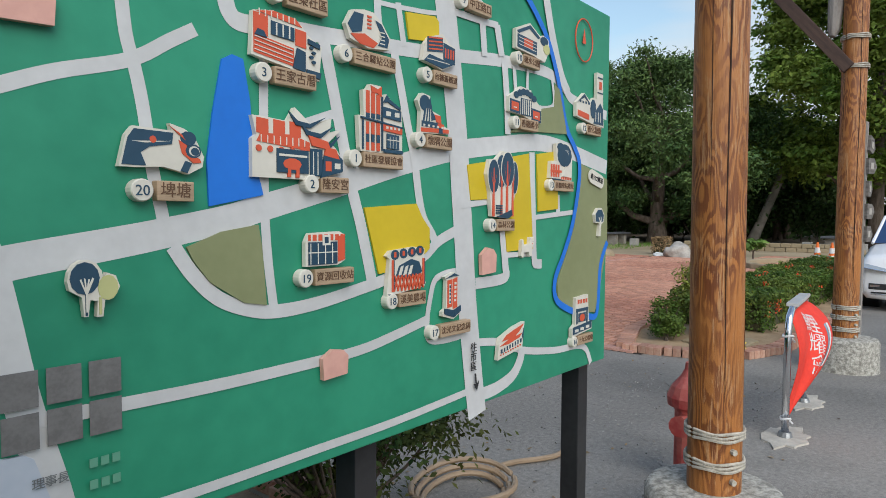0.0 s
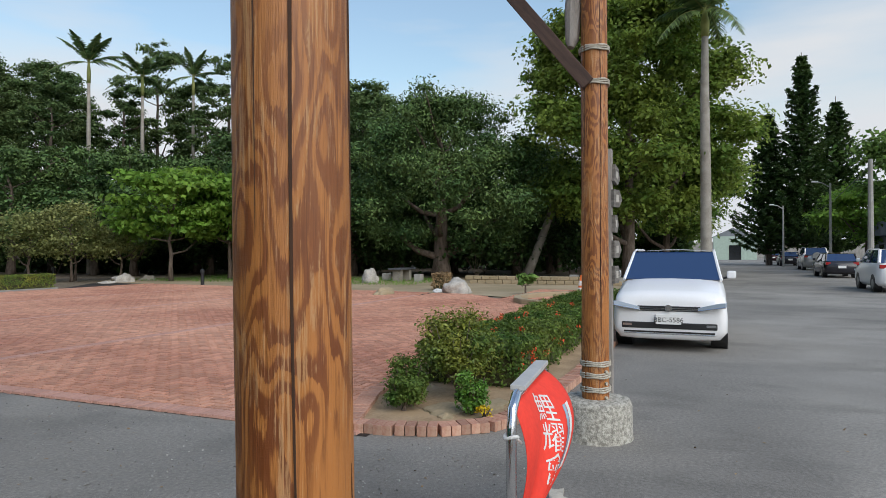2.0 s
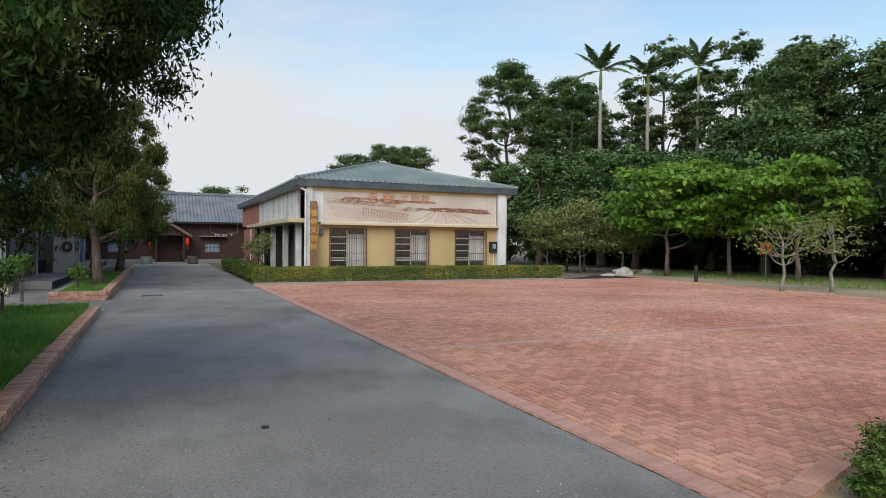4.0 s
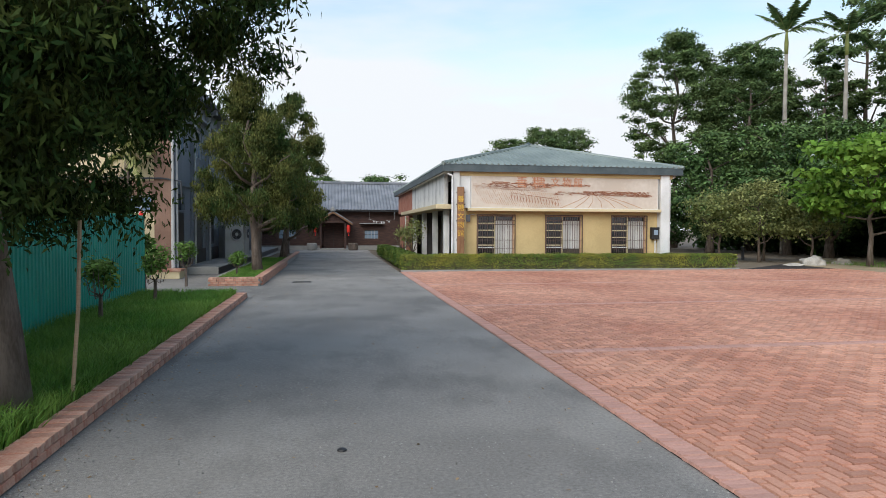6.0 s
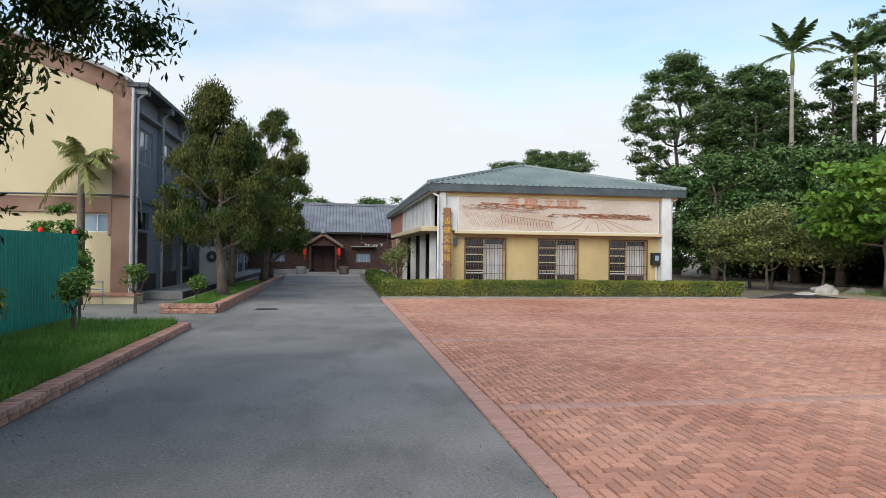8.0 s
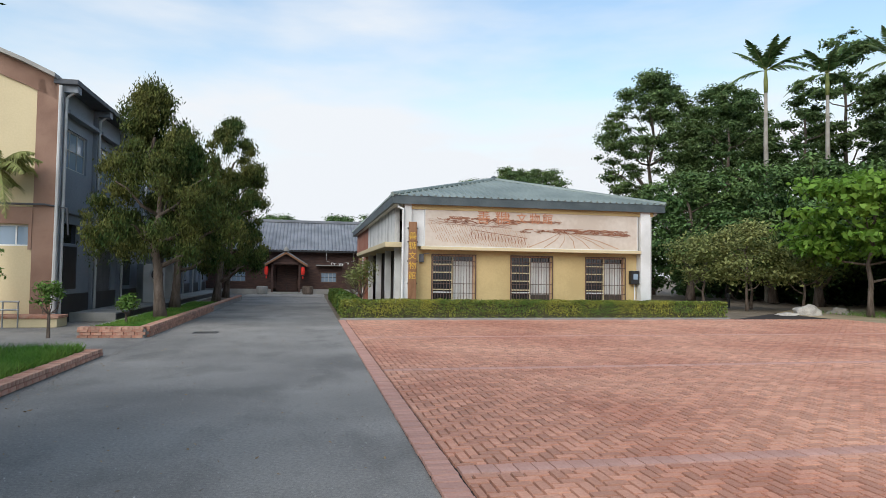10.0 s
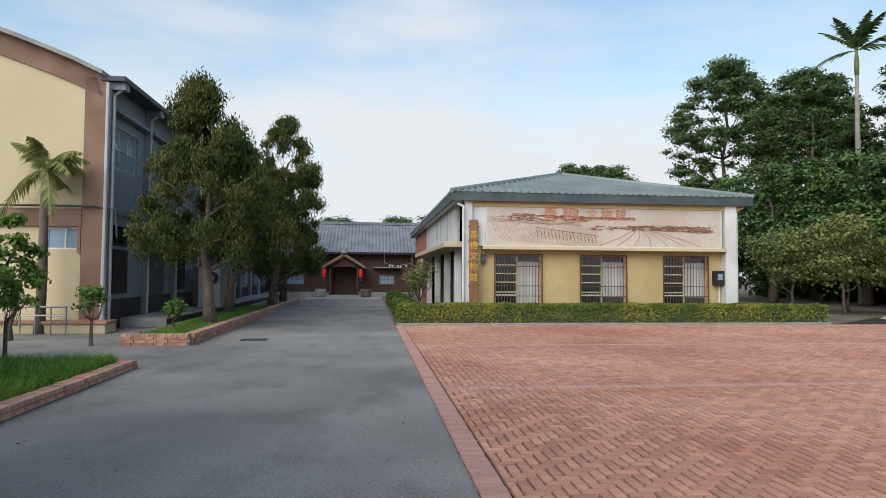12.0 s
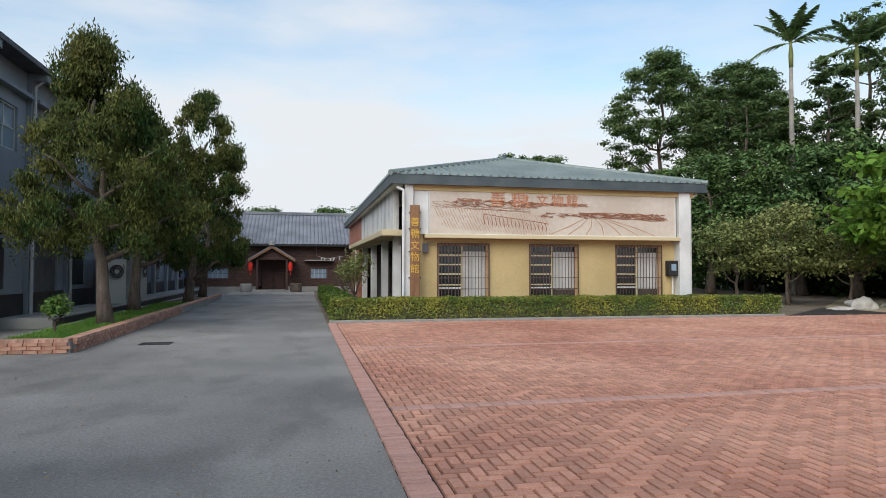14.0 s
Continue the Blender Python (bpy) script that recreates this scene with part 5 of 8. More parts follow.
            shape(N, (-0.46, -0.36), (0.1, -0.46), (0.48, -0.24), (0.1, -0.22), (-0.3, -0.16))
            rect(C, -0.38, -0.3, 0.3, -0.28)
        elif kind == "rock":
            shape(N, (-0.46, 0.0), (-0.32, 0.36), (-0.12, 0.36), (-0.16, -0.1), (-0.36, -0.2))
            shape(R, (-0.4, -0.24), (-0.1, -0.14), (0.2, -0.3), (0.1, -0.46), (-0.2, -0.44))
            shape(N, (0.14, 0.3), (0.28, 0.24), (0.46, -0.12), (0.42, -0.36), (0.2, -0.36), (0.3, -0.1))
            for k in range(4):
                rect(R, -0.04, 0.02 + k * 0.1, 0.05, 0.07 + k * 0.1)
                rect(C, 0.24, -0.3 + k * 0.1, 0.36, -0.27 + k * 0.1)
        elif kind == "gate":
            shape(N, (-0.48, 0.14), (-0.1, 0.44), (0.2, 0.18), (0.14, 0.12), (-0.12, 0.32), (-0.42, 0.08))
            rect(N, -0.46, -0.32, 0.1, 0.06, -0.1)
            rect(R, -0.28, -0.26, -0.02, 0.0)
            for k in range(3):
                rect(C, -0.42, -0.24 + 0.1 * k, 0.08, -0.22 + 0.1 * k, -0.1)
            shape(N, *oval(0.32, 0.12, 0.12, 0.14, 9))
            shape("map_pale", *oval(0.4, -0.1, 0.1, 0.16, 9))
        elif kind == "pair":
            shape(N, *oval(-0.18, 0.18, 0.28, 0.28, 12))
            shape("map_pale", *oval(0.26, 0.0, 0.2, 0.22, 12))
            rect(N, -0.18, -0.46, -0.14, 0.2)
            for k in range(4):
                shape(C, (-0.17, -0.1 + 0.02 * k), (-0.28 + 0.08 * k, 0.16 + 0.03 * (k % 2)), (-0.25 + 0.08 * k, 0.17), (-0.14, -0.1))
            rect(C, -0.17, -0.4, -0.13, 0.0)
            rect("map_pale", 0.08, -0.46, 0.13, -0.16)
        elif kind == "tree":
            shape(N, (-0.4, 0.02), (-0.42, 0.28), (-0.18, 0.42), (0.2, 0.44), (0.42, 0.24), (0.36, 0.02), (0.1, 0.0))
            shape(C, (0.0, -0.3), (0.12, 0.2), (0.18, 0.1), (0.1, -0.3))
            shape(C, (0.06, -0.05), (-0.12, 0.16), (-0.06, 0.18), (0.1, 0.0))
        elif kind == "dog":
            rect(R, 0.3, 0.12, 0.34, 0.18)
            rect(N, 0.36, 0.22, 0.38, 0.25)
        for ink, bm in print_bm.items():
            if len(bm.verts):
                tagged(part({"print_red": "red_print", "navy": "navy_print", "plaque": "cream_print", "map_pale": "pale_print"}[ink], bm, M[ink], pl), kind="stuff")
            else:
                bm.free()

    def plate(s, n, x, z, w):
        z += 1.0
        k = len(s)
        pl = part("name_plate", B(x - w / 2, -0.030, z - 0.0165, x + w / 2, -0.011, z + 0.0165, 0.002), M["tan"], t)
        text("lettering", s, min(w / k * 0.97, 0.027), (x, -0.0305, z), M["brown_ink"], pl, 0.0006)
        r = 0.0185
        dx = x - w / 2 - r - 0.006
        dsk = part("number_disc", T([(dx, -0.011, z), (dx, -0.030, z), (dx, -0.032, z)], [r, r, r * 0.9], 18), M["plaque"], t)
        text("number", n, 0.024, (dx, -0.0325, z - 0.001), M["navy"], dsk, 0.0006)

    lane([(-0.399, 0.452), (-0.36, 0.462), (-0.317, 0.47), (-0.249, 0.481), (-0.144, 0.499), (-0.009, 0.526), (0.075, 0.55), (0.258, 0.6), (0.43, 0.65), (0.637, 0.701), (0.837, 0.733), (1.046, 0.76), (1.219, 0.754), (1.521, 0.714)], 0.0311)
    lane([(-0.397, 0.533), (-0.376, 0.463), (-0.361, 0.39), (-0.343, 0.291), (-0.325, 0.212), (-0.3, 0.118), (-0.289, 0.063)], 0.0299)
    lane([(-0.38, 0.701), (-0.353, 0.713), (-0.282, 0.744), (-0.175, 0.781), (-0.109, 0.824), (-0.064, 0.853)], 0.0140)
    lane([(-0.188, 0.888), (-0.181, 0.82), (-0.168, 0.769), (-0.156, 0.708), (-0.142, 0.608), (-0.127, 0.534), (-0.124, 0.51)], 0.0135)
    lane([(-0.009, 0.936), (0.002, 0.898), (0.03, 0.885), (0.117, 0.896), (0.229, 0.905), (0.341, 0.916), (0.467, 0.925), (0.635, 0.944), (0.889, 0.974), (1.106, 0.98), (1.213, 0.948), (1.27, 0.92), (1.513, 0.899)], 0.0207)
    lane([(0.073, 0.844), (0.072, 0.728), (0.072, 0.573), (0.073, 0.53), (0.079, 0.448), (0.091, 0.354)], 0.0123)
    lane([(0.217, 0.895), (0.244, 0.79), (0.271, 0.681), (0.293, 0.595), (0.32, 0.512), (0.352, 0.391)], 0.0185)
    lane([(0.156, 0.714), (0.259, 0.753)], 0.0116)
    lane([(0.368, 1.032), (0.373, 0.972), (0.386, 0.921)], 0.0132)
    lane([(0.436, 1.025), (0.446, 0.976), (0.456, 0.93)], 0.0112)
    lane([(0.378, 1.01), (0.452, 1.017), (0.572, 1.034), (0.611, 1.057)], 0.0067)
    lane([(0.42, 0.919), (0.444, 0.84), (0.468, 0.751), (0.492, 0.673), (0.508, 0.586), (0.525, 0.531), (0.561, 0.485), (0.568, 0.467)], 0.0154)
    lane([(0.6, 1.094), (0.623, 0.967), (0.645, 0.829), (0.663, 0.7), (0.673, 0.598), (0.687, 0.464), (0.7, 0.328), (0.717, 0.203), (0.736, 0.076), (0.752, -0.014)], 0.0482)
    lane([(-0.11, 0.481), (-0.075, 0.43), (-0.027, 0.384), (0.036, 0.357), (0.099, 0.347), (0.196, 0.353), (0.323, 0.374), (0.412, 0.393), (0.525, 0.434), (0.583, 0.471), (0.651, 0.496)], 0.0165)
    lane([(-0.352, 0.234), (-0.323, 0.232), (-0.194, 0.229), (-0.013, 0.227), (0.196, 0.231), (0.323, 0.237), (0.431, 0.255), (0.541, 0.277)], 0.0140)
    lane([(0.652, 0.391), (0.606, 0.387), (0.568, 0.372), (0.551, 0.327), (0.541, 0.277), (0.546, 0.228), (0.607, 0.216), (0.709, 0.22)], 0.0104)
    lane([(-0.282, 0.052), (-0.081, 0.045), (0.195, 0.046), (0.431, 0.048), (0.728, 0.062)], 0.0116)
    lane([(0.736, 0.041), (0.835, 0.043), (0.92, 0.064), (0.959, 0.1), (0.971, 0.129)], 0.0224)
    lane([(0.734, 0.191), (0.861, 0.173), (0.98, 0.131), (1.165, 0.102), (1.317, 0.094), (1.383, 0.071), (1.419, 0.017)], 0.0134)
    lane([(0.674, 0.562), (0.786, 0.575), (0.868, 0.585)], 0.0098)
    lane([(0.856, 0.585), (0.864, 0.492), (0.879, 0.394), (0.874, 0.358), (0.737, 0.352)], 0.0189)
    lane([(0.876, 0.423), (1.015, 0.422)], 0.0092)
    lane([(1.014, 0.728), (1.025, 0.541), (1.034, 0.406), (1.048, 0.39), (1.078, 0.388)], 0.0177)
    lane([(1.031, 0.532), (1.271, 0.55)], 0.0092)
    lane([(1.169, 0.605), (1.174, 0.545)], 0.0152)
    lane([(0.645, 1.054), (0.741, 1.057), (0.832, 1.063)], 0.0110)
    lane([(0.668, 1.105), (0.753, 1.098), (0.758, 1.062), (0.77, 0.967)], 0.0157)
    lane([(0.826, 1.063), (0.85, 0.983)], 0.0175)
    lane([(0.864, 0.966), (0.877, 0.869), (0.884, 0.769)], 0.0173)
    lane([(0.912, 0.966), (0.922, 0.892)], 0.0105)
    lane([(0.984, 0.972), (0.998, 0.875), (1.13, 0.882), (1.124, 0.965)], 0.0080)
    lane([(1.08, 1.214), (1.12, 1.104), (1.176, 0.992), (1.225, 0.937)], 0.0237)
    river = [(0.967, 1.184), (1.037, 1.133), (1.104, 1.066), (1.162, 0.963), (1.217, 0.827), (1.275, 0.764), (1.308, 0.714), (1.303, 0.628), (1.264, 0.505), (1.211, 0.412), (1.158, 0.333), (1.167, 0.268), (1.254, 0.225), (1.354, 0.199), (1.439, 0.181), (1.463, 0.229), (1.476, 0.361), (1.527, 0.445)]
    area([(-0.016, 0.811), (0.004, 0.823), (0.027, 0.819), (0.041, 0.744), (0.046, 0.651), (0.068, 0.572), (-0.044, 0.549), (-0.047, 0.629), (-0.035, 0.714)], "map_blue")
    area([(0.327, 0.552), (0.498, 0.564), (0.519, 0.531), (0.546, 0.503), (0.546, 0.454), (0.509, 0.428), (0.449, 0.41), (0.372, 0.402)], "map_yellow")
    area([(0.696, 0.67), (0.838, 0.694), (0.995, 0.723), (1.024, 0.437), (0.884, 0.433), (0.862, 0.585), (0.712, 0.578)], "map_yellow")
    area([(1.04, 0.725), (1.165, 0.744), (1.17, 0.56), (1.051, 0.55)], "map_yellow")
    area([(0.459, 1.009), (0.564, 1.023), (0.577, 1.013), (0.579, 0.964), (0.471, 0.949)], "map_yellow")
    area([(-0.087, 0.478), (-0.02, 0.504), (0.056, 0.516), (0.064, 0.471), (0.073, 0.362), (0.024, 0.371), (-0.044, 0.414), (-0.075, 0.454)], "map_olive")
    area([(1.32, 0.715), (1.518, 0.671), (1.527, 0.451), (1.471, 0.259), (1.438, 0.195), (1.235, 0.233), (1.178, 0.267), (1.173, 0.322), (1.229, 0.412), (1.28, 0.505), (1.315, 0.629)], "map_olive")
    area([(0.893, 0.775), (1.027, 0.857), (1.137, 0.88), (1.142, 0.951), (1.17, 0.938), (1.221, 0.803), (1.045, 0.792)], "map_olive")
    area([(-0.406, 0.19), (-0.339, 0.186), (-0.326, 0.177), (-0.3, 0.094), (-0.408, 0.108)], "board_grey")
    icon("brick_house", 0.118, 0.861, 0.164, 0.115)
    icon("rock", 0.330, 0.937, 0.133, 0.080)
    icon("engine", 0.566, 0.938, 0.125, 0.089)
    icon("gate", 0.994, 1.051, 0.185, 0.098)
    icon("temple", 0.146, 0.676, 0.219, 0.142)
    icon("office", 0.367, 0.748, 0.136, 0.147)
    icon("train", 0.547, 0.780, 0.120, 0.096)
    icon("pond", -0.131, 0.642, 0.144, 0.086)
    icon("school", 0.957, 0.863, 0.172, 0.099)
    icon("factory", 1.362, 0.940, 0.199, 0.184)
    icon("grove", 0.843, 0.622, 0.152, 0.190)
    icon("banyan", 1.168, 0.711, 0.142, 0.122)
    icon("shop", 0.209, 0.466, 0.104, 0.070)
    icon("farm", 0.452, 0.402, 0.135, 0.118)
    icon("tower", 0.621, 0.330, 0.075, 0.121)
    icon("pavilion", 0.895, 0.175, 0.137, 0.095)
    icon("shrine", 1.325, 0.200, 0.142, 0.137)
    icon("pink", 0.235, 0.222, 0.070, 0.061)
    icon("pink", 0.783, 0.412, 0.069, 0.074)
    icon("pair", -0.242, 0.421, 0.076, 0.089)
    icon("tree", 1.442, 0.517, 0.074, 0.100)
    icon("pink", -0.324, 0.834, 0.078, 0.067)
    icon("dog", 0.978, 0.444, 0.071, 0.064)
    plate("埤塘", "20", -0.112, 0.573, 0.064)
    plate("王家古厝", "3", 0.134, 0.799, 0.099)
    plate("三合驛站公園", "6", 0.348, 0.873, 0.125)
    plate("隆安宮", "2", 0.232, 0.597, 0.074)
    plate("社區發展協會", "1", 0.373, 0.657, 0.123)
    plate("懷隅公園", "4", 0.566, 0.716, 0.096)
    plate("台糖舊鐵道", "5", 0.588, 0.873, 0.091)
    plate("資源回收站", "19", 0.231, 0.408, 0.104)
    plate("溪美農場", "18", 0.470, 0.338, 0.093)
    plate("沈光文紀念碑", "17", 0.634, 0.245, 0.123)
    plate("森林公園", "14", 0.857, 0.510, 0.086)
    plate("善糖車站遺址", "13", 1.185, 0.633, 0.119)
    plate("善糖國小", "11", 0.975, 0.804, 0.095)
    plate("善化糖廠", "12", 1.384, 0.831, 0.104)
    plate("十九公祖廟", "16", 1.345, 0.116, 0.106)
    plate("親水公園", "10", 0.982, 0.988, 0.089)
    plate("豐榮社區", "7", 0.164, 0.952, 0.099)
    plate("中正路口", "9", 0.729, 1.083, 0.098)
    part("painted_river", road(river, 0.0135), M["map_blue"], t)
    for ch, z in (("往", 1.178), ("市", 1.152), ("區", 1.126)):
        text("lettering", ch, 0.028, (0.725, -0.0185, z), M["black"], t, 0.0006)
    part("arrow", prism([(0.729, 1.107), (0.735, 1.107), (0.739, 1.078), (0.75, 1.086), (0.74, 1.058), (0.724, 1.08), (0.734, 1.078)], 0.001, pose(0, -0.0185, 0)), M["black"], t)
    ends = [(1 if -90 <= 15 * a - 97.5 < 82.5 else -1, math.radians(15 * a - 97.5)) for a in range(24)]
    tag = part("route_tag", prism([(1.422 + 0.032 * e + 0.024 * math.cos(r), 1.667 - 0.008 * e + 0.024 * math.sin(r)) for e, r in ends], 0.004, pose(0, -0.018, 0)), M["plaque"], t)
    text("lettering", "南122鄉道", 0.021, (1.422, -0.0232, 1.667, 0, 10), M["black"], tag, 0.0006)
    comp = part("compass_ring", T([(1.327 + 0.06 * math.cos(a * math.pi / 16), -0.016, 2.126 + 0.07 * math.sin(a * math.pi / 16)) for a in range(33)], 0.0024, 5), M["print_red"], t)
    part("needle", prism([(1.315, 2.115), (1.339, 2.115), (1.327, 2.165)], 0.001, pose(0, -0.016, 0)), M["print_red"], comp)
    # blank grey stickers and pale credit lines at the lower corner
    for i in range(3):
        for j in range(2):
            x, z = -0.343 + i * 0.0585, 1.281 - j * 0.062
            part("grey_sticker", B(x - 0.024, -0.0188, z - 0.027, x + 0.024, -0.018, z + 0.027), M["sticker"], t)
    for k, ch in enumerate("理事長"):
        text("lettering", ch, 0.018, (-0.322 + 0.0165 * k, -0.0185, 1.139), M["sticker_ink"], t, 0.0005)
    for i in range(2):
        for k in range(3):
            part("unread_line", B(-0.252 + 0.017 * k, -0.0188, 1.142 - i * 0.034, -0.24 + 0.017 * k, -0.018, 1.156 - i * 0.034), M["leaf_sage"], t)
    return t


map_board()


# ---- log posts, flag rail, hydrant ----
M["rope"] = mat("white_rope", (0.50, 0.46, 0.38), (0.36, 0.33, 0.27), 0.9, scale=30, fine=120, bump=0.3)
M["brace"] = mat("dark_beam", (0.05, 0.028, 0.02), (0.09, 0.05, 0.035), 0.7, scale=4, stretch=(6, 6, 0.6))
M["crack"] = mat("wood_crack", (0.03, 0.014, 0.007), (0.05, 0.022, 0.01), 0.9, bump=0)
M["hyd_red"] = mat("hydrant_red", (0.40, 0.05, 0.045), (0.50, 0.14, 0.11), 0.6, scale=8)
M["grey_wood"] = mat("grey_wood", (0.20, 0.18, 0.16), (0.33, 0.30, 0.27), 0.9, scale=4, fine=40, stretch=(5, 5, 0.6), bump=0.4)
M["old_board"] = mat("old_board", (0.10, 0.09, 0.08), (0.19, 0.175, 0.155), 0.9, scale=6, fine=50, stretch=(1, 1, 6))
M["orange"] = mat("orange", (0.75, 0.16, 0.02), (0.62, 0.12, 0.015), 0.6, bump=0)


def log_post(x, y, r, base_r, base_h, straps, lean, seed):
    rng = random.Random(seed)
    t = thing("log_post", (x, y, 0), "varnished round log post bound with white rope on a pebble base", "post", "shelter posts")
    n, hs = 28, 34
    bm = bmesh.new()
    rings = []
    for j in range(hs + 1):
        z = base_h * 0.6 + (4.9 - base_h * 0.6) * j / hs
        ring = []
        for i in range(n):
            a = 2 * math.pi * i / n
            rr = r * (1 - 0.012 * z) * (1 + 0.02 * noise.noise((math.cos(a) * 2 + seed, math.sin(a) * 2, z * 1.3)) + 0.008 * noise.noise((math.cos(a) * 9, math.sin(a) * 9 + seed, z * 3)))
            ring.append(bm.verts.new((rr * math.cos(a) + lean[0] * z, rr * math.sin(a) + lean[1] * z, z)))
        rings.append(ring)
    for a, b in zip(rings, rings[1:]):
        for i in range(n):
            bm.faces.new((a[i], a[(i + 1) % n], b[(i + 1) % n], b[i]))
    bm.faces.new(rings[-1])
    part("trunk", bm, M["log"], t, "golden brown varnished log", smooth=True)
    # long drying cracks
    for k in range(9):
        a = rng.uniform(0, 2 * math.pi)
        if k == 0:
            a = math.atan2(-0.78 - y * 0, -1.1)
        z0, L = (0.7, 3.2) if k == 0 else (rng.uniform(0.5, 3), rng.uniform(0.4, 1.4))
        pts, rad = [], []
        for i in range(13):
            z = z0 + L * i / 12
            aa = a + 0.03 * math.sin(z * 3 + k)
            rr = r * (1 - 0.012 * z) * 1.004
            pts.append((rr * math.cos(aa) + lean[0] * z, rr * math.sin(aa) + lean[1] * z, z))
            rad.append((0.0034 if k == 0 else 0.0018) * (0.3 + math.sin(math.pi * i / 12)))
        part("crack", T(pts, rad, 5), M["crack"], t)
    bm = bmesh.new()
    nb = 30
    prof = [(base_r * 1.02, 0), (base_r, 0.03), (base_r * 0.985, base_h - 0.04), (base_r * 0.94, base_h - 0.008), (base_r * 0.86, base_h), (0.02, base_h + 0.004)]
    rr = [[bm.verts.new((q * math.cos(2 * math.pi * i / nb), q * math.sin(2 * math.pi * i / nb), z)) for i in range(nb)] for q, z in prof]
    for a, b in zip(rr, rr[1:]):
        for i in range(nb):
            bm.faces.new((a[i], a[(i + 1) % nb], b[(i + 1) % nb], b[i]))
    part("base", bm, M["terrazzo"], t, "round washed-pebble concrete base", smooth=True)
    for z in straps:
        for k in range(3):
            q = r * 1.02 + 0.006
            zz = z + k * 0.016
            part("rope", T([(q * math.cos(a * math.pi / 14) + lean[0] * zz, q * math.sin(a * math.pi / 14) + lean[1] * zz, zz + 0.004 * math.sin(a + k)) for a in range(29)], 0.008, 6), M["rope"], t)
    for z in straps[:3]:
        a = -2.2
        part("bolt", T([(r * math.cos(a), r * math.sin(a), z - 0.05), ((r + 0.02) * math.cos(a), (r + 0.02) * math.sin(a), z - 0.05)], 0.014, 8), M["rope"], t)
    return t


p1 = log_post(-3.73, 1.67, 0.121, 0.32, 0.26, (0.38, 0.52), (-0.012, 0.004), 1)
p2 = log_post(0.77, 1.77, 0.117, 0.31, 0.33, (0.40, 0.52, 0.62, 3.03, 3.32), (0.0, 0.0), 2)
part("knee_brace", B(-0.05, -0.06, 0, 0.05, 0.06, 2.0, 0.006), M["brace"], p2).matrix_basis = pose(-0.1, 0.03, 3.02, -38, 0, 0)
# driftwood-grey end of a log beside the post
part("weathered_log_end", T([(-0.02, 0.2, 3.38), (0, 0.19, 3.45), (0.0, 0.18, 3.7), (0, 0.17, 4.0), (0, 0.17, 4.25)], [0.03, 0.06, 0.075, 0.06, 0.03], 12), M["grey_wood"], p2)
part("lintel", B(-5.2, -0.08, 4.9, 0.6, 0.08, 5.08), M["brace"], p2)


def direction_sign():
    t = thing("direction_sign", (1.6, 1.78, 0), "weathered grey wooden direction sign with stacked arrow boards", "sign")
    part("pole", B(-0.05, -0.05, 0, 0.05, 0.05, 2.6, 0.008), M["grey_wood"], t)
    for i in range(5):
        z = 2.28 - i * 0.25
        turn = pose(-0.03, -0.05, z, 0, 14 * (i == 0), (-6, -14, -3, -11, -8)[i])
        bd = part("arrow_board", prism([(-0.02, 0), (0.12, 0), (0.20, 0.08), (0.12, 0.17), (-0.02, 0.17)], 0.03, turn), M["old_board"], t)
        part("unread_line", B(0.03, -0.034, 0.05, 0.10, -0.0315, 0.12), M["rock"], bd).data.transform(turn)


direction_sign()


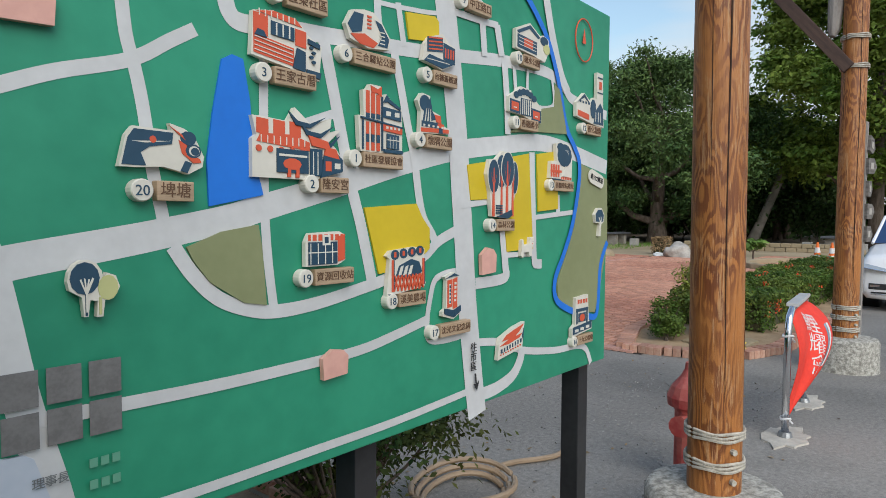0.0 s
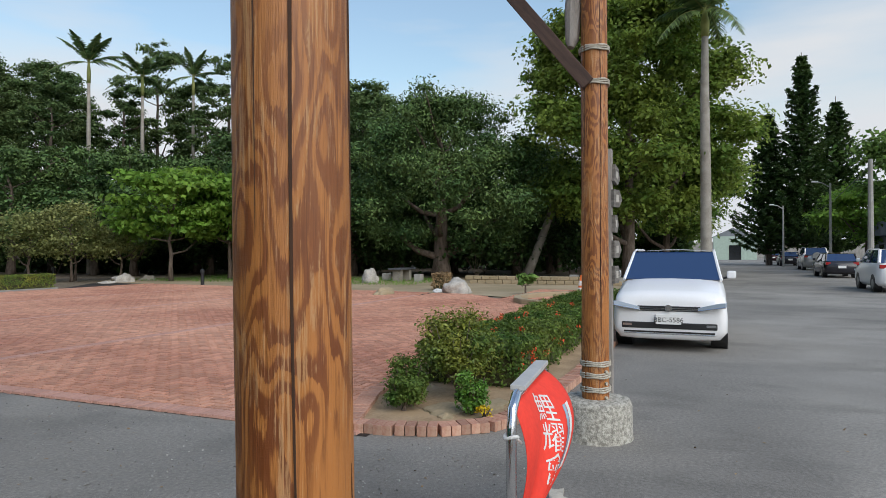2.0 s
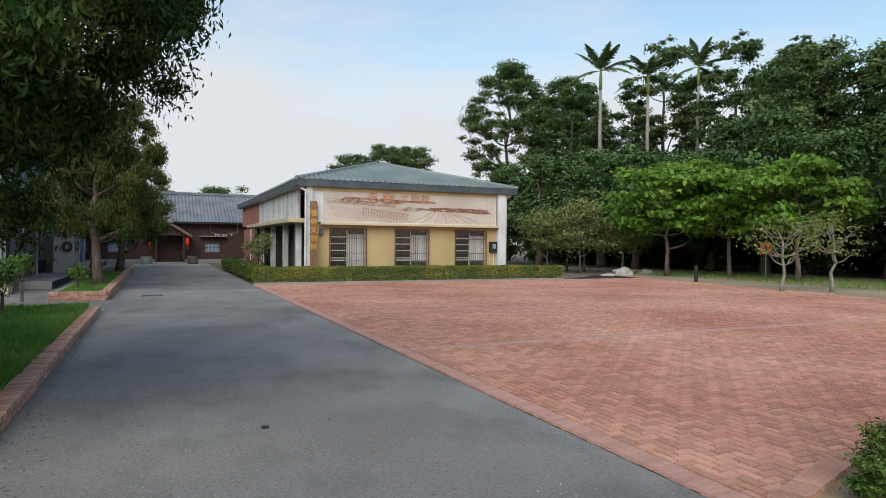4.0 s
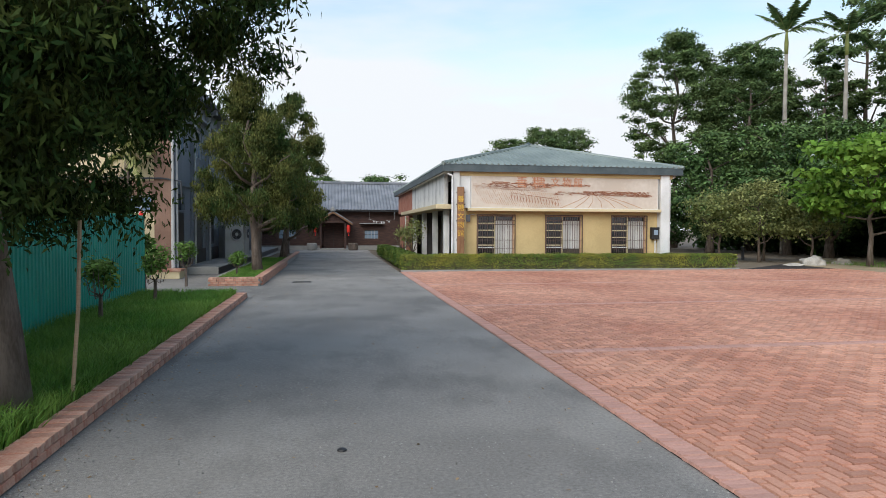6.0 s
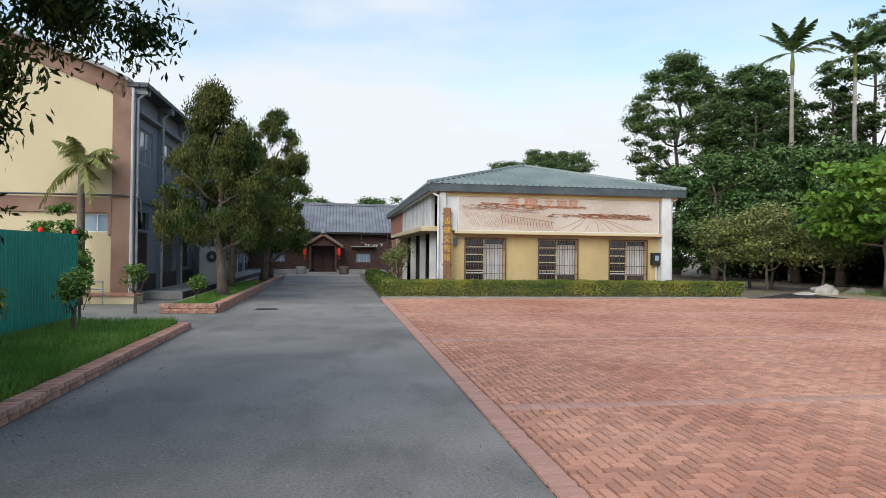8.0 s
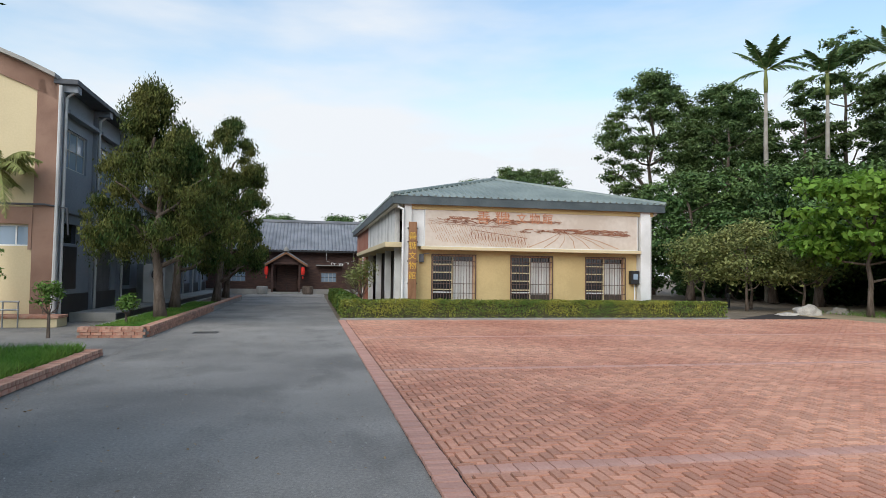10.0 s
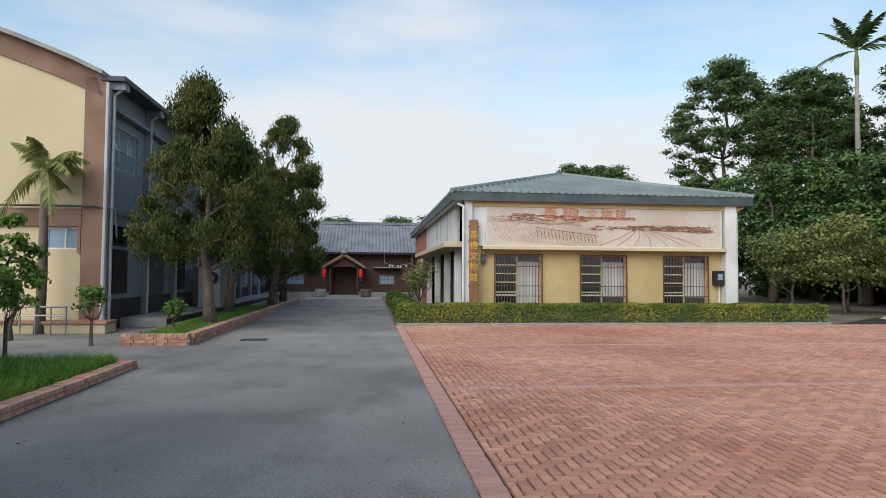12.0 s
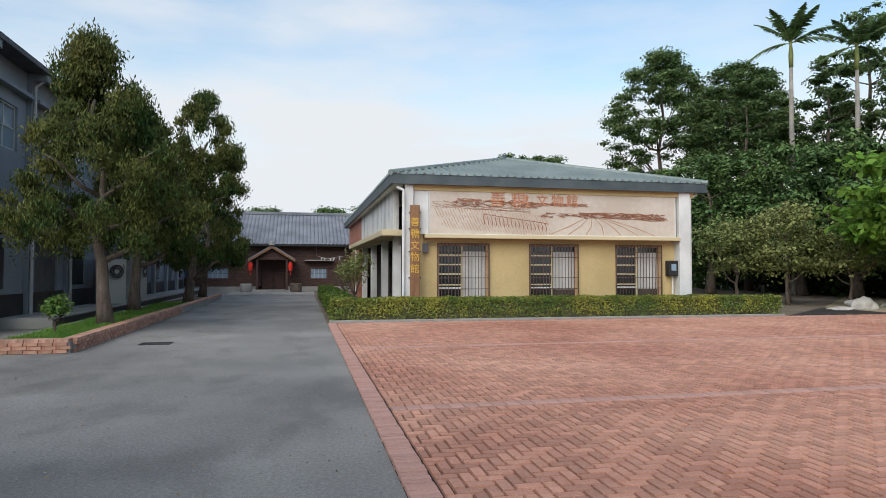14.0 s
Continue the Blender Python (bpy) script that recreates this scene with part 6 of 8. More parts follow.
def flag_rail():
    t = thing("flag_rail", (-1.93, 1.74, 0), "chrome hoop rail carrying a red cloth banner", "railing")
    L = 1.05
    d = Vector((1.0, 0.08, 0)).normalized() * L
    pts = [(0, 0, 0.02), (0, 0, 0.74), (d.x * 0.03, d.y * 0.03, 0.84), (d.x * 0.12, d.y * 0.12, 0.89), (d.x * 0.88, d.y * 0.88, 0.89), (d.x * 0.97, d.y * 0.97, 0.84), (d.x, d.y, 0.74), (d.x, d.y, 0.02)]
    part("hoop", T(pts, 0.025, 12), M["chrome"], t, smooth=True)
    part("top_plate", B(0.16, -0.038, 0.905, L - 0.12, 0.038, 0.93, 0.004), M["pvc"], t).matrix_basis = pose(0, 0, 0, 0, 0, math.degrees(math.atan2(d.y, d.x)))
    for p in (Vector((0, 0, 0)), d):
        bm = bmesh.new()
        n = 18
        ring = [bm.verts.new((p.x + (0.2 + 0.05 * math.sin(i * 2.3)) * math.cos(2 * math.pi * i / n) * 1.25, p.y + (0.14 + 0.035 * math.sin(i * 3.1)) * math.sin(2 * math.pi * i / n), 0.012)) for i in range(n)]
        low = [bm.verts.new((v.co.x * 1.02 - p.x * 0.02, v.co.y * 1.02 - p.y * 0.02, 0.0)) for v in ring]
        bm.faces.new(ring)
        for i in range(n):
            bm.faces.new((low[i], low[(i + 1) % n], ring[(i + 1) % n], ring[i]))
        part("footing", bm, M["mortar"], t, "rough pale mortar patch")
        part("foot_ring", T([(p.x, p.y, 0.012), (p.x, p.y, 0.045)], [0.05, 0.04], 12), M["steel"], t)
    for z in (0.14, 0.72):
        part("tie", T([(0.032 * math.cos(a), 0.032 * math.sin(a), z + 0.006 * math.sin(2 * a)) for a in np.linspace(0, 6.3, 14)] + [(0.07, -0.03, z - 0.05)], 0.008, 6), M["white"], t)
    # billowing banner
    nu, nv = 26, 30
    verts, faces = [], []
    side = Vector((-d.y, d.x, 0)).normalized()

    def cloth(u, v, off=0.0):
        """From the top bar (u along it) down to the tie at the foot, blown out over the road."""
        top = d * (0.03 + 0.90 * u) + Vector((0, 0, 0.865))
        foot = d * (0.02 + 0.10 * u) + Vector((0, 0, 0.13 + 0.03 * u))
        out = Vector((0.06, -0.24, 0.02)) * (0.25 + 0.8 * u) + Vector((0.0, -0.02, 0.0)) * math.sin(9 * u + 4 * v)
        p = top.lerp(foot, v) + out * math.sin(math.pi * v ** 0.85) * (1 - 0.25 * v) + side * off
        return p + Vector((0, 0.012 * math.sin(17 * u + 3 * v) * v, 0))

    for j in range(nv + 1):
        for i in range(nu + 1):
            verts.append(cloth(i / nu, j / nv))
    for j in range(nv):
        for i in range(nu):
            a = j * (nu + 1) + i
            faces.append((a, a + 1, a + nu + 2, a + nu + 1))
    bn = mesh_obj("banner", verts, faces, M["red"], t, True)
    bn["label"] = "red cloth banner with white characters"
    sol = bn.modifiers.new("thick", "SOLIDIFY")
    sol.thickness = 0.003
    for k, ch in enumerate("鯉耀會"):
        cu = text("lettering", ch, 0.24, (0, 0, 0), M["white"], bn, 0.0)
        for v in cu.data.vertices:
            u, w = 0.5 + 0.03 * k + v.co.x * 1.2, 0.17 + 0.2 * k - v.co.z * 0.85 + 0.32 * v.co.x
            q = cloth(min(max(u, 0.02), 0.89), min(max(w, 0.02), 0.89), -0.006)
            v.co = q
    for u0, c in ((0.75, "win_glass_sky"), (0.82, "white")):
        rows_v, rows_f = [], []
        for j in range(9):
            for i in range(2):
                rows_v.append(cloth(u0 + 0.06 * i, 0.2 + 0.05 * j, -0.006))
        for j in range(8):
            rows_f.append((2 * j, 2 * j + 1, 2 * j + 3, 2 * j + 2))
        mesh_obj("unread_line", rows_v, rows_f, M[c], bn)


flag_rail()


def hydrant():
    t = thing("fire_hydrant", (-3.12, 2.0, 0), "faded red cast iron fire hydrant", "hydrant")
    part("barrel", T([(0, 0, 0), (0, 0, 0.05), (0, 0, 0.06), (0, 0, 0.42), (0, 0, 0.45)], [0.12, 0.12, 0.08, 0.08, 0.1], 16), M["hyd_red"], t)
    part("bonnet", T([(0, 0, 0.45), (0, 0, 0.5), (0, 0, 0.56), (0, 0, 0.62), (0, 0, 0.66), (0, 0, 0.7)], [0.12, 0.125, 0.1, 0.05, 0.03, 0.025], 16), M["hyd_red"], t)
    for s in (-1, 1):
        part("outlet", T([(0, 0, 0.36), (s * 0.13, 0, 0.36), (s * 0.16, 0, 0.36)], [0.05, 0.05, 0.06], 12), M["hyd_red"], t)


hydrant()


def coiled_hose():
    t = thing("garden_hose", (-4.15, 2.85, 0), "coiled brown garden hose on the asphalt", "hose")
    for k in range(3):
        part("coil", T([((0.26 + 0.03 * k) * math.cos(a), (0.2 + 0.03 * k) * math.sin(a), 0.03 + 0.03 * k + 0.015 * math.sin(2 * a)) for a in np.linspace(0, 6.28, 30)], 0.017, 7), M["tan"], t)
    part("tail", T([(0.29 + 0.05 * i, 0.02 + 0.07 * math.sin(i * 0.42) - 0.004 * i, 0.02) for i in range(22)], 0.017, 7), M["tan"], t)


coiled_hose()


# ---- vehicles ----
M["headlamp"] = glass("headlamp", (0.35, 0.42, 0.5), 0.08)
M["tail_lamp"] = mat("tail_lamp", (0.35, 0.01, 0.01), (0.3, 0.01, 0.01), 0.2, bump=0)
M["car_dark"] = mat("car_dark", (0.018, 0.018, 0.025), (0.025, 0.025, 0.03), 0.2, bump=0)
M["car_wine"] = mat("car_wine", (0.03, 0.008, 0.01), (0.035, 0.01, 0.012), 0.2, bump=0)
M["car_silver"] = mat("car_silver", (0.42, 0.42, 0.41), (0.38, 0.38, 0.37), 0.25, metal=0.4, bump=0)
M["plate_white"] = mat("plate_white", (0.78, 0.78, 0.76), (0.74, 0.74, 0.72), 0.4, bump=0)


def loft(stations):
    """A car's lower body from stations (x, half width, bottom, top), front first."""
    bm = bmesh.new()
    rings = []
    for x, w, zb, zt in stations:
        half = [(0.0, zb), (0.55 * w, zb), (0.88 * w, zb + 0.02), (w, zb + 0.14), (w, (zb + zt) / 2), (w * 0.985, zt - 0.2), (w * 0.95, zt - 0.08), (w * 0.84, zt - 0.015), (w * 0.5, zt + 0.012), (0.0, zt + 0.02)]
        ring = [bm.verts.new((x, y, z)) for y, z in half] + [bm.verts.new((x, -y, z)) for y, z in half[-2:0:-1]]
        rings.append(ring)
    n = len(rings[0])
    for a, b in zip(rings, rings[1:]):
        for i in range(n):
            bm.faces.new((a[i], b[i], b[(i + 1) % n], a[(i + 1) % n]))
    bm.faces.new(rings[0])
    bm.faces.new(rings[-1][::-1])
    bmesh.ops.recalc_face_normals(bm, faces=bm.faces)
    return bm


def car(m, paint, label, Ln=4.4, W=1.8, H=1.62, plate="", suv=False):
    t = thing("car", m, label, "car", "parked cars")
    w, hood, belt = W / 2, H * 0.62, H * 0.685
    hx = 0.24 * Ln
    body = part("body", loft([(0.0, w * 0.86, 0.27, hood * 0.76), (0.02, w * 0.92, 0.21, hood * 0.84), (0.08, w * 0.97, 0.19, hood * 0.89), (0.22, w * 0.995, 0.18, hood * 0.94), (0.7, w, 0.19, hood * 1.01), (hx, w, 0.19, belt * 0.985), (hx + 0.3, w, 0.19, belt), (Ln * 0.6, w, 0.2, belt * 1.01), (Ln - 0.5, w * 0.985, 0.22, belt * 1.01), (Ln - 0.12, w * 0.93, 0.26, belt * 0.97), (Ln, w * 0.82, 0.36, belt * 0.85)]), M[paint], t, smooth=True)
    wx, rx = 0.41 * Ln, Ln - (0.2 if suv else 0.34)
    bw, rw = w * 0.91, w * 0.79
    zb, zt = belt - 0.02, H - 0.06
    A = {s: Vector((hx + 0.02, s * bw, zb)) for s in (-1, 1)}
    Bv = {s: Vector((wx, s * rw, zt)) for s in (-1, 1)}
    C = {s: Vector((rx - 0.18, s * rw, zt)) for s in (-1, 1)}
    D = {s: Vector((rx + 0.12, s * bw * 0.98, zb)) for s in (-1, 1)}

    def quad(name, vs, material, push, label=""):
        bm = bmesh.new()
        f = bm.faces.new([bm.verts.new(v) for v in vs])
        f.normal_update()
        r = bmesh.ops.extrude_face_region(bm, geom=[f])
        bmesh.ops.translate(bm, vec=f.normal * push, verts=[v for v in r["geom"] if isinstance(v, bmesh.types.BMVert)])
        bmesh.ops.recalc_face_normals(bm, faces=bm.faces)
        return part(name, bm, material, t, label)

    quad("windscreen", (A[-1], A[1], Bv[1], Bv[-1]), M["car_glass_sky"], 0.015)
    quad("rear_window", (D[1], D[-1], C[-1], C[1]), M["car_glass_sky"], 0.015)
    for s in (-1, 1):
        quad("side_window", (A[s], D[s], C[s], Bv[s]), M["car_glass_sky"], 0.012)
        part("front_pillar", T([A[s] + Vector((-0.02, 0, 0)), Bv[s]], 0.028, 6), M[paint], t)
        part("rear_pillar", T([D[s], C[s]], 0.06, 6), M[paint], t)
        part("door_pillar", T([(A[s] + D[s]) / 2, (Bv[s] + C[s]) / 2], 0.03, 6), M["black"], t)
        part("roof_rail", T([Bv[s] + Vector((0.15, 0, 0.02)), Bv[s] + Vector((0.3, 0, 0.05)), C[s] + Vector((-0.1, 0, 0.05)), C[s] + Vector((0, 0, 0.02))], 0.018, 6), M["steel"] if paint != "car_white" else M["car_white"], t)
        mr = part("mirror", B(-0.05, -0.075, -0.06, 0.06, 0.075, 0.075, 0.035), M[paint], t)
        mr.matrix_basis = pose(hx + 0.35, s * (w + 0.09), belt + 0.06)
        part("mirror_arm", T([(hx + 0.35, s * w * 0.95, belt), (hx + 0.35, s * (w + 0.05), belt + 0.03)], 0.02, 6), M["black"], t)
    bm = bmesh.new()
    nx, ny = 8, 8
    gx = [[bm.verts.new((Bv[1].x - 0.03 + (C[1].x - Bv[1].x + 0.06) * i / nx, rw * 1.03 * (2 * j / ny - 1), zt + 0.06 * (1 - (2 * j / ny - 1) ** 2 * 0.75) * (0.45 + 0.55 * math.sin(math.pi * (0.15 + 0.7 * i / nx))))) for j in range(ny + 1)] for i in range(nx + 1)]
    for i in range(nx):
        for j in range(ny):
            bm.faces.new((gx[i][j], gx[i + 1][j], gx[i + 1][j + 1], gx[i][j + 1]))
    part("roof", bm, M[paint], t, smooth=True)
    # face
    for s in (-1, 1):
        hl = part("headlight", prism([(0.0, 0.405 * H), (w * 0.46, 0.45 * H), (w * 0.46, 0.49 * H), (w * 0.36, 0.485 * H), (0.0, 0.435 * H)], 0.10, pose(0, 0, 0)), M["headlamp"], t)
        hl.data.transform(pose(0.07, s * w * 0.53, 0, 0, 0, -90 + s * 14) @ Matrix.Diagonal((-s, 1, 1, 1)))
        hl.data.flip_normals() if s > 0 else None
        rim = part("lamp_trim", T([(0.0, -0.101, 0.405 * H), (w * 0.46, -0.101, 0.45 * H)], 0.012, 5), M["chrome"], hl)
        rim.data.transform(pose(0.07, s * w * 0.53, 0, 0, 0, -90 + s * 14) @ Matrix.Diagonal((-s, 1, 1, 1)))
        part("fog_lamp", B(-0.02, s * w * 0.64, 0.262 * H - 0.02, 0.06, s * w * 0.80, 0.262 * H + 0.015), M["chrome"], t)
    part("grille", B(-0.014, -w * 0.54, 0.395 * H, 0.1, w * 0.54, 0.445 * H, 0.008), M["black"], t)
    for k in range(2):
        part("grille_bar", B(-0.022, -w * 0.5, (0.405 + 0.016 * k) * H, 0.0, w * 0.5, (0.410 + 0.016 * k) * H), M["chrome"], t)
    part("emblem", T([(0.0, 0, 0.425 * H), (-0.035, 0, 0.425 * H)], 0.055, 18), M["chrome"], t)
    part("lower_intake", B(-0.012, -w * 0.82, 0.225 * H, 0.1, w * 0.82, 0.285 * H, 0.012), M["black"], t)
    part("bumper_trim", B(-0.016, -w * 0.78, 0.172 * H, 0.1, w * 0.78, 0.18 * H, 0.004), M["chrome"], t)
    # black strip that draws the shadow line along the bumper
    part("bumper_shadow_strip", B(-0.01, -w * 0.78, 0.184 * H, 0.1, w * 0.78, 0.20 * H), M["black"], t)
    if plate:
        pl = part("number_plate", B(-0.04, -0.19, 0.27 * H, -0.014, 0.19, 0.27 * H + 0.155, 0.003), M["plate_white"], t)
        text("plate_number", plate, 0.108, (-0.0415, 0, 0.27 * H + 0.068, 0, 0, -90), M["black"], pl, 0.001)
    # tail
    for s in (-1, 1):
        part("tail_light", B(Ln - 0.14, s * w * 0.62, belt - 0.22, Ln - 0.01, s * w * 0.92, belt - 0.08, 0.01), M["tail_lamp"], t)
    part("rear_plate", B(Ln - 0.01, -0.2, belt - 0.42, Ln + 0.012, 0.2, belt - 0.27), M["plate_white"], t)
    if suv:
        part("spare_wheel", T([(Ln, 0.05, belt - 0.15), (Ln + 0.2, 0.05, belt - 0.15)], [0.36, 0.34], 20), M["car_silver"], t)
    for x in (0.19 * Ln, 0.80 * Ln):
        for s in (-1, 1):
            wh = part("wheel", T([(x, s * (w - 0.2), 0.31), (x, s * (w - 0.19), 0.31), (x, s * (w - 0.01), 0.31), (x, s * w, 0.31)], [0.27, 0.31, 0.31, 0.28], 22), M["tyre"], t)
            part("rim", T([(x, s * (w - 0.02), 0.31), (x, s * (w + 0.006), 0.31)], [0.2, 0.19], 18), M["steel"], wh)
            part("wheel_arch", T([(x, s * (w - 0.25), 0.33), (x, s * (w + 0.002), 0.33)], 0.36, 20), M["black"], t)
    return t


car((5.85, 1.43, 0, 0, 0, 0), "car_white", "white compact people carrier parked facing the road", 4.4, 1.74, 1.63, "BBC-5586")
car((27.5, -5.9, 0, 0, 0, 180), "car_white", "white hatchback seen from behind", 4.2, 1.7, 1.66)
car((42.5, -6.4, 0, 0, 0, 180), "car_dark", "dark saloon car parked behind the others", 4.6, 1.8, 1.45)
car((58, -7.3, 0, 0, 0, 180), "car_silver", "beige off-road car with a spare wheel", 4.3, 1.8, 1.85, suv=True)
car((74, -7.2, 0, 0, 0, 180), "car_dark", "dark car parked along the far kerb", 4.5, 1.8, 1.5)
car((96, -7.6, 0, 0, 0, 180), "car_wine", "dark red car parked along the far kerb", 4.5, 1.8, 1.5)


# ---- plants ----
def tree_limbs(rng, H, fork, spread, r, n_limb, lean=(0, 0)):
    """A tapered trunk with limbs; returns the bmesh and the limb ends."""
    bm = bmesh.new()
    k = 7
    pts = [(lean[0] * (i / k) * H + rng.uniform(-0.04, 0.04) * i, lean[1] * (i / k) * H + rng.uniform(-0.04, 0.04) * i, H * 0.8 * i / k) for i in range(k + 1)]
    tube(bm, pts, [r * (1.35 if i == 0 else 1.0) * (1 - 0.8 * i / k) + 0.012 for i in range(k + 1)], 9)
    ends = [Vector(pts[-1])]
    for j in range(n_limb):
        f = fork + (0.8 - fork) * (j + rng.random()) / n_limb
        i = min(int(f / 0.8 * k), k - 1)
        a = 2.4 * j + rng.uniform(-0.5, 0.5)
        s = Vector(pts[i])
        L = spread * rng.uniform(0.6, 1.0)
        e = s + Vector((math.cos(a) * L, math.sin(a) * L, L * rng.uniform(0.35, 0.8)))
        m1 = s.lerp(e, 0.4) + Vector((0, 0, -0.08 * L))
        m2 = s.lerp(e, 0.75) + Vector((0, 0, 0.05 * L))
        rr = r * (1 - f) * 0.6 + 0.015
        tube(bm, [s, m1, m2, e], [rr, rr * 0.75, rr * 0.5, rr * 0.2], 6)
        ends += [m2, e]
    return bm, ends


def crown_points(rng, blobs, n, loose=0.34, droop=0.0):
    """Leaf places in the shells of many clumps (x, y, z, rx, rz)."""
    bl = np.array(blobs, float)
    wts = bl[:, 3] ** 2
    idx = rng.choice(len(bl), n, p=wts / wts.sum())
    d = rng.normal(size=(n, 3))
    d /= np.linalg.norm(d, axis=1, keepdims=True)
    r = np.minimum(np.abs(rng.normal(0.62, loose, n)), 1.3)
    d[:, 2] *= np.where((d[:, 2] < 0) & (rng.random(n) < 0.55), -0.8, 0.9)
    p = bl[idx, :3] + d * r[:, None] * bl[idx][:, [3, 3, 4]]
    nrm = d * 0.7 + rng.normal(size=(n, 3)) * 0.6 + np.array([0, 0, 0.7 - droop])
    return p, nrm


def make_tree(name, seed, H, crown_r, low, leaf, n_leaf, size, r, label, m, bark="bark", n_limb=9, sub=34, flat=0.75, lean=(0, 0), top_bias=0.0, droop=0.0, aspect=0.55, group="", clump=0.30):
    rng, rr = np.random.default_rng(seed), random.Random(seed)
    t = thing(name, m, label, "tree", group)
    bm, ends = tree_limbs(rr, H, low / H * 0.9, crown_r * 0.8, r, n_limb, lean)
    part("trunk", bm, M[bark], t, smooth=True)
    blobs = []
    zc, zr = (low + H) / 2, (H - low) / 2
    for k in range(sub):
        a, u = rr.uniform(0, 2 * math.pi), rr.uniform(-0.95, 0.95)
        w = math.sqrt(max(0.0, 1 - abs(u) ** (2.2 + top_bias))) * (1 - 0.25 * u)
        q = crown_r * w * math.sqrt(rr.uniform(0.12, 1.0))
        s = crown_r * clump * rr.uniform(0.5, 1.6)
        blobs.append((q * math.cos(a) + lean[0] * (zc + u * zr), q * math.sin(a) + lean[1] * (zc + u * zr), zc + u * zr * 0.92, s, s * flat))
    for e in ends[::2]:
        blobs.append((e.x, e.y, e.z, crown_r * clump, crown_r * clump * flat))
    p, nrm = crown_points(rng, blobs, n_leaf, 0.42, droop)
    leaf_mesh("crown", p, nrm, size, M[leaf], t, rng, aspect)
    return t


def royal_palm(name, m, H, r, seed, frond=2.6, label="tall royal palm with a smooth grey trunk", shaft=True, droop=0.85, leafm="leaf_mid", nf=15, scale_leaf=1.0, bark="bark_grey"):
    rng = random.Random(seed)
    t = thing(name, m, label, "palm tree")
    part("trunk", T([(0, 0, 0), (0, 0, 0.3), (0.02, 0, H * 0.4), (0.0, 0.03, H * 0.75), (0, 0, H)], [r * 1.3, r * 1.05, r, r * 0.85, r * 0.6], 12), M[bark], t, smooth=True)
    if shaft:
        part("crownshaft", T([(0, 0, H * 0.985), (0, 0, H * 1.04), (0, 0, H * 1.1)], [r * 0.75, r * 0.85, r * 0.35], 10), M["leaf_olive"], t, smooth=True)
    top = H * (1.09 if shaft else 1.0)
    for k in range(nf):
        a = 2.4 * k + rng.uniform(-0.2, 0.2)
        up = rng.uniform(0.5, 1.45) if k < nf * 0.75 else rng.uniform(-0.1, 0.4)
        pts = []
        for i in range(11):
            s = i / 10
            q = frond * s * math.cos(up * (1 - 0.2 * s))
            z = frond * (math.sin(up) * s - droop * (1.05 - 0.62 * max(0.0, math.sin(up))) * 0.62 * s ** 2.2)
            pts.append(Vector((q * math.cos(a), q * math.sin(a), top + z)))
        fr = part("frond", T(pts, [0.03 * (1 - 0.85 * i / 10) + 0.004 for i in range(11)], 5), M["leaf_olive"], t)
        verts, faces = [], []
        side = Vector((-math.sin(a), math.cos(a), 0))
        for i in range(1, 10):
            for sub in range(4):
                s = (i + sub / 4) / 10
                p = pts[i].lerp(pts[min(i + 1, 10)], sub / 4)
                tan = (pts[min(i + 1, 10)] - pts[i]).normalized()
                ln = frond * 0.26 * math.sin(math.pi * min(0.98, 0.18 + s * 0.8)) * rng.uniform(0.8, 1.15) * scale_leaf
                for sg in (-1, 1):
                    tip = p + side * sg * ln * 0.8 + tan * ln * 0.55 + Vector((0, 0, -ln * rng.uniform(0.25, 0.75) * droop))
                    w = tan * 0.035 * frond / 2.0
                    b = len(verts)
                    mid = p.lerp(tip, 0.5) + Vector((0, 0, ln * 0.08))
                    verts += [p - w, p + w, mid + w, mid - w, tip]
                    faces += [(b, b + 1, b + 2, b + 3), (b + 3, b + 2, b + 4)]
        mesh_obj("frond_blade", verts, faces, M[leafm], fr)
    return t


def conifer(m, H, r, seed, lean):
    rng = np.random.default_rng(seed)
    t = thing("norfolk_pine", m, "tall dark narrow conifer with layered branches", "tree", "roadside conifers")
    part("trunk", T([(0, 0, 0), (lean * H * 0.5, 0, H * 0.5), (lean * H, 0, H)], [0.35, 0.22, 0.03], 9), M["bark"], t)
    ps, ns = [], []
    for k in range(int(H * 1.7)):
        z = H * 0.1 + H * 0.89 * k / (H * 1.7)
        q = (r * (1 - (z / H) ** 1.3) + 0.3) * rng.uniform(0.6, 1.15)
        for j in range(9):
            a = j * 0.698 + k * 0.4 + rng.uniform(-0.2, 0.2)
            n = int(14 + q * 14)
            s = rng.uniform(0.1, 1, n)
            w = (1 - s) * 0.35 + 0.1
            px = lean * z + q * s * np.cos(a) + rng.normal(size=n) * w * 0.35
            py = q * s * np.sin(a) + rng.normal(size=n) * w * 0.35
            pz = z + q * (0.42 * s ** 1.6 - 0.12) + rng.normal(size=n) * 0.06
            ps.append(np.stack([px, py, pz], 1))
            ns.append(rng.normal(size=(n, 3)) * 0.6 + np.array([0, 0, 1.0]))
    leaf_mesh("crown", np.concatenate(ps), np.concatenate(ns), 0.30, M["leaf_dark"], t, rng, 0.35)
    return t


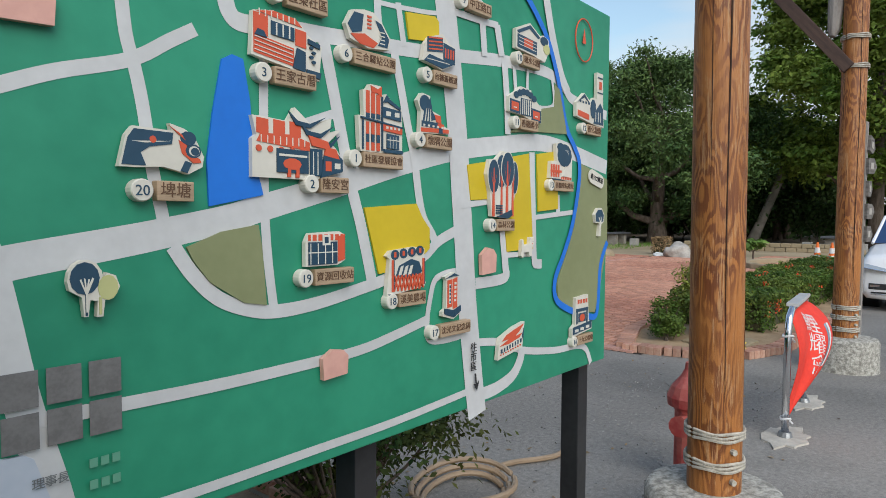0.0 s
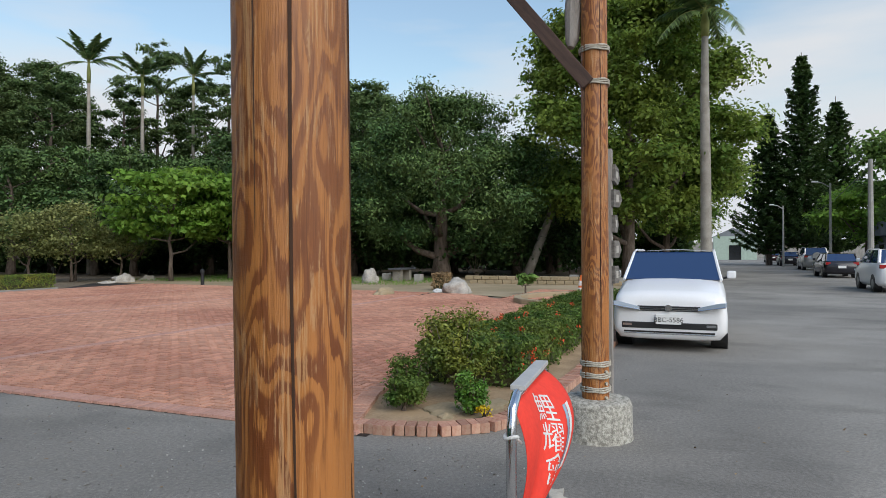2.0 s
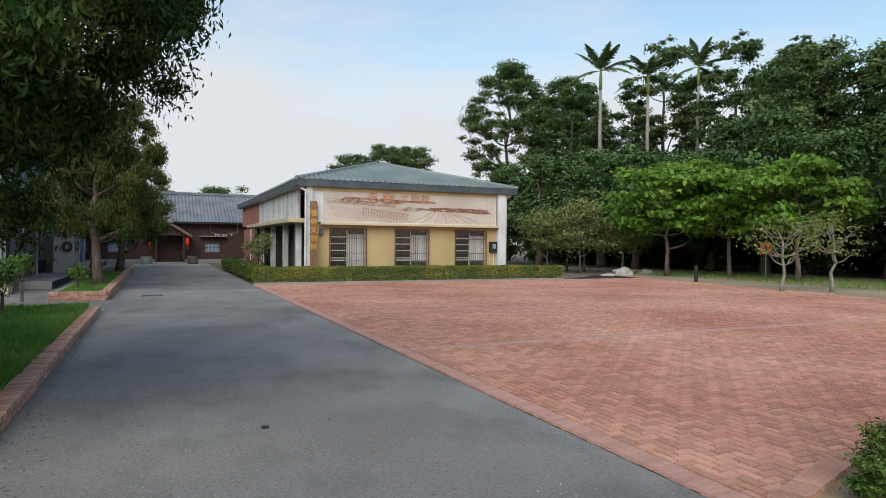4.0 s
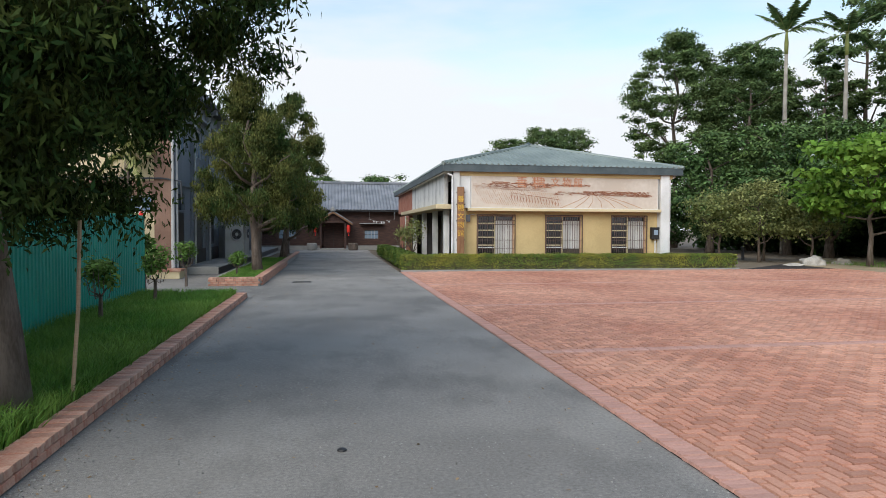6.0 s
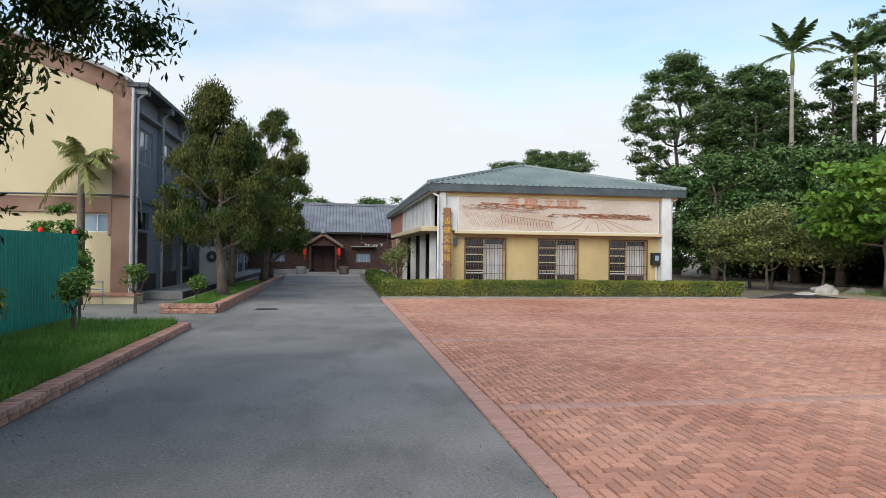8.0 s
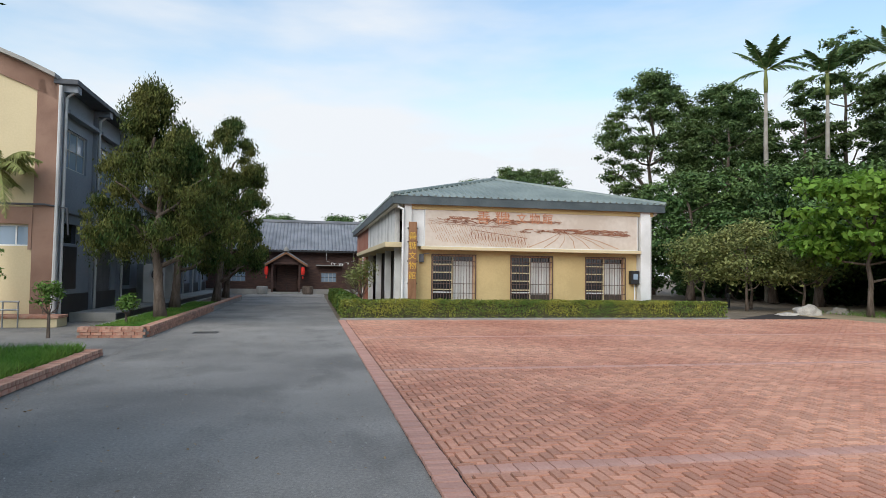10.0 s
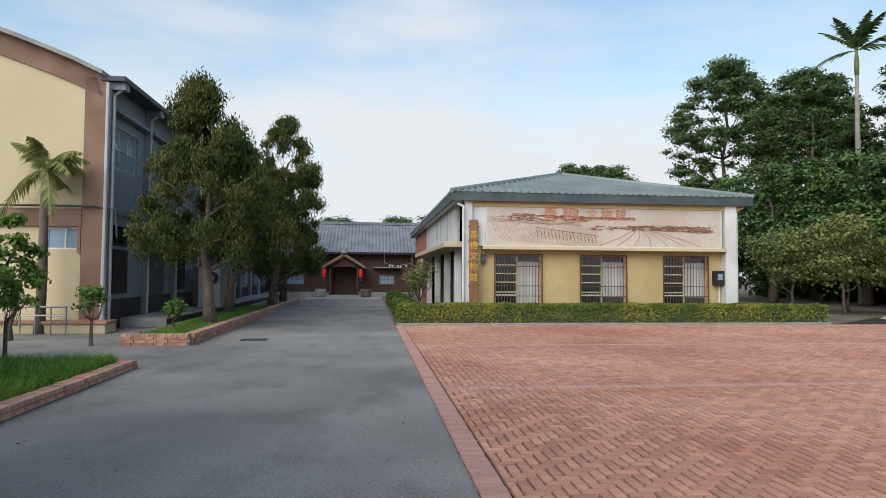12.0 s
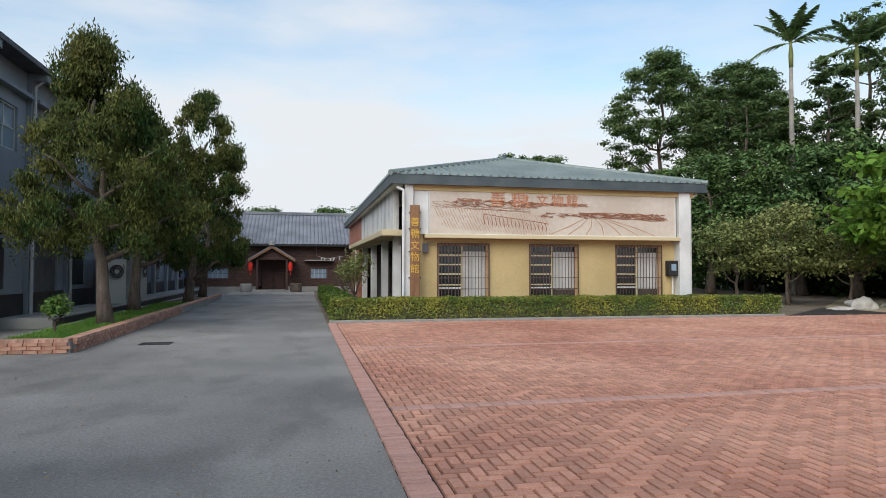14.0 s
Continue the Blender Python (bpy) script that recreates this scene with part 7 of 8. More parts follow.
def juniper(m, H, crown_r, low, seed, n_leaf, label, size=0.10, r=0.16, sub=60, lean=(0, 0), peak=0.8, tuft=(0.14, 0.27), sweep=False):
    """A Chinese juniper: tufts of fine upright sprays on twisted limbs."""
    rng, rr = np.random.default_rng(seed), random.Random(seed)
    t = thing("juniper_tree", m, label, "tree", "roadside junipers")
    bm, ends = tree_limbs(rr, H, 0.34 if sweep else low / H, crown_r * 0.75, r, 12, lean)
    part("trunk", bm, M["bark"], t, smooth=True)
    blobs = []
    while sweep and len(blobs) < sub:
        # sprays swept up and outwards, clear of the road below
        x, y, z = rr.uniform(-3.2, 2.6), rr.uniform(-2.4, 2.2), low + (H - low) * rr.random() ** 1.3
        s = rr.uniform(0.32, 0.54)
        reach = min(0.9 + 0.78 * (z - 1.6), 2.65) if z < 6 else 2.65 - 0.8 * (z - 6)
        if z < 3.5:
            reach = min(reach, 2.1 - 0.44 * y)
        if x + s * 1.1 < reach and math.hypot(x, y) < 0.6 + reach:
            blobs.append((x, y, z, s, s * 1.15))
    for k in range(0 if sweep else sub):
        u = rr.random() ** 1.25
        z = low + (H - low) * u
        w = crown_r * min(1.0, 0.55 + 3.0 * u) * (1.0 - u) ** peak + 0.12
        a = rr.uniform(0, 2 * math.pi)
        q = w * math.sqrt(rr.uniform(0.1, 1.0))
        s = crown_r * rr.uniform(*tuft)
        blobs.append((q * math.cos(a) + lean[0] * z, q * math.sin(a) + lean[1] * z, z, s, s * 1.35))
    for k in range(4):
        blobs.append((lean[0] * H + rr.uniform(-0.2, 0.2), lean[1] * H + rr.uniform(-0.2, 0.2), H - 0.35 * k, 0.2, 0.4))
    p, nrm = crown_points(rng, blobs, n_leaf, 0.3)
    d = rng.normal(size=p.shape)
    d[:, 2] *= 0.3
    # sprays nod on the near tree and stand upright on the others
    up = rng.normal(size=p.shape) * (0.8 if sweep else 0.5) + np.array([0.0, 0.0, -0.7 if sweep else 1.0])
    # the near tree takes the leaf colour darkened for shade
    leaf_mesh("crown", p, d, size, M["juniper_shaded" if sweep else "juniper"], t, rng, 0.3, 0.12, up)
    return t


def hedge(name, m, lx, ly, h, n, leaf, size, label, seed=1, bumps=0.05):
    """A clipped hedge: a dark twiggy core and leaves over its faces."""
    rng = np.random.default_rng(seed)
    t = thing(name, m, label, "hedge")
    bm = B(0.08, 0.08, 0, lx - 0.08, ly - 0.08, h - 0.1, 0.03)
    part("twig_core", bm, M["twigs"], t)
    area = np.array([lx * ly, lx * h, lx * h, ly * h, ly * h])
    idx = rng.choice(5, n, p=area / area.sum())
    u, v = rng.random(n), rng.random(n)
    p, nr = np.empty((n, 3)), np.zeros((n, 3))
    for k, (fn, nn) in enumerate([(lambda a, b: (a * lx, b * ly, np.full_like(a, h)), (0, 0, 1)), (lambda a, b: (a * lx, 0 * a, b * h), (0, -1, 0)), (lambda a, b: (a * lx, 0 * a + ly, b * h), (0, 1, 0)), (lambda a, b: (0 * a, a * ly, b * h), (-1, 0, 0)), (lambda a, b: (0 * a + lx, a * ly, b * h), (1, 0, 0))]):
        s = idx == k
        p[s] = np.stack(fn(u[s], v[s]), 1)
        nr[s] = nn
    wob = np.array([noise.noise(Vector((x * 1.9, y * 1.9, z * 2.5))) for x, y, z in p])
    p -= nr * (rng.uniform(-0.02, 0.13, n) - bumps * wob)[:, None]
    thin = (p[:, 2] < 0.28 * h) & (rng.random(n) < 0.55)
    p, nr = p[~thin], nr[~thin]
    leaf_mesh("foliage", p, nr + rng.normal(size=p.shape) * 0.6 + np.array([0, 0, 0.35]), size, M[leaf], t, rng, 0.5)
    return t


def shrub(name, m, r, h, n, leaf, size, label, seed, stem=0.0, category="shrub", twigs=7, fill=0.35):
    rng, rr = np.random.default_rng(seed), random.Random(seed)
    t = thing(name, m, label, category)
    for k in range(twigs):
        bm = bmesh.new()
        a = rr.uniform(0, 6.28)
        e = Vector((r * 0.7 * math.cos(a), r * 0.7 * math.sin(a), h * rr.uniform(0.6, 0.95)))
        s = Vector((0.02 * math.cos(a), 0.02 * math.sin(a), 0))
        tube(bm, [s, Vector((0.05 * e.x, 0.05 * e.y, max(stem, 0.05))), s.lerp(e, 0.6), e], [0.014 + 0.02 * stem, 0.012 + 0.014 * stem, 0.008, 0.003], 5)
        part("stem", bm, M["bark"], t)
    blobs = [(r * 0.62 * math.cos(k * 2.4) * math.sqrt(rr.random()), r * 0.62 * math.sin(k * 2.4) * math.sqrt(rr.random()), stem + (h - stem) * rr.uniform(0.25, 0.82), r * fill * 1.25, (h - stem) * fill * 0.62) for k in range(16)]
    p, nrm = crown_points(rng, blobs, n)
    p[:, 2] = np.maximum(p[:, 2], 0.03)
    leaf_mesh("foliage", p, nrm, size, M[leaf], t, rng, 0.48)
    return t


def rock(m, sx, sy, sz, seed, label, material="rock"):
    bm = bmesh.new()
    bmesh.ops.create_icosphere(bm, subdivisions=4, radius=1.0)
    for v in bm.verts:
        c = v.co.copy()
        d = 1 + 0.35 * noise.noise(c * 1.3 + Vector((seed, 0, 0))) + 0.12 * noise.noise(c * 4 + Vector((0, seed, 0))) + 0.04 * noise.noise(c * 11)
        v.co = Vector((c.x * sx, c.y * sy, max(c.z * sz, -0.15 * sz))) * d
        v.co.z += 0.15 * sz
    t = part("boulder", bm, M[material], None, smooth=True)
    t.matrix_basis = pose(*m)
    return tagged(t, label, "rock", "boulders at the plaza edge")


M["twigs"] = mat("twigs", (0.045, 0.05, 0.02), (0.09, 0.085, 0.04), 0.95, scale=9, fine=40, bump=0.8)
M["hedge_bright"] = mat("hedge_bright", (0.075, 0.19, 0.02), (0.15, 0.28, 0.035), 0.55, scale=1.1, fine=6, island=0.4, trans=0.25, bump=0)
M["hedge_yellow"] = mat("hedge_yellow", (0.095, 0.165, 0.024), (0.29, 0.285, 0.04), 0.55, scale=1.1, fine=6, island=0.4, trans=0.25, bump=0)
M["dry_leaf"] = mat("dry_leaf", (0.20, 0.13, 0.06), (0.30, 0.20, 0.10), 0.8, scale=2, island=0.3, bump=0)
M["pale_green"] = mat("pale_green", (0.42, 0.52, 0.44), (0.36, 0.45, 0.38), 0.8)
M["flower"] = mat("flower_red", (0.75, 0.07, 0.02), (0.70, 0.12, 0.03), 0.6, bump=0)

# clipped hedge before the museum, and its return along the road
hedge("clipped_hedge", (0.08, 27.42, 0.09), 14.7, 0.72, 0.60, 42000, "hedge_yellow", 0.034, "low clipped green hedge with yellow shoots before the museum", 3)
hedge("clipped_hedge", (0.10, 28.6, 0.09), 0.7, 14.0, 0.62, 16000, "hedge_leaf", 0.045, "low dark green hedge along the road", 4)
tagged(part("hedge_kerb", B(0.05, 27.36, 0, 14.85, 27.44, 0.09, 0.01), M["concrete"]), "thin pale concrete kerb under the hedge", "kerb", kind="structure")
tagged(part("hedge_bed", B(0.05, 27.44, 0, 14.85, 28.3, 0.085), M["soil"]), "soil strip under the hedge", "soil", kind="structure")

# island of shrubs beside the road
ISL = [(0.15, 3.86), (0.2, 3.42), (0.31, 3.05), (0.58, 2.7), (1.2, 2.47), (3.4, 2.37), (9.0, 2.4), (12.6, 2.7), (13.6, 3.9), (12.6, 5.1), (9.0, 4.75), (4.0, 4.4), (1.3, 4.25)]
isl = sheet("island_soil", ISL, 0.045, M["island_earth"], "bare sandy soil of the shrub island")
kerb = thing("island_kerb", (0, 0, 0), "low ring kerb of upright red bricks round the shrubs", "kerb", kind="structure")
loop = ISL + ISL[:1]
one = B(-0.042, -0.095, 0, 0.042, 0.095, 0.088, 0.005)
me_one = bpy.data.meshes.new("brick")
one.to_mesh(me_one)
one.free()
me_one.materials.append(M["kerb_brick"])
rk = random.Random(4)
for (xa, ya), (xb, yb) in zip(loop, loop[1:]):
    L = math.hypot(xb - xa, yb - ya)
    k = max(1, round(L / 0.094))
    for i in range(k):
        f = (i + 0.5) / k
        b = new("brick", me_one)
        b.parent = kerb
        b.matrix_basis = pose(xa + (xb - xa) * f, ya + (yb - ya) * f, rk.uniform(-0.006, 0.004), 0, rk.uniform(-2, 2), math.degrees(math.atan2(yb - ya, xb - xa)) + rk.uniform(-2, 2))
hedge("shrub_hedge", (2.1, 2.8, 0.045), 10.1, 1.25, 0.5, 60000, "hedge_leaf", 0.026, "broad green hedge dotted with red flowers", 6, 0.12)
shrub("tall_shrub", (1.55, 3.35, 0.045), 0.44, 0.9, 14000, "hedge_yellow", 0.022, "upright yellow-green shrub with bare lower twigs", 7, 0.1, twigs=16, fill=0.42)
shrub("small_shrub", (0.8, 3.62, 0.045), 0.22, 0.36, 4200, "hedge_leaf", 0.019, "small dense round green shrub on the soil", 8)
shrub("small_shrub", (1.15, 3.75, 0.045), 0.26, 0.5, 4200, "hedge_leaf", 0.02, "small dense round green shrub on the soil", 9)
shrub("small_shrub", (0.9, 2.95, 0.045), 0.17, 0.4, 4000, "hedge_bright", 0.019, "small bright green shrub at the kerb", 10)
shrub("yellow_weed", (0.75, 2.78, 0.045), 0.1, 0.14, 160, "map_yellow", 0.02, "tiny yellow-leaved weed in the soil", 12)
for x, y, s in ((0.98, 3.3, 0.3), (1.32, 2.9, 0.24), (0.72, 3.15, 0.1)):
    rock((x, y, 0.02), s, s * 0.8, 0.05, int(x * 50), "flat sandy stone half buried in the soil", "sand_path")
rf = random.Random(9)
for k in range(44):
    x, y = 2.2 + 9 * rf.random() ** 1.6, rf.uniform(2.9, 4.1)
    onside = rf.random() < 0.35
    fl = thing("ixora_flower", (x, 2.83 if onside else y, rf.uniform(0.25, 0.48) if onside else 0.57), "round red flower head on the hedge", "flower", "red flowers")
    bm = bmesh.new()
    for j in range(16):
        d = Vector((rf.gauss(0, 1), rf.gauss(0, 1), rf.gauss(0.4, 1))).normalized() * 0.045
        a = Vector((rf.gauss(0, 1), rf.gauss(0, 1), rf.gauss(0, 1))).normalized() * 0.014
        b2 = d.cross(a).normalized() * 0.014
        bm.faces.new([bm.verts.new(d + v) for v in (-a, -b2, a, b2)])
    part("petals", bm, M["flower"], fl)

# ---- verge, planter and fence along the road ----
tagged(part("verge_soil", B(-7.15, -6, 0.0, -4.95, 18.3, 0.07), M["soil"]), "soil of the grass verge", "soil", kind="structure")
tagged(part("planter_soil", B(-6.15, 22.2, 0.0, -4.95, 43.6, 0.16), M["soil"]), "soil of the long raised planter", "soil", kind="structure")


def verge_kerbs():
    t = thing("verge_kerb", (0, 0, 0), "worn red brick kerb along the grass verge", "kerb", kind="structure")
    rng = random.Random(21)
    bm = B(-0.057, -0.115, 0, 0.057, 0.115, 0.065, 0.006)
    me = bpy.data.meshes.new("kerb_header")
    bm.to_mesh(me)
    bm.free()
    me.materials.append(M["kerb_brick"])
    bm = B(-0.115, -0.03, 0, 0.115, 0.03, 0.062, 0.006)
    ms = bpy.data.meshes.new("kerb_stretcher")
    bm.to_mesh(ms)
    bm.free()
    ms.materials.append(M["kerb_brick"])
    part("mortar_core", B(-4.93, -6, 0, -4.74, 18.5, 0.125), M["concrete"], t)
    for i in range(190):
        o = new("brick", me)
        o.parent = t
        o.matrix_basis = pose(-4.83, 18.45 - i * 0.12, 0.08 + rng.uniform(-0.005, 0.004), rng.uniform(-2, 2), 0, 90 + rng.uniform(-2, 2))
    for i in range(95):
        o = new("brick", ms)
        o.parent = t
        o.matrix_basis = pose(-4.735, 18.4 - i * 0.24, 0.012, 0, 0, 90 + rng.uniform(-0.6, 0.6))
    part("kerb_return", B(-5.6, 18.38, 0, -4.93, 18.6, 0.13, 0.008), M["kerb_brick"], t)
    p = thing("planter_wall", (0, 0, 0), "low red brick wall round the long planter", "planter wall", kind="structure")
    part("mortar_core", B(-4.94, 22.1, 0, -4.76, 43.7, 0.2), M["concrete"], p)
    part("mortar_core", B(-6.3, 21.95, 0, -4.8, 22.15, 0.2), M["concrete"], p)
    part("mortar_core", B(-6.3, 22.15, 0, -6.12, 43.7, 0.19), M["concrete"], p)
    for c in range(3):
        for i in range(44):
            o = new("brick", ms)
            o.parent = p
            o.matrix_basis = pose(-4.752, 22.2 + i * 0.24 + 0.12 * (c % 2), 0.004 + c * 0.068, 0, 0, 90 + rng.uniform(-0.6, 0.6))
        for i in range(6):
            o = new("brick", ms)
            o.parent = p
            o.matrix_basis = pose(-6.15 + i * 0.24 + 0.06 * (c % 2), 21.94, 0.004 + c * 0.068, 0, 0, rng.uniform(-0.6, 0.6))
    for i in range(90):
        o = new("brick", me)
        o.parent = p
        o.matrix_basis = pose(-4.85, 22.2 + i * 0.12, 0.196, 0, 0, 90 + rng.uniform(-1.5, 1.5))
    part("coping", B(-4.97, 33.0, 0.196, -4.73, 43.7, 0.258, 0.01), M["kerb_brick"], p)
    for i in range(12):
        o = new("brick", me)
        o.parent = p
        o.matrix_basis = pose(-6.2 + i * 0.12, 22.04, 0.196, 0, 0, rng.uniform(-1.5, 1.5))


verge_kerbs()


def grass(name, x0, x1, y0, y1, z, n, h, label, seed):
    rng = np.random.default_rng(seed)
    x, y = rng.uniform(x0, x1, n), rng.uniform(y0, y1, n)
    dens = np.array([noise.noise(Vector((a * 0.9, b * 0.6, seed))) for a, b in zip(x, y)])
    k = dens > rng.uniform(-0.75, 0.15, n)
    x, y = x[k], y[k]
    m = len(x)
    a = rng.uniform(0, 6.28, m)
    hh = h * rng.uniform(0.5, 1.4, m)
    lean = rng.normal(size=(m, 2)) * 0.45
    base = np.stack([x, y, np.full(m, z)], 1)
    w = np.stack([np.cos(a), np.sin(a), 0 * a], 1) * 0.007
    tip = base + np.stack([lean[:, 0] * hh, lean[:, 1] * hh, hh], 1)
    mid = base + np.stack([lean[:, 0] * hh * 0.3, lean[:, 1] * hh * 0.3, hh * 0.6], 1)
    v = np.stack([base - w, base + w, mid + w * 0.8, mid - w * 0.8, tip], 1).reshape(-1, 3)
    i = np.arange(m) * 5
    faces = np.concatenate([np.stack([i, i + 1, i + 2, i + 3], 1).tolist(), ]).tolist() + np.stack([i + 3, i + 2, i + 4], 1).tolist()
    ob = mesh_obj(name, v.tolist(), faces, M["grass"])
    return tagged(ob, label, "grass", kind="stuff")


grass("verge_grass", -7.1, -4.95, 5.5, 18.3, 0.065, 80000, 0.19, "unmown green grass on the verge", 1)
grass("planter_grass", -6.1, -4.97, 22.2, 36, 0.155, 20000, 0.10, "short green grass in the planter", 2)
grass("lawn_tufts", 22.5, 30, 14, 32, 0.0, 9000, 0.14, "sparse grass beyond the plaza", 5)


def green_fence():
    t = thing("sheet_fence", (-7.25, 0, 0), "green corrugated metal hoarding on a white footing", "fence", kind="structure")
    for k in range(19):
        bm = bmesh.new()
        y0 = -0.06 + k
        prof = []
        for i in range(8):
            y = y0 + i * 0.125
            prof += [(0.0, y), (0.0, y + 0.05), (0.022, y + 0.0625), (0.022, y + 0.1125)]
        prof.append((0.0, y0 + 1.0))
        lo = [bm.verts.new((x, y, 0.08)) for x, y in prof]
        hi = [bm.verts.new((x, y, 2.02)) for x, y in prof]
        for a in range(len(prof) - 1):
            bm.faces.new((lo[a], lo[a + 1], hi[a + 1], hi[a]))
        bmesh.ops.recalc_face_normals(bm, faces=bm.faces)
        part("sheet_panel", bm, M["green_fence"], t)
    part("footing", B(-0.06, -0.1, 0, 0.06, 19.0, 0.1, 0.01), M["white"], t)
    part("top_rail", B(-0.04, -0.06, 1.98, -0.005, 18.95, 2.04), M["green_fence"], t)
    part("end_return", B(-6.0, 18.95, 0.08, 0.03, 18.99, 2.02), M["green_fence"], t)
    for y in (18.9, 17.3):
        l = thing("warning_lamp", (-7.27, y, 2.04), "small red warning lamp on the hoarding", "lamp", "fence lamps")
        part("dome", T([(0, 0, 0), (0, 0, 0.06), (0, 0, 0.1)], [0.05, 0.045, 0.015], 10), M["lantern"], l)


green_fence()


def handrail(m):
    t = thing("handrail", m, "galvanised steel pipe handrail at the plinth", "railing")
    for z in (0.5, 0.72):
        part("rail", T([(-3.0, 0, z), (0, 0, z)], 0.025), M["steel"], t)
    for i in range(9):
        part("upright", T([(-3.0 + i * 0.372, 0, 0), (-3.0 + i * 0.372, 0, 0.72)], 0.02), M["steel"], t)


handrail((-8.6, 24.7, 0))

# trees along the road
juniper((-5.4, 8.15, 0.05), 8.0, 2.0, 1.75, 31, 360000, "large juniper with dense drooping sprays, green darkened for shade", 0.043, 0.16, 440, (-0.03, 0.0), 0.22, sweep=True)
juniper((-5.3, 25.9, 0.15), 6.75, 2.5, 1.95, 32, 64000, "twisted olive-green juniper in the planter", 0.055, 0.15, 120, (-0.06, 0), 0.85, (0.09, 0.2))
juniper((-5.9, 31.0, 0.15), 6.4, 2.1, 1.9, 33, 40000, "dense dark juniper in the planter", 0.065, 0.16, 90, (0.02, 0), 0.6, (0.08, 0.18))
juniper((-5.2, 36.6, 0.15), 8.2, 2.5, 1.8, 34, 52000, "dense dark juniper in the planter", 0.07, 0.16, 120, (0.06, 0), 0.5, (0.08, 0.18))
juniper((-5.5, 42.5, 0.15), 6.6, 2.4, 1.5, 35, 30000, "dense dark juniper in the planter", 0.08, 0.16, 80, (0.05, 0), 0.5, (0.09, 0.2))
for x, y, h, s in ((-6.45, 13.6, 1.25, 1), (-6.3, 16.35, 1.35, 2), (-6.9, 22.0, 1.35, 3), (-5.75, 24.0, 0.95, 4), (-7.4, 19.6, 1.7, 5)):
    shrub("sapling", (x, y, 0.0 if x < -6.8 else 0.06), 0.36, h, 650, "leaf_mid", 0.05, "young planted tree with a thin stem", 40 + s, h * 0.42, "tree", 9)
st = thing("bamboo_stake", (-5.04, 8.6, 0.06, 0, 3, 0), "thin bamboo stake in the grass", "stake")
part("cane", T([(0, 0, 0), (0.02, 0, 0.9), (0.0, 0, 1.75)], 0.02, 6), M["tan"], st)
royal_palm("young_palm", (-9.4, 25.0, 0.0), 4.3, 0.12, 3, 1.4, "young palm with a ringed dark trunk", False, 1.55, "leaf_olive", 12, 1.0, "bark")
make_tree("dense_tree", 71, 3.0, 0.7, 0.9, "leaf_mid", 4200, 0.06, 0.06, "small dense round green tree", (-9.25, 23.3, 0), n_limb=6, sub=20)
shrub("bare_shrub", (1.2, 33.0, 0.09), 0.9, 2.3, 900, "leaf_olive", 0.06, "thin half-bare shrub with yellowing leaves", 55, 0.5, "shrub", 14)
shrub("bare_shrub", (1.1, 36.5, 0.09), 0.8, 2.0, 700, "leaf_olive", 0.06, "thin half-bare shrub with yellowing leaves", 56, 0.5, "shrub", 14)
shrub("dry_bush", (-4.9, 3.0, 0.0), 0.72, 0.95, 14000, "juniper", 0.018, "dry tangled dark bush behind the map board", 57, 0.1, "shrub", 40)

# grove beyond the plaza
for k, (x, y) in enumerate(((20.3, 33.6), (21.6, 35.0), (19.0, 35.2), (23.0, 33.0))):
    make_tree("olive_tree", 80 + k, 4.3 - 0.2 * k, 1.75, 1.3, "leaf_olive", 4200, 0.085, 0.07, "small grey-green tree with several stems", (x, y, 0, 0, 0, 50 * k), n_limb=8, sub=26, group="small trees at the plaza edge")
for k, (x, y, h, r) in enumerate(((22.9, 29.0, 6.6, 3.4), (25.2, 22.6, 6.3, 2.7), (25.5, 27.0, 6.2, 2.7))):
    make_tree("almond_tree", 90 + k, h, r, 2.2, "leaf_bright", 7500, 0.17, 0.12, "bright green spreading tree with tiers of large leaves", (x, y, 0, 0, 0, 70 * k), n_limb=10, sub=40, flat=0.38, group="bright trees", clump=0.27, droop=0.3)
for k, (x, y, h) in enumerate(((18.2, 18.0, 2.9), (20.2, 17.4, 3.2))):
    make_tree("thin_tree", 95 + k, h, 1.25, 1.2, "leaf_olive", 900, 0.06, 0.06, "small half-bare tree with thin grey twigs", (x, y, 0, 0, 0, 40 * k), "bark_grey", n_limb=14, sub=24, group="small trees at the plaza edge")
make_tree("tamarind_tree", 101, 11.0, 5.6, 1.5, "leaf_tamarind", 70000, 0.115, 0.5, "huge dark feathery tree with a thick trunk", (30.5, 15.5, 0), n_limb=14, sub=200, flat=0.8, top_bias=1.0, droop=0.3, aspect=0.35, clump=0.15)
make_tree("camphor_tree", 102, 17.0, 6.2, 2.9, "leaf_camphor", 120000, 0.14, 0.35, "tall full green tree beside the road", (33.0, 4.9, 0), n_limb=14, sub=190, lean=(0.02, 0.0), clump=0.17)
make_tree("camphor_tree", 103, 15.0, 5.2, 2.0, "leaf_camphor", 36000, 0.14, 0.3, "tall full green tree beside the road", (46.0, 3.6, 0), n_limb=14, sub=120, clump=0.17)
make_tree("camphor_tree", 104, 11.0, 4.6, 2.0, "leaf_mid", 22000, 0.15, 0.3, "full green tree further along the road", (60.0, 4.0, 0), n_limb=12, sub=60, clump=0.25)
tall = make_tree("tall_tree", 110, 20.8, 4.7, 6.0, "leaf_grove", 60000, 0.12, 0.3, "tall airy tree with tiers of leaves and gaps", (29.6, 59.0, 0), n_limb=26, sub=190, flat=0.6, clump=0.15)
far_a = make_tree("grove_tree", 111, 15.6, 4.3, 4.0, "leaf_grove", 36000, 0.125, 0.3, "tall green tree of the grove", (36, 30, 0), n_limb=18, sub=170, flat=0.65, clump=0.16, group="trees of the grove")
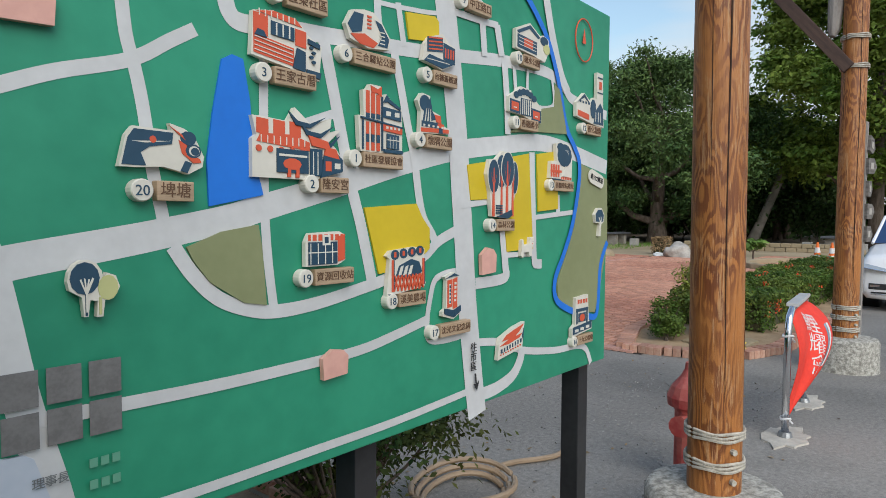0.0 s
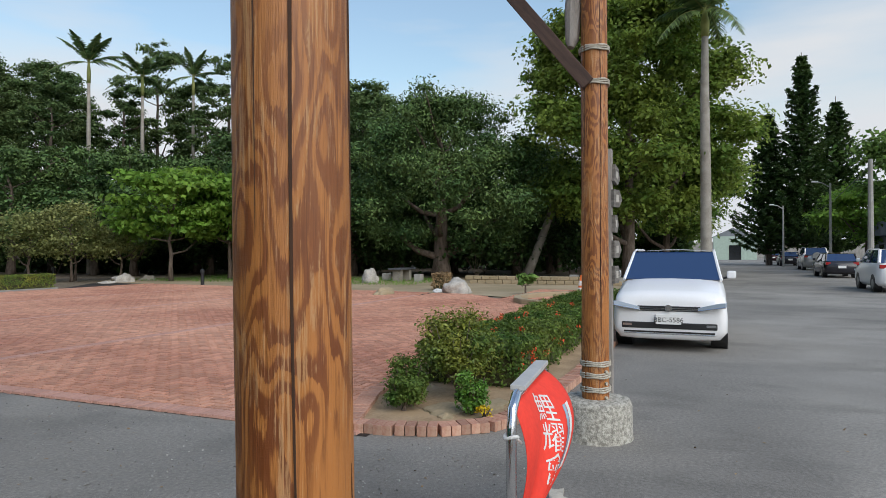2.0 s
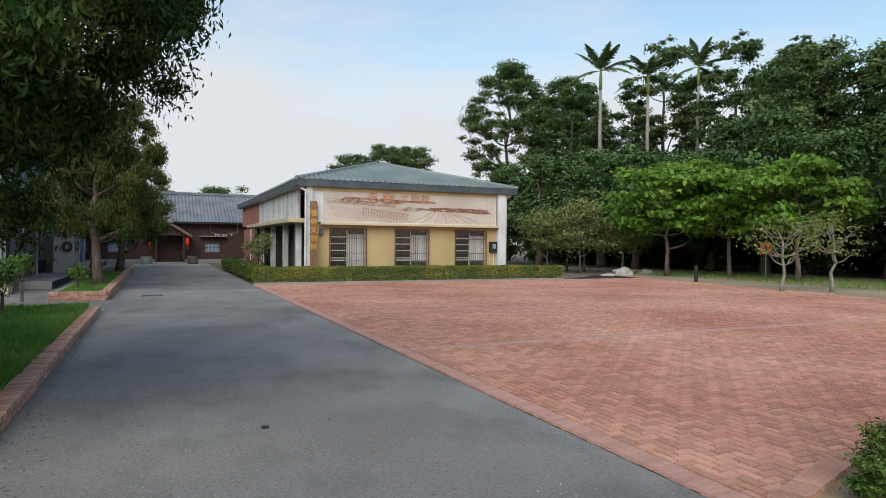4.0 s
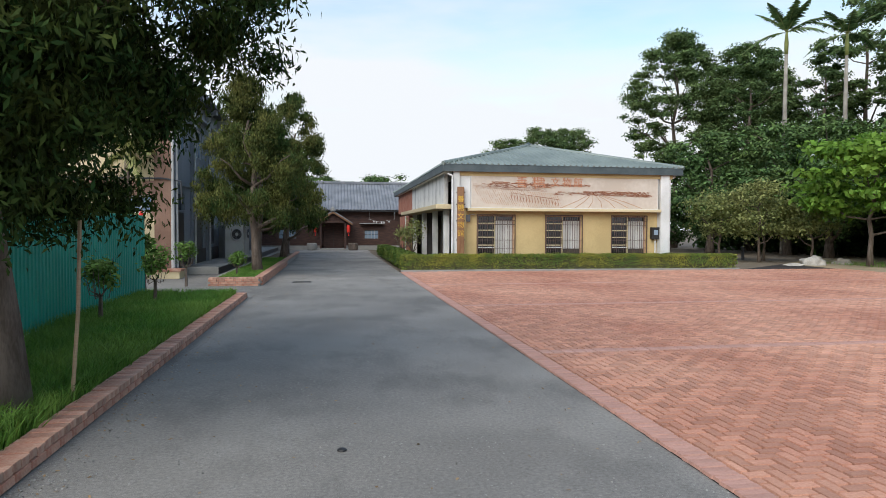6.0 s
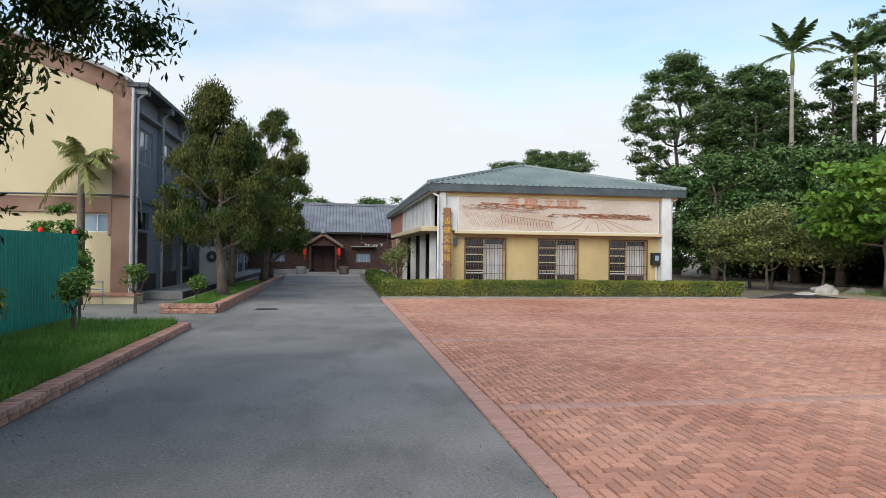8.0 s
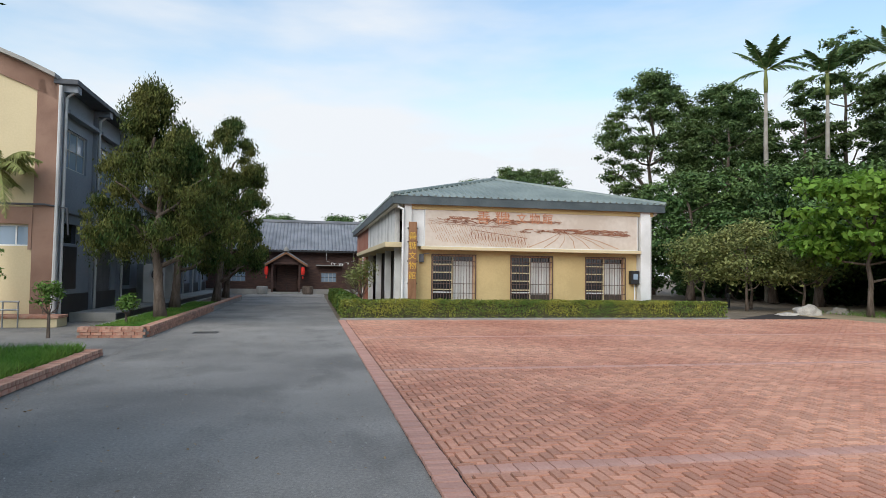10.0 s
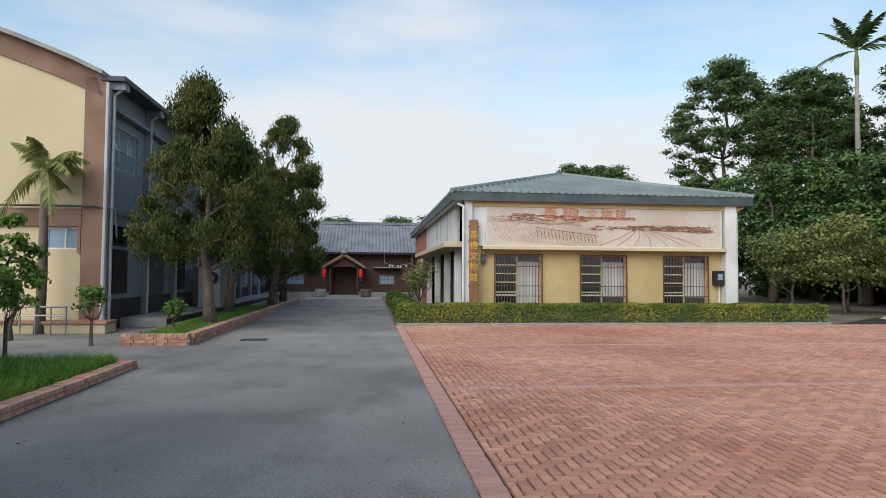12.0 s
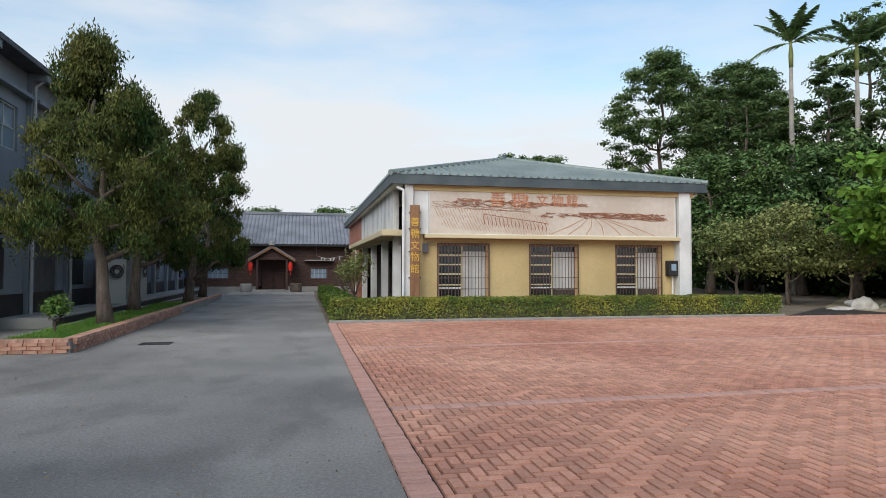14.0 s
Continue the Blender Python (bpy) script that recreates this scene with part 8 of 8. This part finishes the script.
far_b = make_tree("grove_tree", 112, 20.5, 3.4, 5.0, "leaf_grove", 24000, 0.13, 0.28, "tall airy tree of the grove", (41, 40.5, 0), n_limb=22, sub=85, flat=0.6, clump=0.17, group="trees of the grove")
far_c = make_tree("grove_tree", 113, 9.0, 4.2, 1.4, "leaf_tamarind", 22000, 0.13, 0.25, "dark lower tree of the grove", (33, 23, 0), n_limb=12, sub=90, flat=0.65, clump=0.19, group="trees of the grove")
rg = random.Random(77)
for src, spots in ((tall, ((34.5, 55.0), (38.0, 60.0))), (far_a, ((38, 25), (40, 34.0), (45, 29), (49, 23))), (far_b, ((36.8, 48.5), (43.5, 45.5), (31.5, 50.5), (46, 38), (41.5, 49.5))), (far_c, ((29.5, 28.0), (31.0, 33.5), (28.0, 37.5), (29.0, 42.5), (25.5, 46.5), (34.0, 20.0), (38.0, 13.0), (42.0, 11.5), (34.0, 37.5), (21.5, 56.0), (47.0, 12.0), (39, 18)))):
    for x, y in spots:
        c2 = copy_thing(src, pose(x, y, 0, 0, 0, rg.uniform(0, 360)))
        s = rg.uniform(0.88, 1.1)
        c2.scale = (s, s, s * rg.uniform(0.92, 1.05))
for x, y, k in ((17.3, 62.0, 0.76), (20.6, 63.5, 0.78), (15.0, 66.0, 0.72)):
    c2 = copy_thing(far_a, pose(x, y, 0, 0, 0, 90 * x))
    c2.scale = (k, k, k)
for x, y in ((-4.0, 70.0), (-8.0, 72.0), (1.5, 69.0)):
    c2 = copy_thing(far_c, pose(x, y, 0, 0, 0, rg.uniform(0, 360)))
    c2.scale = (0.9, 0.9, 0.8)
royal_palm("royal_palm", (29.5, 43.7, 0), 14.6, 0.17, 5, 3.1, leafm="leaf_grove", droop=0.75, scale_leaf=0.8, nf=11)
royal_palm("royal_palm", (34.0, 43.2, 0), 14.6, 0.17, 6, 3.0, leafm="leaf_grove", droop=0.75, scale_leaf=0.8, nf=10)
royal_palm("royal_palm", (39.9, 43.5, 0), 16.0, 0.17, 7, 3.0, leafm="leaf_grove", droop=0.75, scale_leaf=0.8, nf=10)
royal_palm("royal_palm", (27.5, 0.85, 0), 11.8, 0.24, 8, 3.0, droop=1.0, leafm="leaf_grove")
for x, y, h, s, l in ((74, -5.6, 17.5, 1, 0.05), (72, -8.8, 23.0, 2, 0.07), (76, -12.4, 18.5, 3, 0.02)):
    conifer((x, y, 0), h, 4.3, s, l)
make_tree("street_tree", 120, 7.5, 4.0, 2.4, "leaf_bright", 12000, 0.2, 0.25, "round bright green street tree", (62, -12.5, 0), n_limb=10, sub=44, flat=0.6)
make_tree("street_tree", 121, 10.0, 4.2, 3.4, "leaf_mid", 12000, 0.2, 0.25, "round green street tree", (46, -12.5, 0), n_limb=10, sub=44, flat=0.7)
leaning = thing("leaning_trunk", (34.0, 11.2, 0), "bare leaning tree trunk in the shade", "tree")
part("trunk", T([(0, 0, 0), (0.3, -0.5, 1.4), (0.5, -1.3, 3.6), (0.6, -2.0, 6.0)], [0.33, 0.26, 0.22, 0.16], 10), M["bark_grey"], leaning, smooth=True)

# dark wood floor and undergrowth that closes the grove
for k in range(30):
    f = k / 29
    x, y = 36 + 5 * math.sin(k * 1.7) - 16 * max(0, f - 0.6), 8 + 54 * f
    shrub("undergrowth", (x, y, 0), 2.2, 2.6 + 0.7 * math.sin(k), 900, "leaf_dark", 0.17, "dark undergrowth shrub beneath the trees", 300 + k, 0.2, "shrub", 8, 0.45)

def far_woods():
    """Deep woods behind the grove: foliage from the ground up, with an uneven top."""
    rng = np.random.default_rng(41)
    n = 46000
    f, back = rng.random(n), rng.random(n)
    ang = np.radians(-2 + 62 * f)
    rad = 52 + 9 * back + 6 * np.sin(f * 21)
    x, y = rad * np.cos(ang), 4 + rad * np.sin(ang)
    top = 5.2 + 2.2 * np.sin(f * 47) + 1.3 * np.sin(f * 113 + 2)
    z = top * rng.random(n) ** 0.8
    ob = leaf_mesh("far_woods", np.stack([x, y, z], 1), rng.normal(size=(n, 3)) + np.array([-0.3, -0.3, 0.6]), 0.3, M["leaf_dark"], None, rng, 0.6)
    tagged(ob, "dense dark woods behind the grove", "woods", kind="stuff")


far_woods()

# ---- stones, seats and signs at the plaza edge ----
rock((18.1, 9.7, 0), 0.62, 0.5, 0.5, 3, "large pale weathered boulder beside the paving")
rock((24.8, 17.2, 0), 0.5, 0.42, 0.62, 5, "rounded grey standing boulder")
rock((16.4, 12.0, 0), 0.55, 0.3, 0.24, 8, "low yellowish boulder beside the paving", "sand_path")
rock((18.6, 10.7, 0), 0.3, 0.2, 0.12, 9, "small white stone beside the bush", "white")
rock((21.0, 30.4, 0), 0.6, 0.5, 0.42, 10, "grey boulder at the plaza corner")
rock((23.2, 31.0, 0), 0.5, 0.4, 0.25, 12, "low brown boulder at the wood", "bark_grey")
rock((19.6, 30.0, 0), 0.5, 0.3, 0.12, 14, "flat pale stone at the plaza corner")
hedge("clipped_bush", (19.3, 10.7, 0), 0.75, 0.6, 0.72, 2200, "dry_leaf", 0.04, "square clipped bush with brown leaves", 15)
shrub("agave_plant", (18.4, 7.1, 0), 0.4, 0.75, 160, "leaf_mid", 0.16, "spiky green plant with a short stem", 61, 0.35, "plant", 8)
for x, y in ((27.0, 16.4), (27.8, 6.0)):
    t = thing("stone_table", (x, y, 0), "dark stone picnic table in the shade", "table", "picnic tables")
    part("top", B(-0.9, -0.4, 0.62, 0.9, 0.4, 0.72, 0.02), M["dark_grey"], t)
    for s in (-0.55, 0.55):
        part("pedestal", B(s - 0.14, -0.25, 0, s + 0.14, 0.25, 0.62, 0.02), M["bark_grey"], t)
    for s in (-1.25, 1.2):
        st2 = thing("stone_stool", (x + s * 0.3, y + s * 0.95, 0), "square stone stool beside the table", "stool", "picnic stools")
        part("block", B(-0.2, -0.2, 0, 0.2, 0.2, 0.4, 0.03), M["concrete"], st2)
lw = thing("low_stone_wall", (25.8, 4.5, 0), "low wall of yellowish stones along the wood", "wall", kind="structure")
for i in range(17):
    for c in range(2):
        part("stone", B(-0.16, i * 0.44 + 0.22 * (c % 2), c * 0.2, 0.16, i * 0.44 + 0.42 + 0.22 * (c % 2), c * 0.2 + 0.19, 0.03), M["sand_path"], lw)
os = thing("warning_sign", (26.4, 25.4, 0), "orange diamond sign on a thin post", "sign")
part("post", T([(0, 0, 0), (0, 0, 1.9)], 0.03), M["steel"], os)
part("panel", B(-0.02, -0.24, 1.3, 0.0, 0.24, 1.95, 0.005), M["orange"], os).matrix_basis = pose(-0.03, 0, 0, 0, 0, 40)
part("symbol", prism([(-0.1, 1.5), (0.05, 1.5), (0.1, 1.75), (0.0, 1.8), (-0.02, 1.65)], 0.004, pose(-0.055, -0.02, 0, 0, 0, -50)), M["black"], os)
for x, y in ((19.8, 23.8), (21.0, 36.0)):
    b = thing("bollard", (x, y, 0), "short dark path bollard", "bollard", "path bollards")
    part("shaft", T([(0, 0, 0), (0, 0, 0.55), (0, 0, 0.6), (0, 0, 0.75), (0, 0, 0.8)], [0.09, 0.08, 0.1, 0.1, 0.03], 12), M["black_steel"], b)
for x, y in ((19.3, 5.2), (19.0, 4.7), (20.2, 4.4)):
    c = thing("traffic_cone", (x, y, 0), "orange and white traffic cone on the paving", "cone", "traffic cones")
    part("foot", B(-0.18, -0.18, 0, 0.18, 0.18, 0.04, 0.01), M["orange"], c)
    part("body", T([(0, 0, 0.04), (0, 0, 0.7)], [0.14, 0.03], 14), M["orange"], c)
    part("band", T([(0, 0, 0.32), (0, 0, 0.5)], [0.102, 0.074], 14), M["white"], c)
    part("band", T([(0, 0, 0.14), (0, 0, 0.24)], [0.132, 0.116], 14), M["white"], c)
pv = sheet("pale_paving", [(11.6, 5.3), (13.4, 5.5), (15.2, 6.4), (15.4, 8.0), (14.0, 7.6), (12.2, 6.6)], 0.012, M["concrete"], "pale blue-grey concrete patch at the plaza edge")
rc = thing("ring_kerb", (15.6, 5.0, 0), "curved pale concrete ring kerb", "kerb", kind="structure")
for i in range(16):
    a = 2 * math.pi * i / 16
    part("kerb_stone", B(-0.44, -0.12, 0, 0.44, 0.12, 0.18, 0.03), M["sand_path"], rc).matrix_basis = pose(2.2 * math.cos(a), 1.5 * math.sin(a), 0, 0, 0, math.degrees(math.atan2(1.5 * math.cos(a), -2.2 * math.sin(a))))

# ---- street beyond ----
for x, y, h in ((48, -7.4, 6.4), (66, -6.2, 6.0)):
    l = thing("street_lamp", (x, y, 0), "grey street lamp with a side arm", "street lamp", "street lamps")
    part("pole", T([(0, 0, 0), (0, 0, h)], [0.11, 0.07]), M["concrete"], l)
    part("arm", T([(0, 0, h - 0.3), (-0.3, 0.5, h), (-0.5, 1.0, h + 0.1)], 0.04, 6), M["steel"], l)
    part("head", B(-0.68, 0.85, h + 0.05, -0.35, 1.25, h + 0.16, 0.03), M["white"], l)
u = thing("utility_pole", (31.5, -6.5, 0), "concrete utility pole with a cable", "utility pole")
part("pole", T([(0, 0, 0), (0, 0, 6.0)], [0.15, 0.1]), M["concrete"], u)
part("cable", T([(0, 0, 5.7), (20, -1.5, 5.2), (45, -3, 5.6)], 0.02, 5), M["black"], u)
hs = thing("roadside_house", (48, -19, 0), "low grey house with a dark tiled roof", "house")
part("wall", B(0, 0, 0, 14, 6, 2.9), M["grey_wall"], hs)
part("roof", prism([(-0.6, 2.8), (14.6, 2.8), (13, 4.4), (1, 4.4)], 7.2, pose(0, 6.6, 0)), M["roof_tile"], hs)
for i in range(4):
    part("window", B(1.2 + i * 3.2, 5.98, 0.9, 2.8 + i * 3.2, 6.03, 2.1), M["dark_glass"], hs)
gh = thing("pale_green_house", (120, -7.5, 0), "pale green gabled house at the road's end", "house")
part("wall", B(0, 0, 0, 8, 7, 4.2), M["pale_green"], gh)
part("roof", prism([(-0.3, 4.2), (3.5, 6.0), (7.3, 4.2)], 8.4, pose(8.2, 0, 0, 0, 0, 90)), M["roof_tile"], gh)
part("door", B(-0.03, 2.5, 0, 0.02, 4.5, 2.6), M["dark_glass"], gh)
tw = thing("town_wall", (150, -30, 0), "grey wall closing the end of the road", "wall", kind="structure")
part("face", B(0, 0, 0, 1, 80, 3.5), M["concrete"], tw)


# ---- litter, cracks and patches on the asphalt ----
def road_litter():
    rng = np.random.default_rng(12)
    n = 900
    x = np.concatenate([rng.uniform(-4.7, -0.1, 500), -4.65 + np.abs(rng.normal(size=250)) * 0.25, rng.uniform(-5, 4, 150)])
    y = np.concatenate([rng.uniform(2, 30, 500), rng.uniform(3, 18, 250), rng.uniform(-2, 3.4, 150)])
    p = np.stack([x, y, np.full(n, 0.006)], 1)
    nr = np.tile((0, 0, 1.0), (n, 1)) + rng.normal(size=(n, 3)) * 0.25
    ob = leaf_mesh("fallen_leaf_litter", p, nr, 0.018, M["dry_leaf"], None, rng, 0.5, 0.1)
    tagged(ob, "scattered dry leaves on the asphalt", "leaves", kind="stuff")
    n = 11000
    x, y = rng.uniform(-5.5, 0.0, n), 2 + 22 * rng.random(n) ** 1.5
    edge = rng.random(n) < 0.35
    x = np.where(edge, -4.68 + np.abs(rng.normal(size=n)) * 0.2, x)
    p = np.stack([x, y, np.full(n, 0.004)], 1)
    ob = leaf_mesh("road_grit", p, np.tile((0, 0, 1.0), (n, 1)) + rng.normal(size=(n, 3)) * 0.5, 0.008, M["concrete"], None, rng, 0.8, 0.3)
    tagged(ob, "pale grit and pebbles on the asphalt", "grit", kind="stuff")
    dr = thing("drain_cover", (-3.6, 23.2, 0), "dark iron drain grating in the road", "drain")
    part("grate_frame", frame_bm_h(-0.3, -0.2, 0.3, 0.2, 0.04, 0.0, 0.012), M["black_steel"], dr)
    for i in range(7):
        part("grate_bar", B(-0.24 + i * 0.07, -0.16, 0.0, -0.21 + i * 0.07, 0.16, 0.01), M["black_steel"], dr)
    pb = thing("stone_chip", (-2.53, 7.1, 0.0), "small black stone chip on the road", "stone")
    bm = bmesh.new()
    bmesh.ops.create_icosphere(bm, subdivisions=2, radius=0.04)
    for v in bm.verts:
        v.co.z = max(v.co.z * 0.5, -0.005) + 0.005
    part("chip", bm, M["black"], pb)


road_litter()


# ---- brick paving of the plaza ----
def plaza_bricks():
    t = thing("plaza_paving", (0, 0, 0), "red herringbone brick paving of the plaza", "paving", kind="structure")
    L, W, g, z0, h = 0.212, 0.106, 0.017, 0.004, 0.026
    rng = random.Random(99)

    def mesh_one(dx, dy, name, material):
        bm = bmesh.new()
        a, b, e = dx / 2 - g / 2, dy / 2 - g / 2, 0.004
        lo = [bm.verts.new(p) for p in ((-a, -b, 0), (a, -b, 0), (a, b, 0), (-a, b, 0))]
        hi = [bm.verts.new(p) for p in ((-a + e, -b + e, h), (a - e, -b + e, h), (a - e, b - e, h), (-a + e, b - e, h))]
        bm.faces.new(hi)
        for i in range(4):
            bm.faces.new((lo[i], lo[(i + 1) % 4], hi[(i + 1) % 4], hi[i]))
        me = bpy.data.meshes.new(name)
        bm.to_mesh(me)
        bm.free()
        me.materials.append(material)
        return me

    mh, mv = mesh_one(L, W, "brick_lengthwise", M["brick_pave"]), mesh_one(W, L, "brick_crosswise", M["brick_pave"])
    edge = [(15.5, 7.2), (17.6, 9.0), (19.0, 18.5), (20.2, 31.4)]

    def inside(x, y):
        if not (0.2 < x and 3.75 < y < 27.3):
            return False
        for (xa, ya), (xb, yb) in zip(edge, edge[1:]):
            if ya <= y < yb and x > xa + (xb - xa) * (y - ya) / (yb - ya):
                return False
        top = [(0.1, 3.86), (0.35, 3.95), (1.3, 4.3), (4.0, 4.45), (9.0, 4.8), (12.6, 5.15), (14.0, 5.6), (16.0, 7.2)]
        for (xa, ya), (xb, yb) in zip(top, top[1:]):
            if xa <= x < xb and y < ya + (yb - ya) * (x - xa) / (xb - xa):
                return False
        return True

    spots = []
    k_max = int(21 / W) + 2
    for r in range(int(24.5 / W) + 3):
        y = 3.7 + r * W
        for q in range(k_max):
            s = (q - r) % 4
            x = q * W
            if s == 0:
                spots.append((x + L / 2, y + W / 2, True))
    for q in range(k_max):
        for r in range(int(24.5 / W) + 3):
            if (q - r) % 4 == 3:
                spots.append((q * W + W / 2, 3.7 + r * W + L / 2 - 0.0, False))
    spots = [s for s in spots if inside(s[0], s[1])]
    BANDS = (10.62, 16.05, 21.45, 26.85)

    def trimmed(x, y, lying):
        x0, x1 = x - (L if lying else W) / 2, x + (L if lying else W) / 2
        y0, y1 = y - (W if lying else L) / 2, y + (W if lying else L) / 2
        x0 = max(x0, 0.236)
        for yb in BANDS:
            if y < yb:
                y1 = min(y1, yb - 0.115)
            else:
                y0 = max(y0, yb + 0.115)
        return x0, x1, y0, y1

    near = [s for s in spots if 0.36 < s[0] < 2.2 and 11.3 < s[1] < 13.4][:300]
    chosen = set(near)
    for x, y, lying in near:
        o = new("brick", mh if lying else mv)
        o.parent = t
        o.matrix_basis = pose(x, y, z0 + rng.uniform(-0.003, 0.002), rng.uniform(-0.5, 0.5), rng.uniform(-0.5, 0.5), rng.uniform(-0.6, 0.6))
    rest = [trimmed(*s) for s in spots if s not in chosen]
    rest = np.array([q for q in rest if q[1] - q[0] > 0.03 and q[3] - q[2] > 0.03])
    m = len(rest)
    c = np.stack([(rest[:, 0] + rest[:, 1]) / 2, (rest[:, 2] + rest[:, 3]) / 2], 1)
    rg2 = np.random.default_rng(5)
    a = (rest[:, 1] - rest[:, 0]) / 2 - g / 2
    b = (rest[:, 3] - rest[:, 2]) / 2 - g / 2
    zz = z0 + rg2.uniform(-0.003, 0.002, m)
    v = np.empty((m, 8, 3))
    e = 0.004
    for k, (sx, sy) in enumerate(((-1, -1), (1, -1), (1, 1), (-1, 1))):
        v[:, k, 0], v[:, k, 1], v[:, k, 2] = c[:, 0] + sx * a, c[:, 1] + sy * b, zz
        v[:, k + 4, 0], v[:, k + 4, 1], v[:, k + 4, 2] = c[:, 0] + sx * (a - e), c[:, 1] + sy * (b - e), zz + h + rg2.uniform(-0.001, 0.001, m)
    i = np.arange(m)[:, None] * 8
    quads = np.array([(4, 5, 6, 7), (0, 1, 5, 4), (1, 2, 6, 5), (2, 3, 7, 6), (3, 0, 4, 7)])
    faces = (i[:, None] + quads[None]).reshape(-1, 4).tolist()
    tagged(mesh_obj("brick_field", v.reshape(-1, 3).tolist(), faces, M["brick_stuff"], t), kind="stuff")
    # edging of bricks on edge set across, and the cross bands
    g = 0.004
    me = mesh_one(0.224, 0.08, "edge_brick", M["border"])
    for r in range(295):
        o = new("brick", me)
        o.parent = t
        o.matrix_basis = pose(0.112 + rng.uniform(-0.004, 0.004), 3.74 + r * 0.08, z0 + rng.uniform(-0.004, 0.004), 0, 0, rng.uniform(-1.2, 1.2))
    me2 = mesh_one(0.16, 0.222, "band_brick", M["border"])
    for r in range(100):
        o = new("brick", me2)
        o.parent = t
        o.matrix_basis = pose(0.33 + r * 0.16, BANDS[0], z0 + rng.uniform(-0.002, 0.003), 0, 0, rng.uniform(-0.8, 0.8))
    for r in range(100):
        o = new("brick", me2)
        o.parent = t
        o.matrix_basis = pose(0.33 + r * 0.16, BANDS[1], z0 + rng.uniform(-0.002, 0.003), 0, 0, rng.uniform(-0.8, 0.8))
    bm = bmesh.new()
    for yb in BANDS[2:]:
        for r in range(100):
            if inside(0.33 + r * 0.16, yb):
                box(bm, 0.254 + r * 0.16, yb - 0.108, z0, 0.406 + r * 0.16, yb + 0.108, z0 + h + rng.uniform(-0.002, 0.002))
    tagged(part("band_field", bm, M["border"], t), kind="stuff")


plaza_bricks()
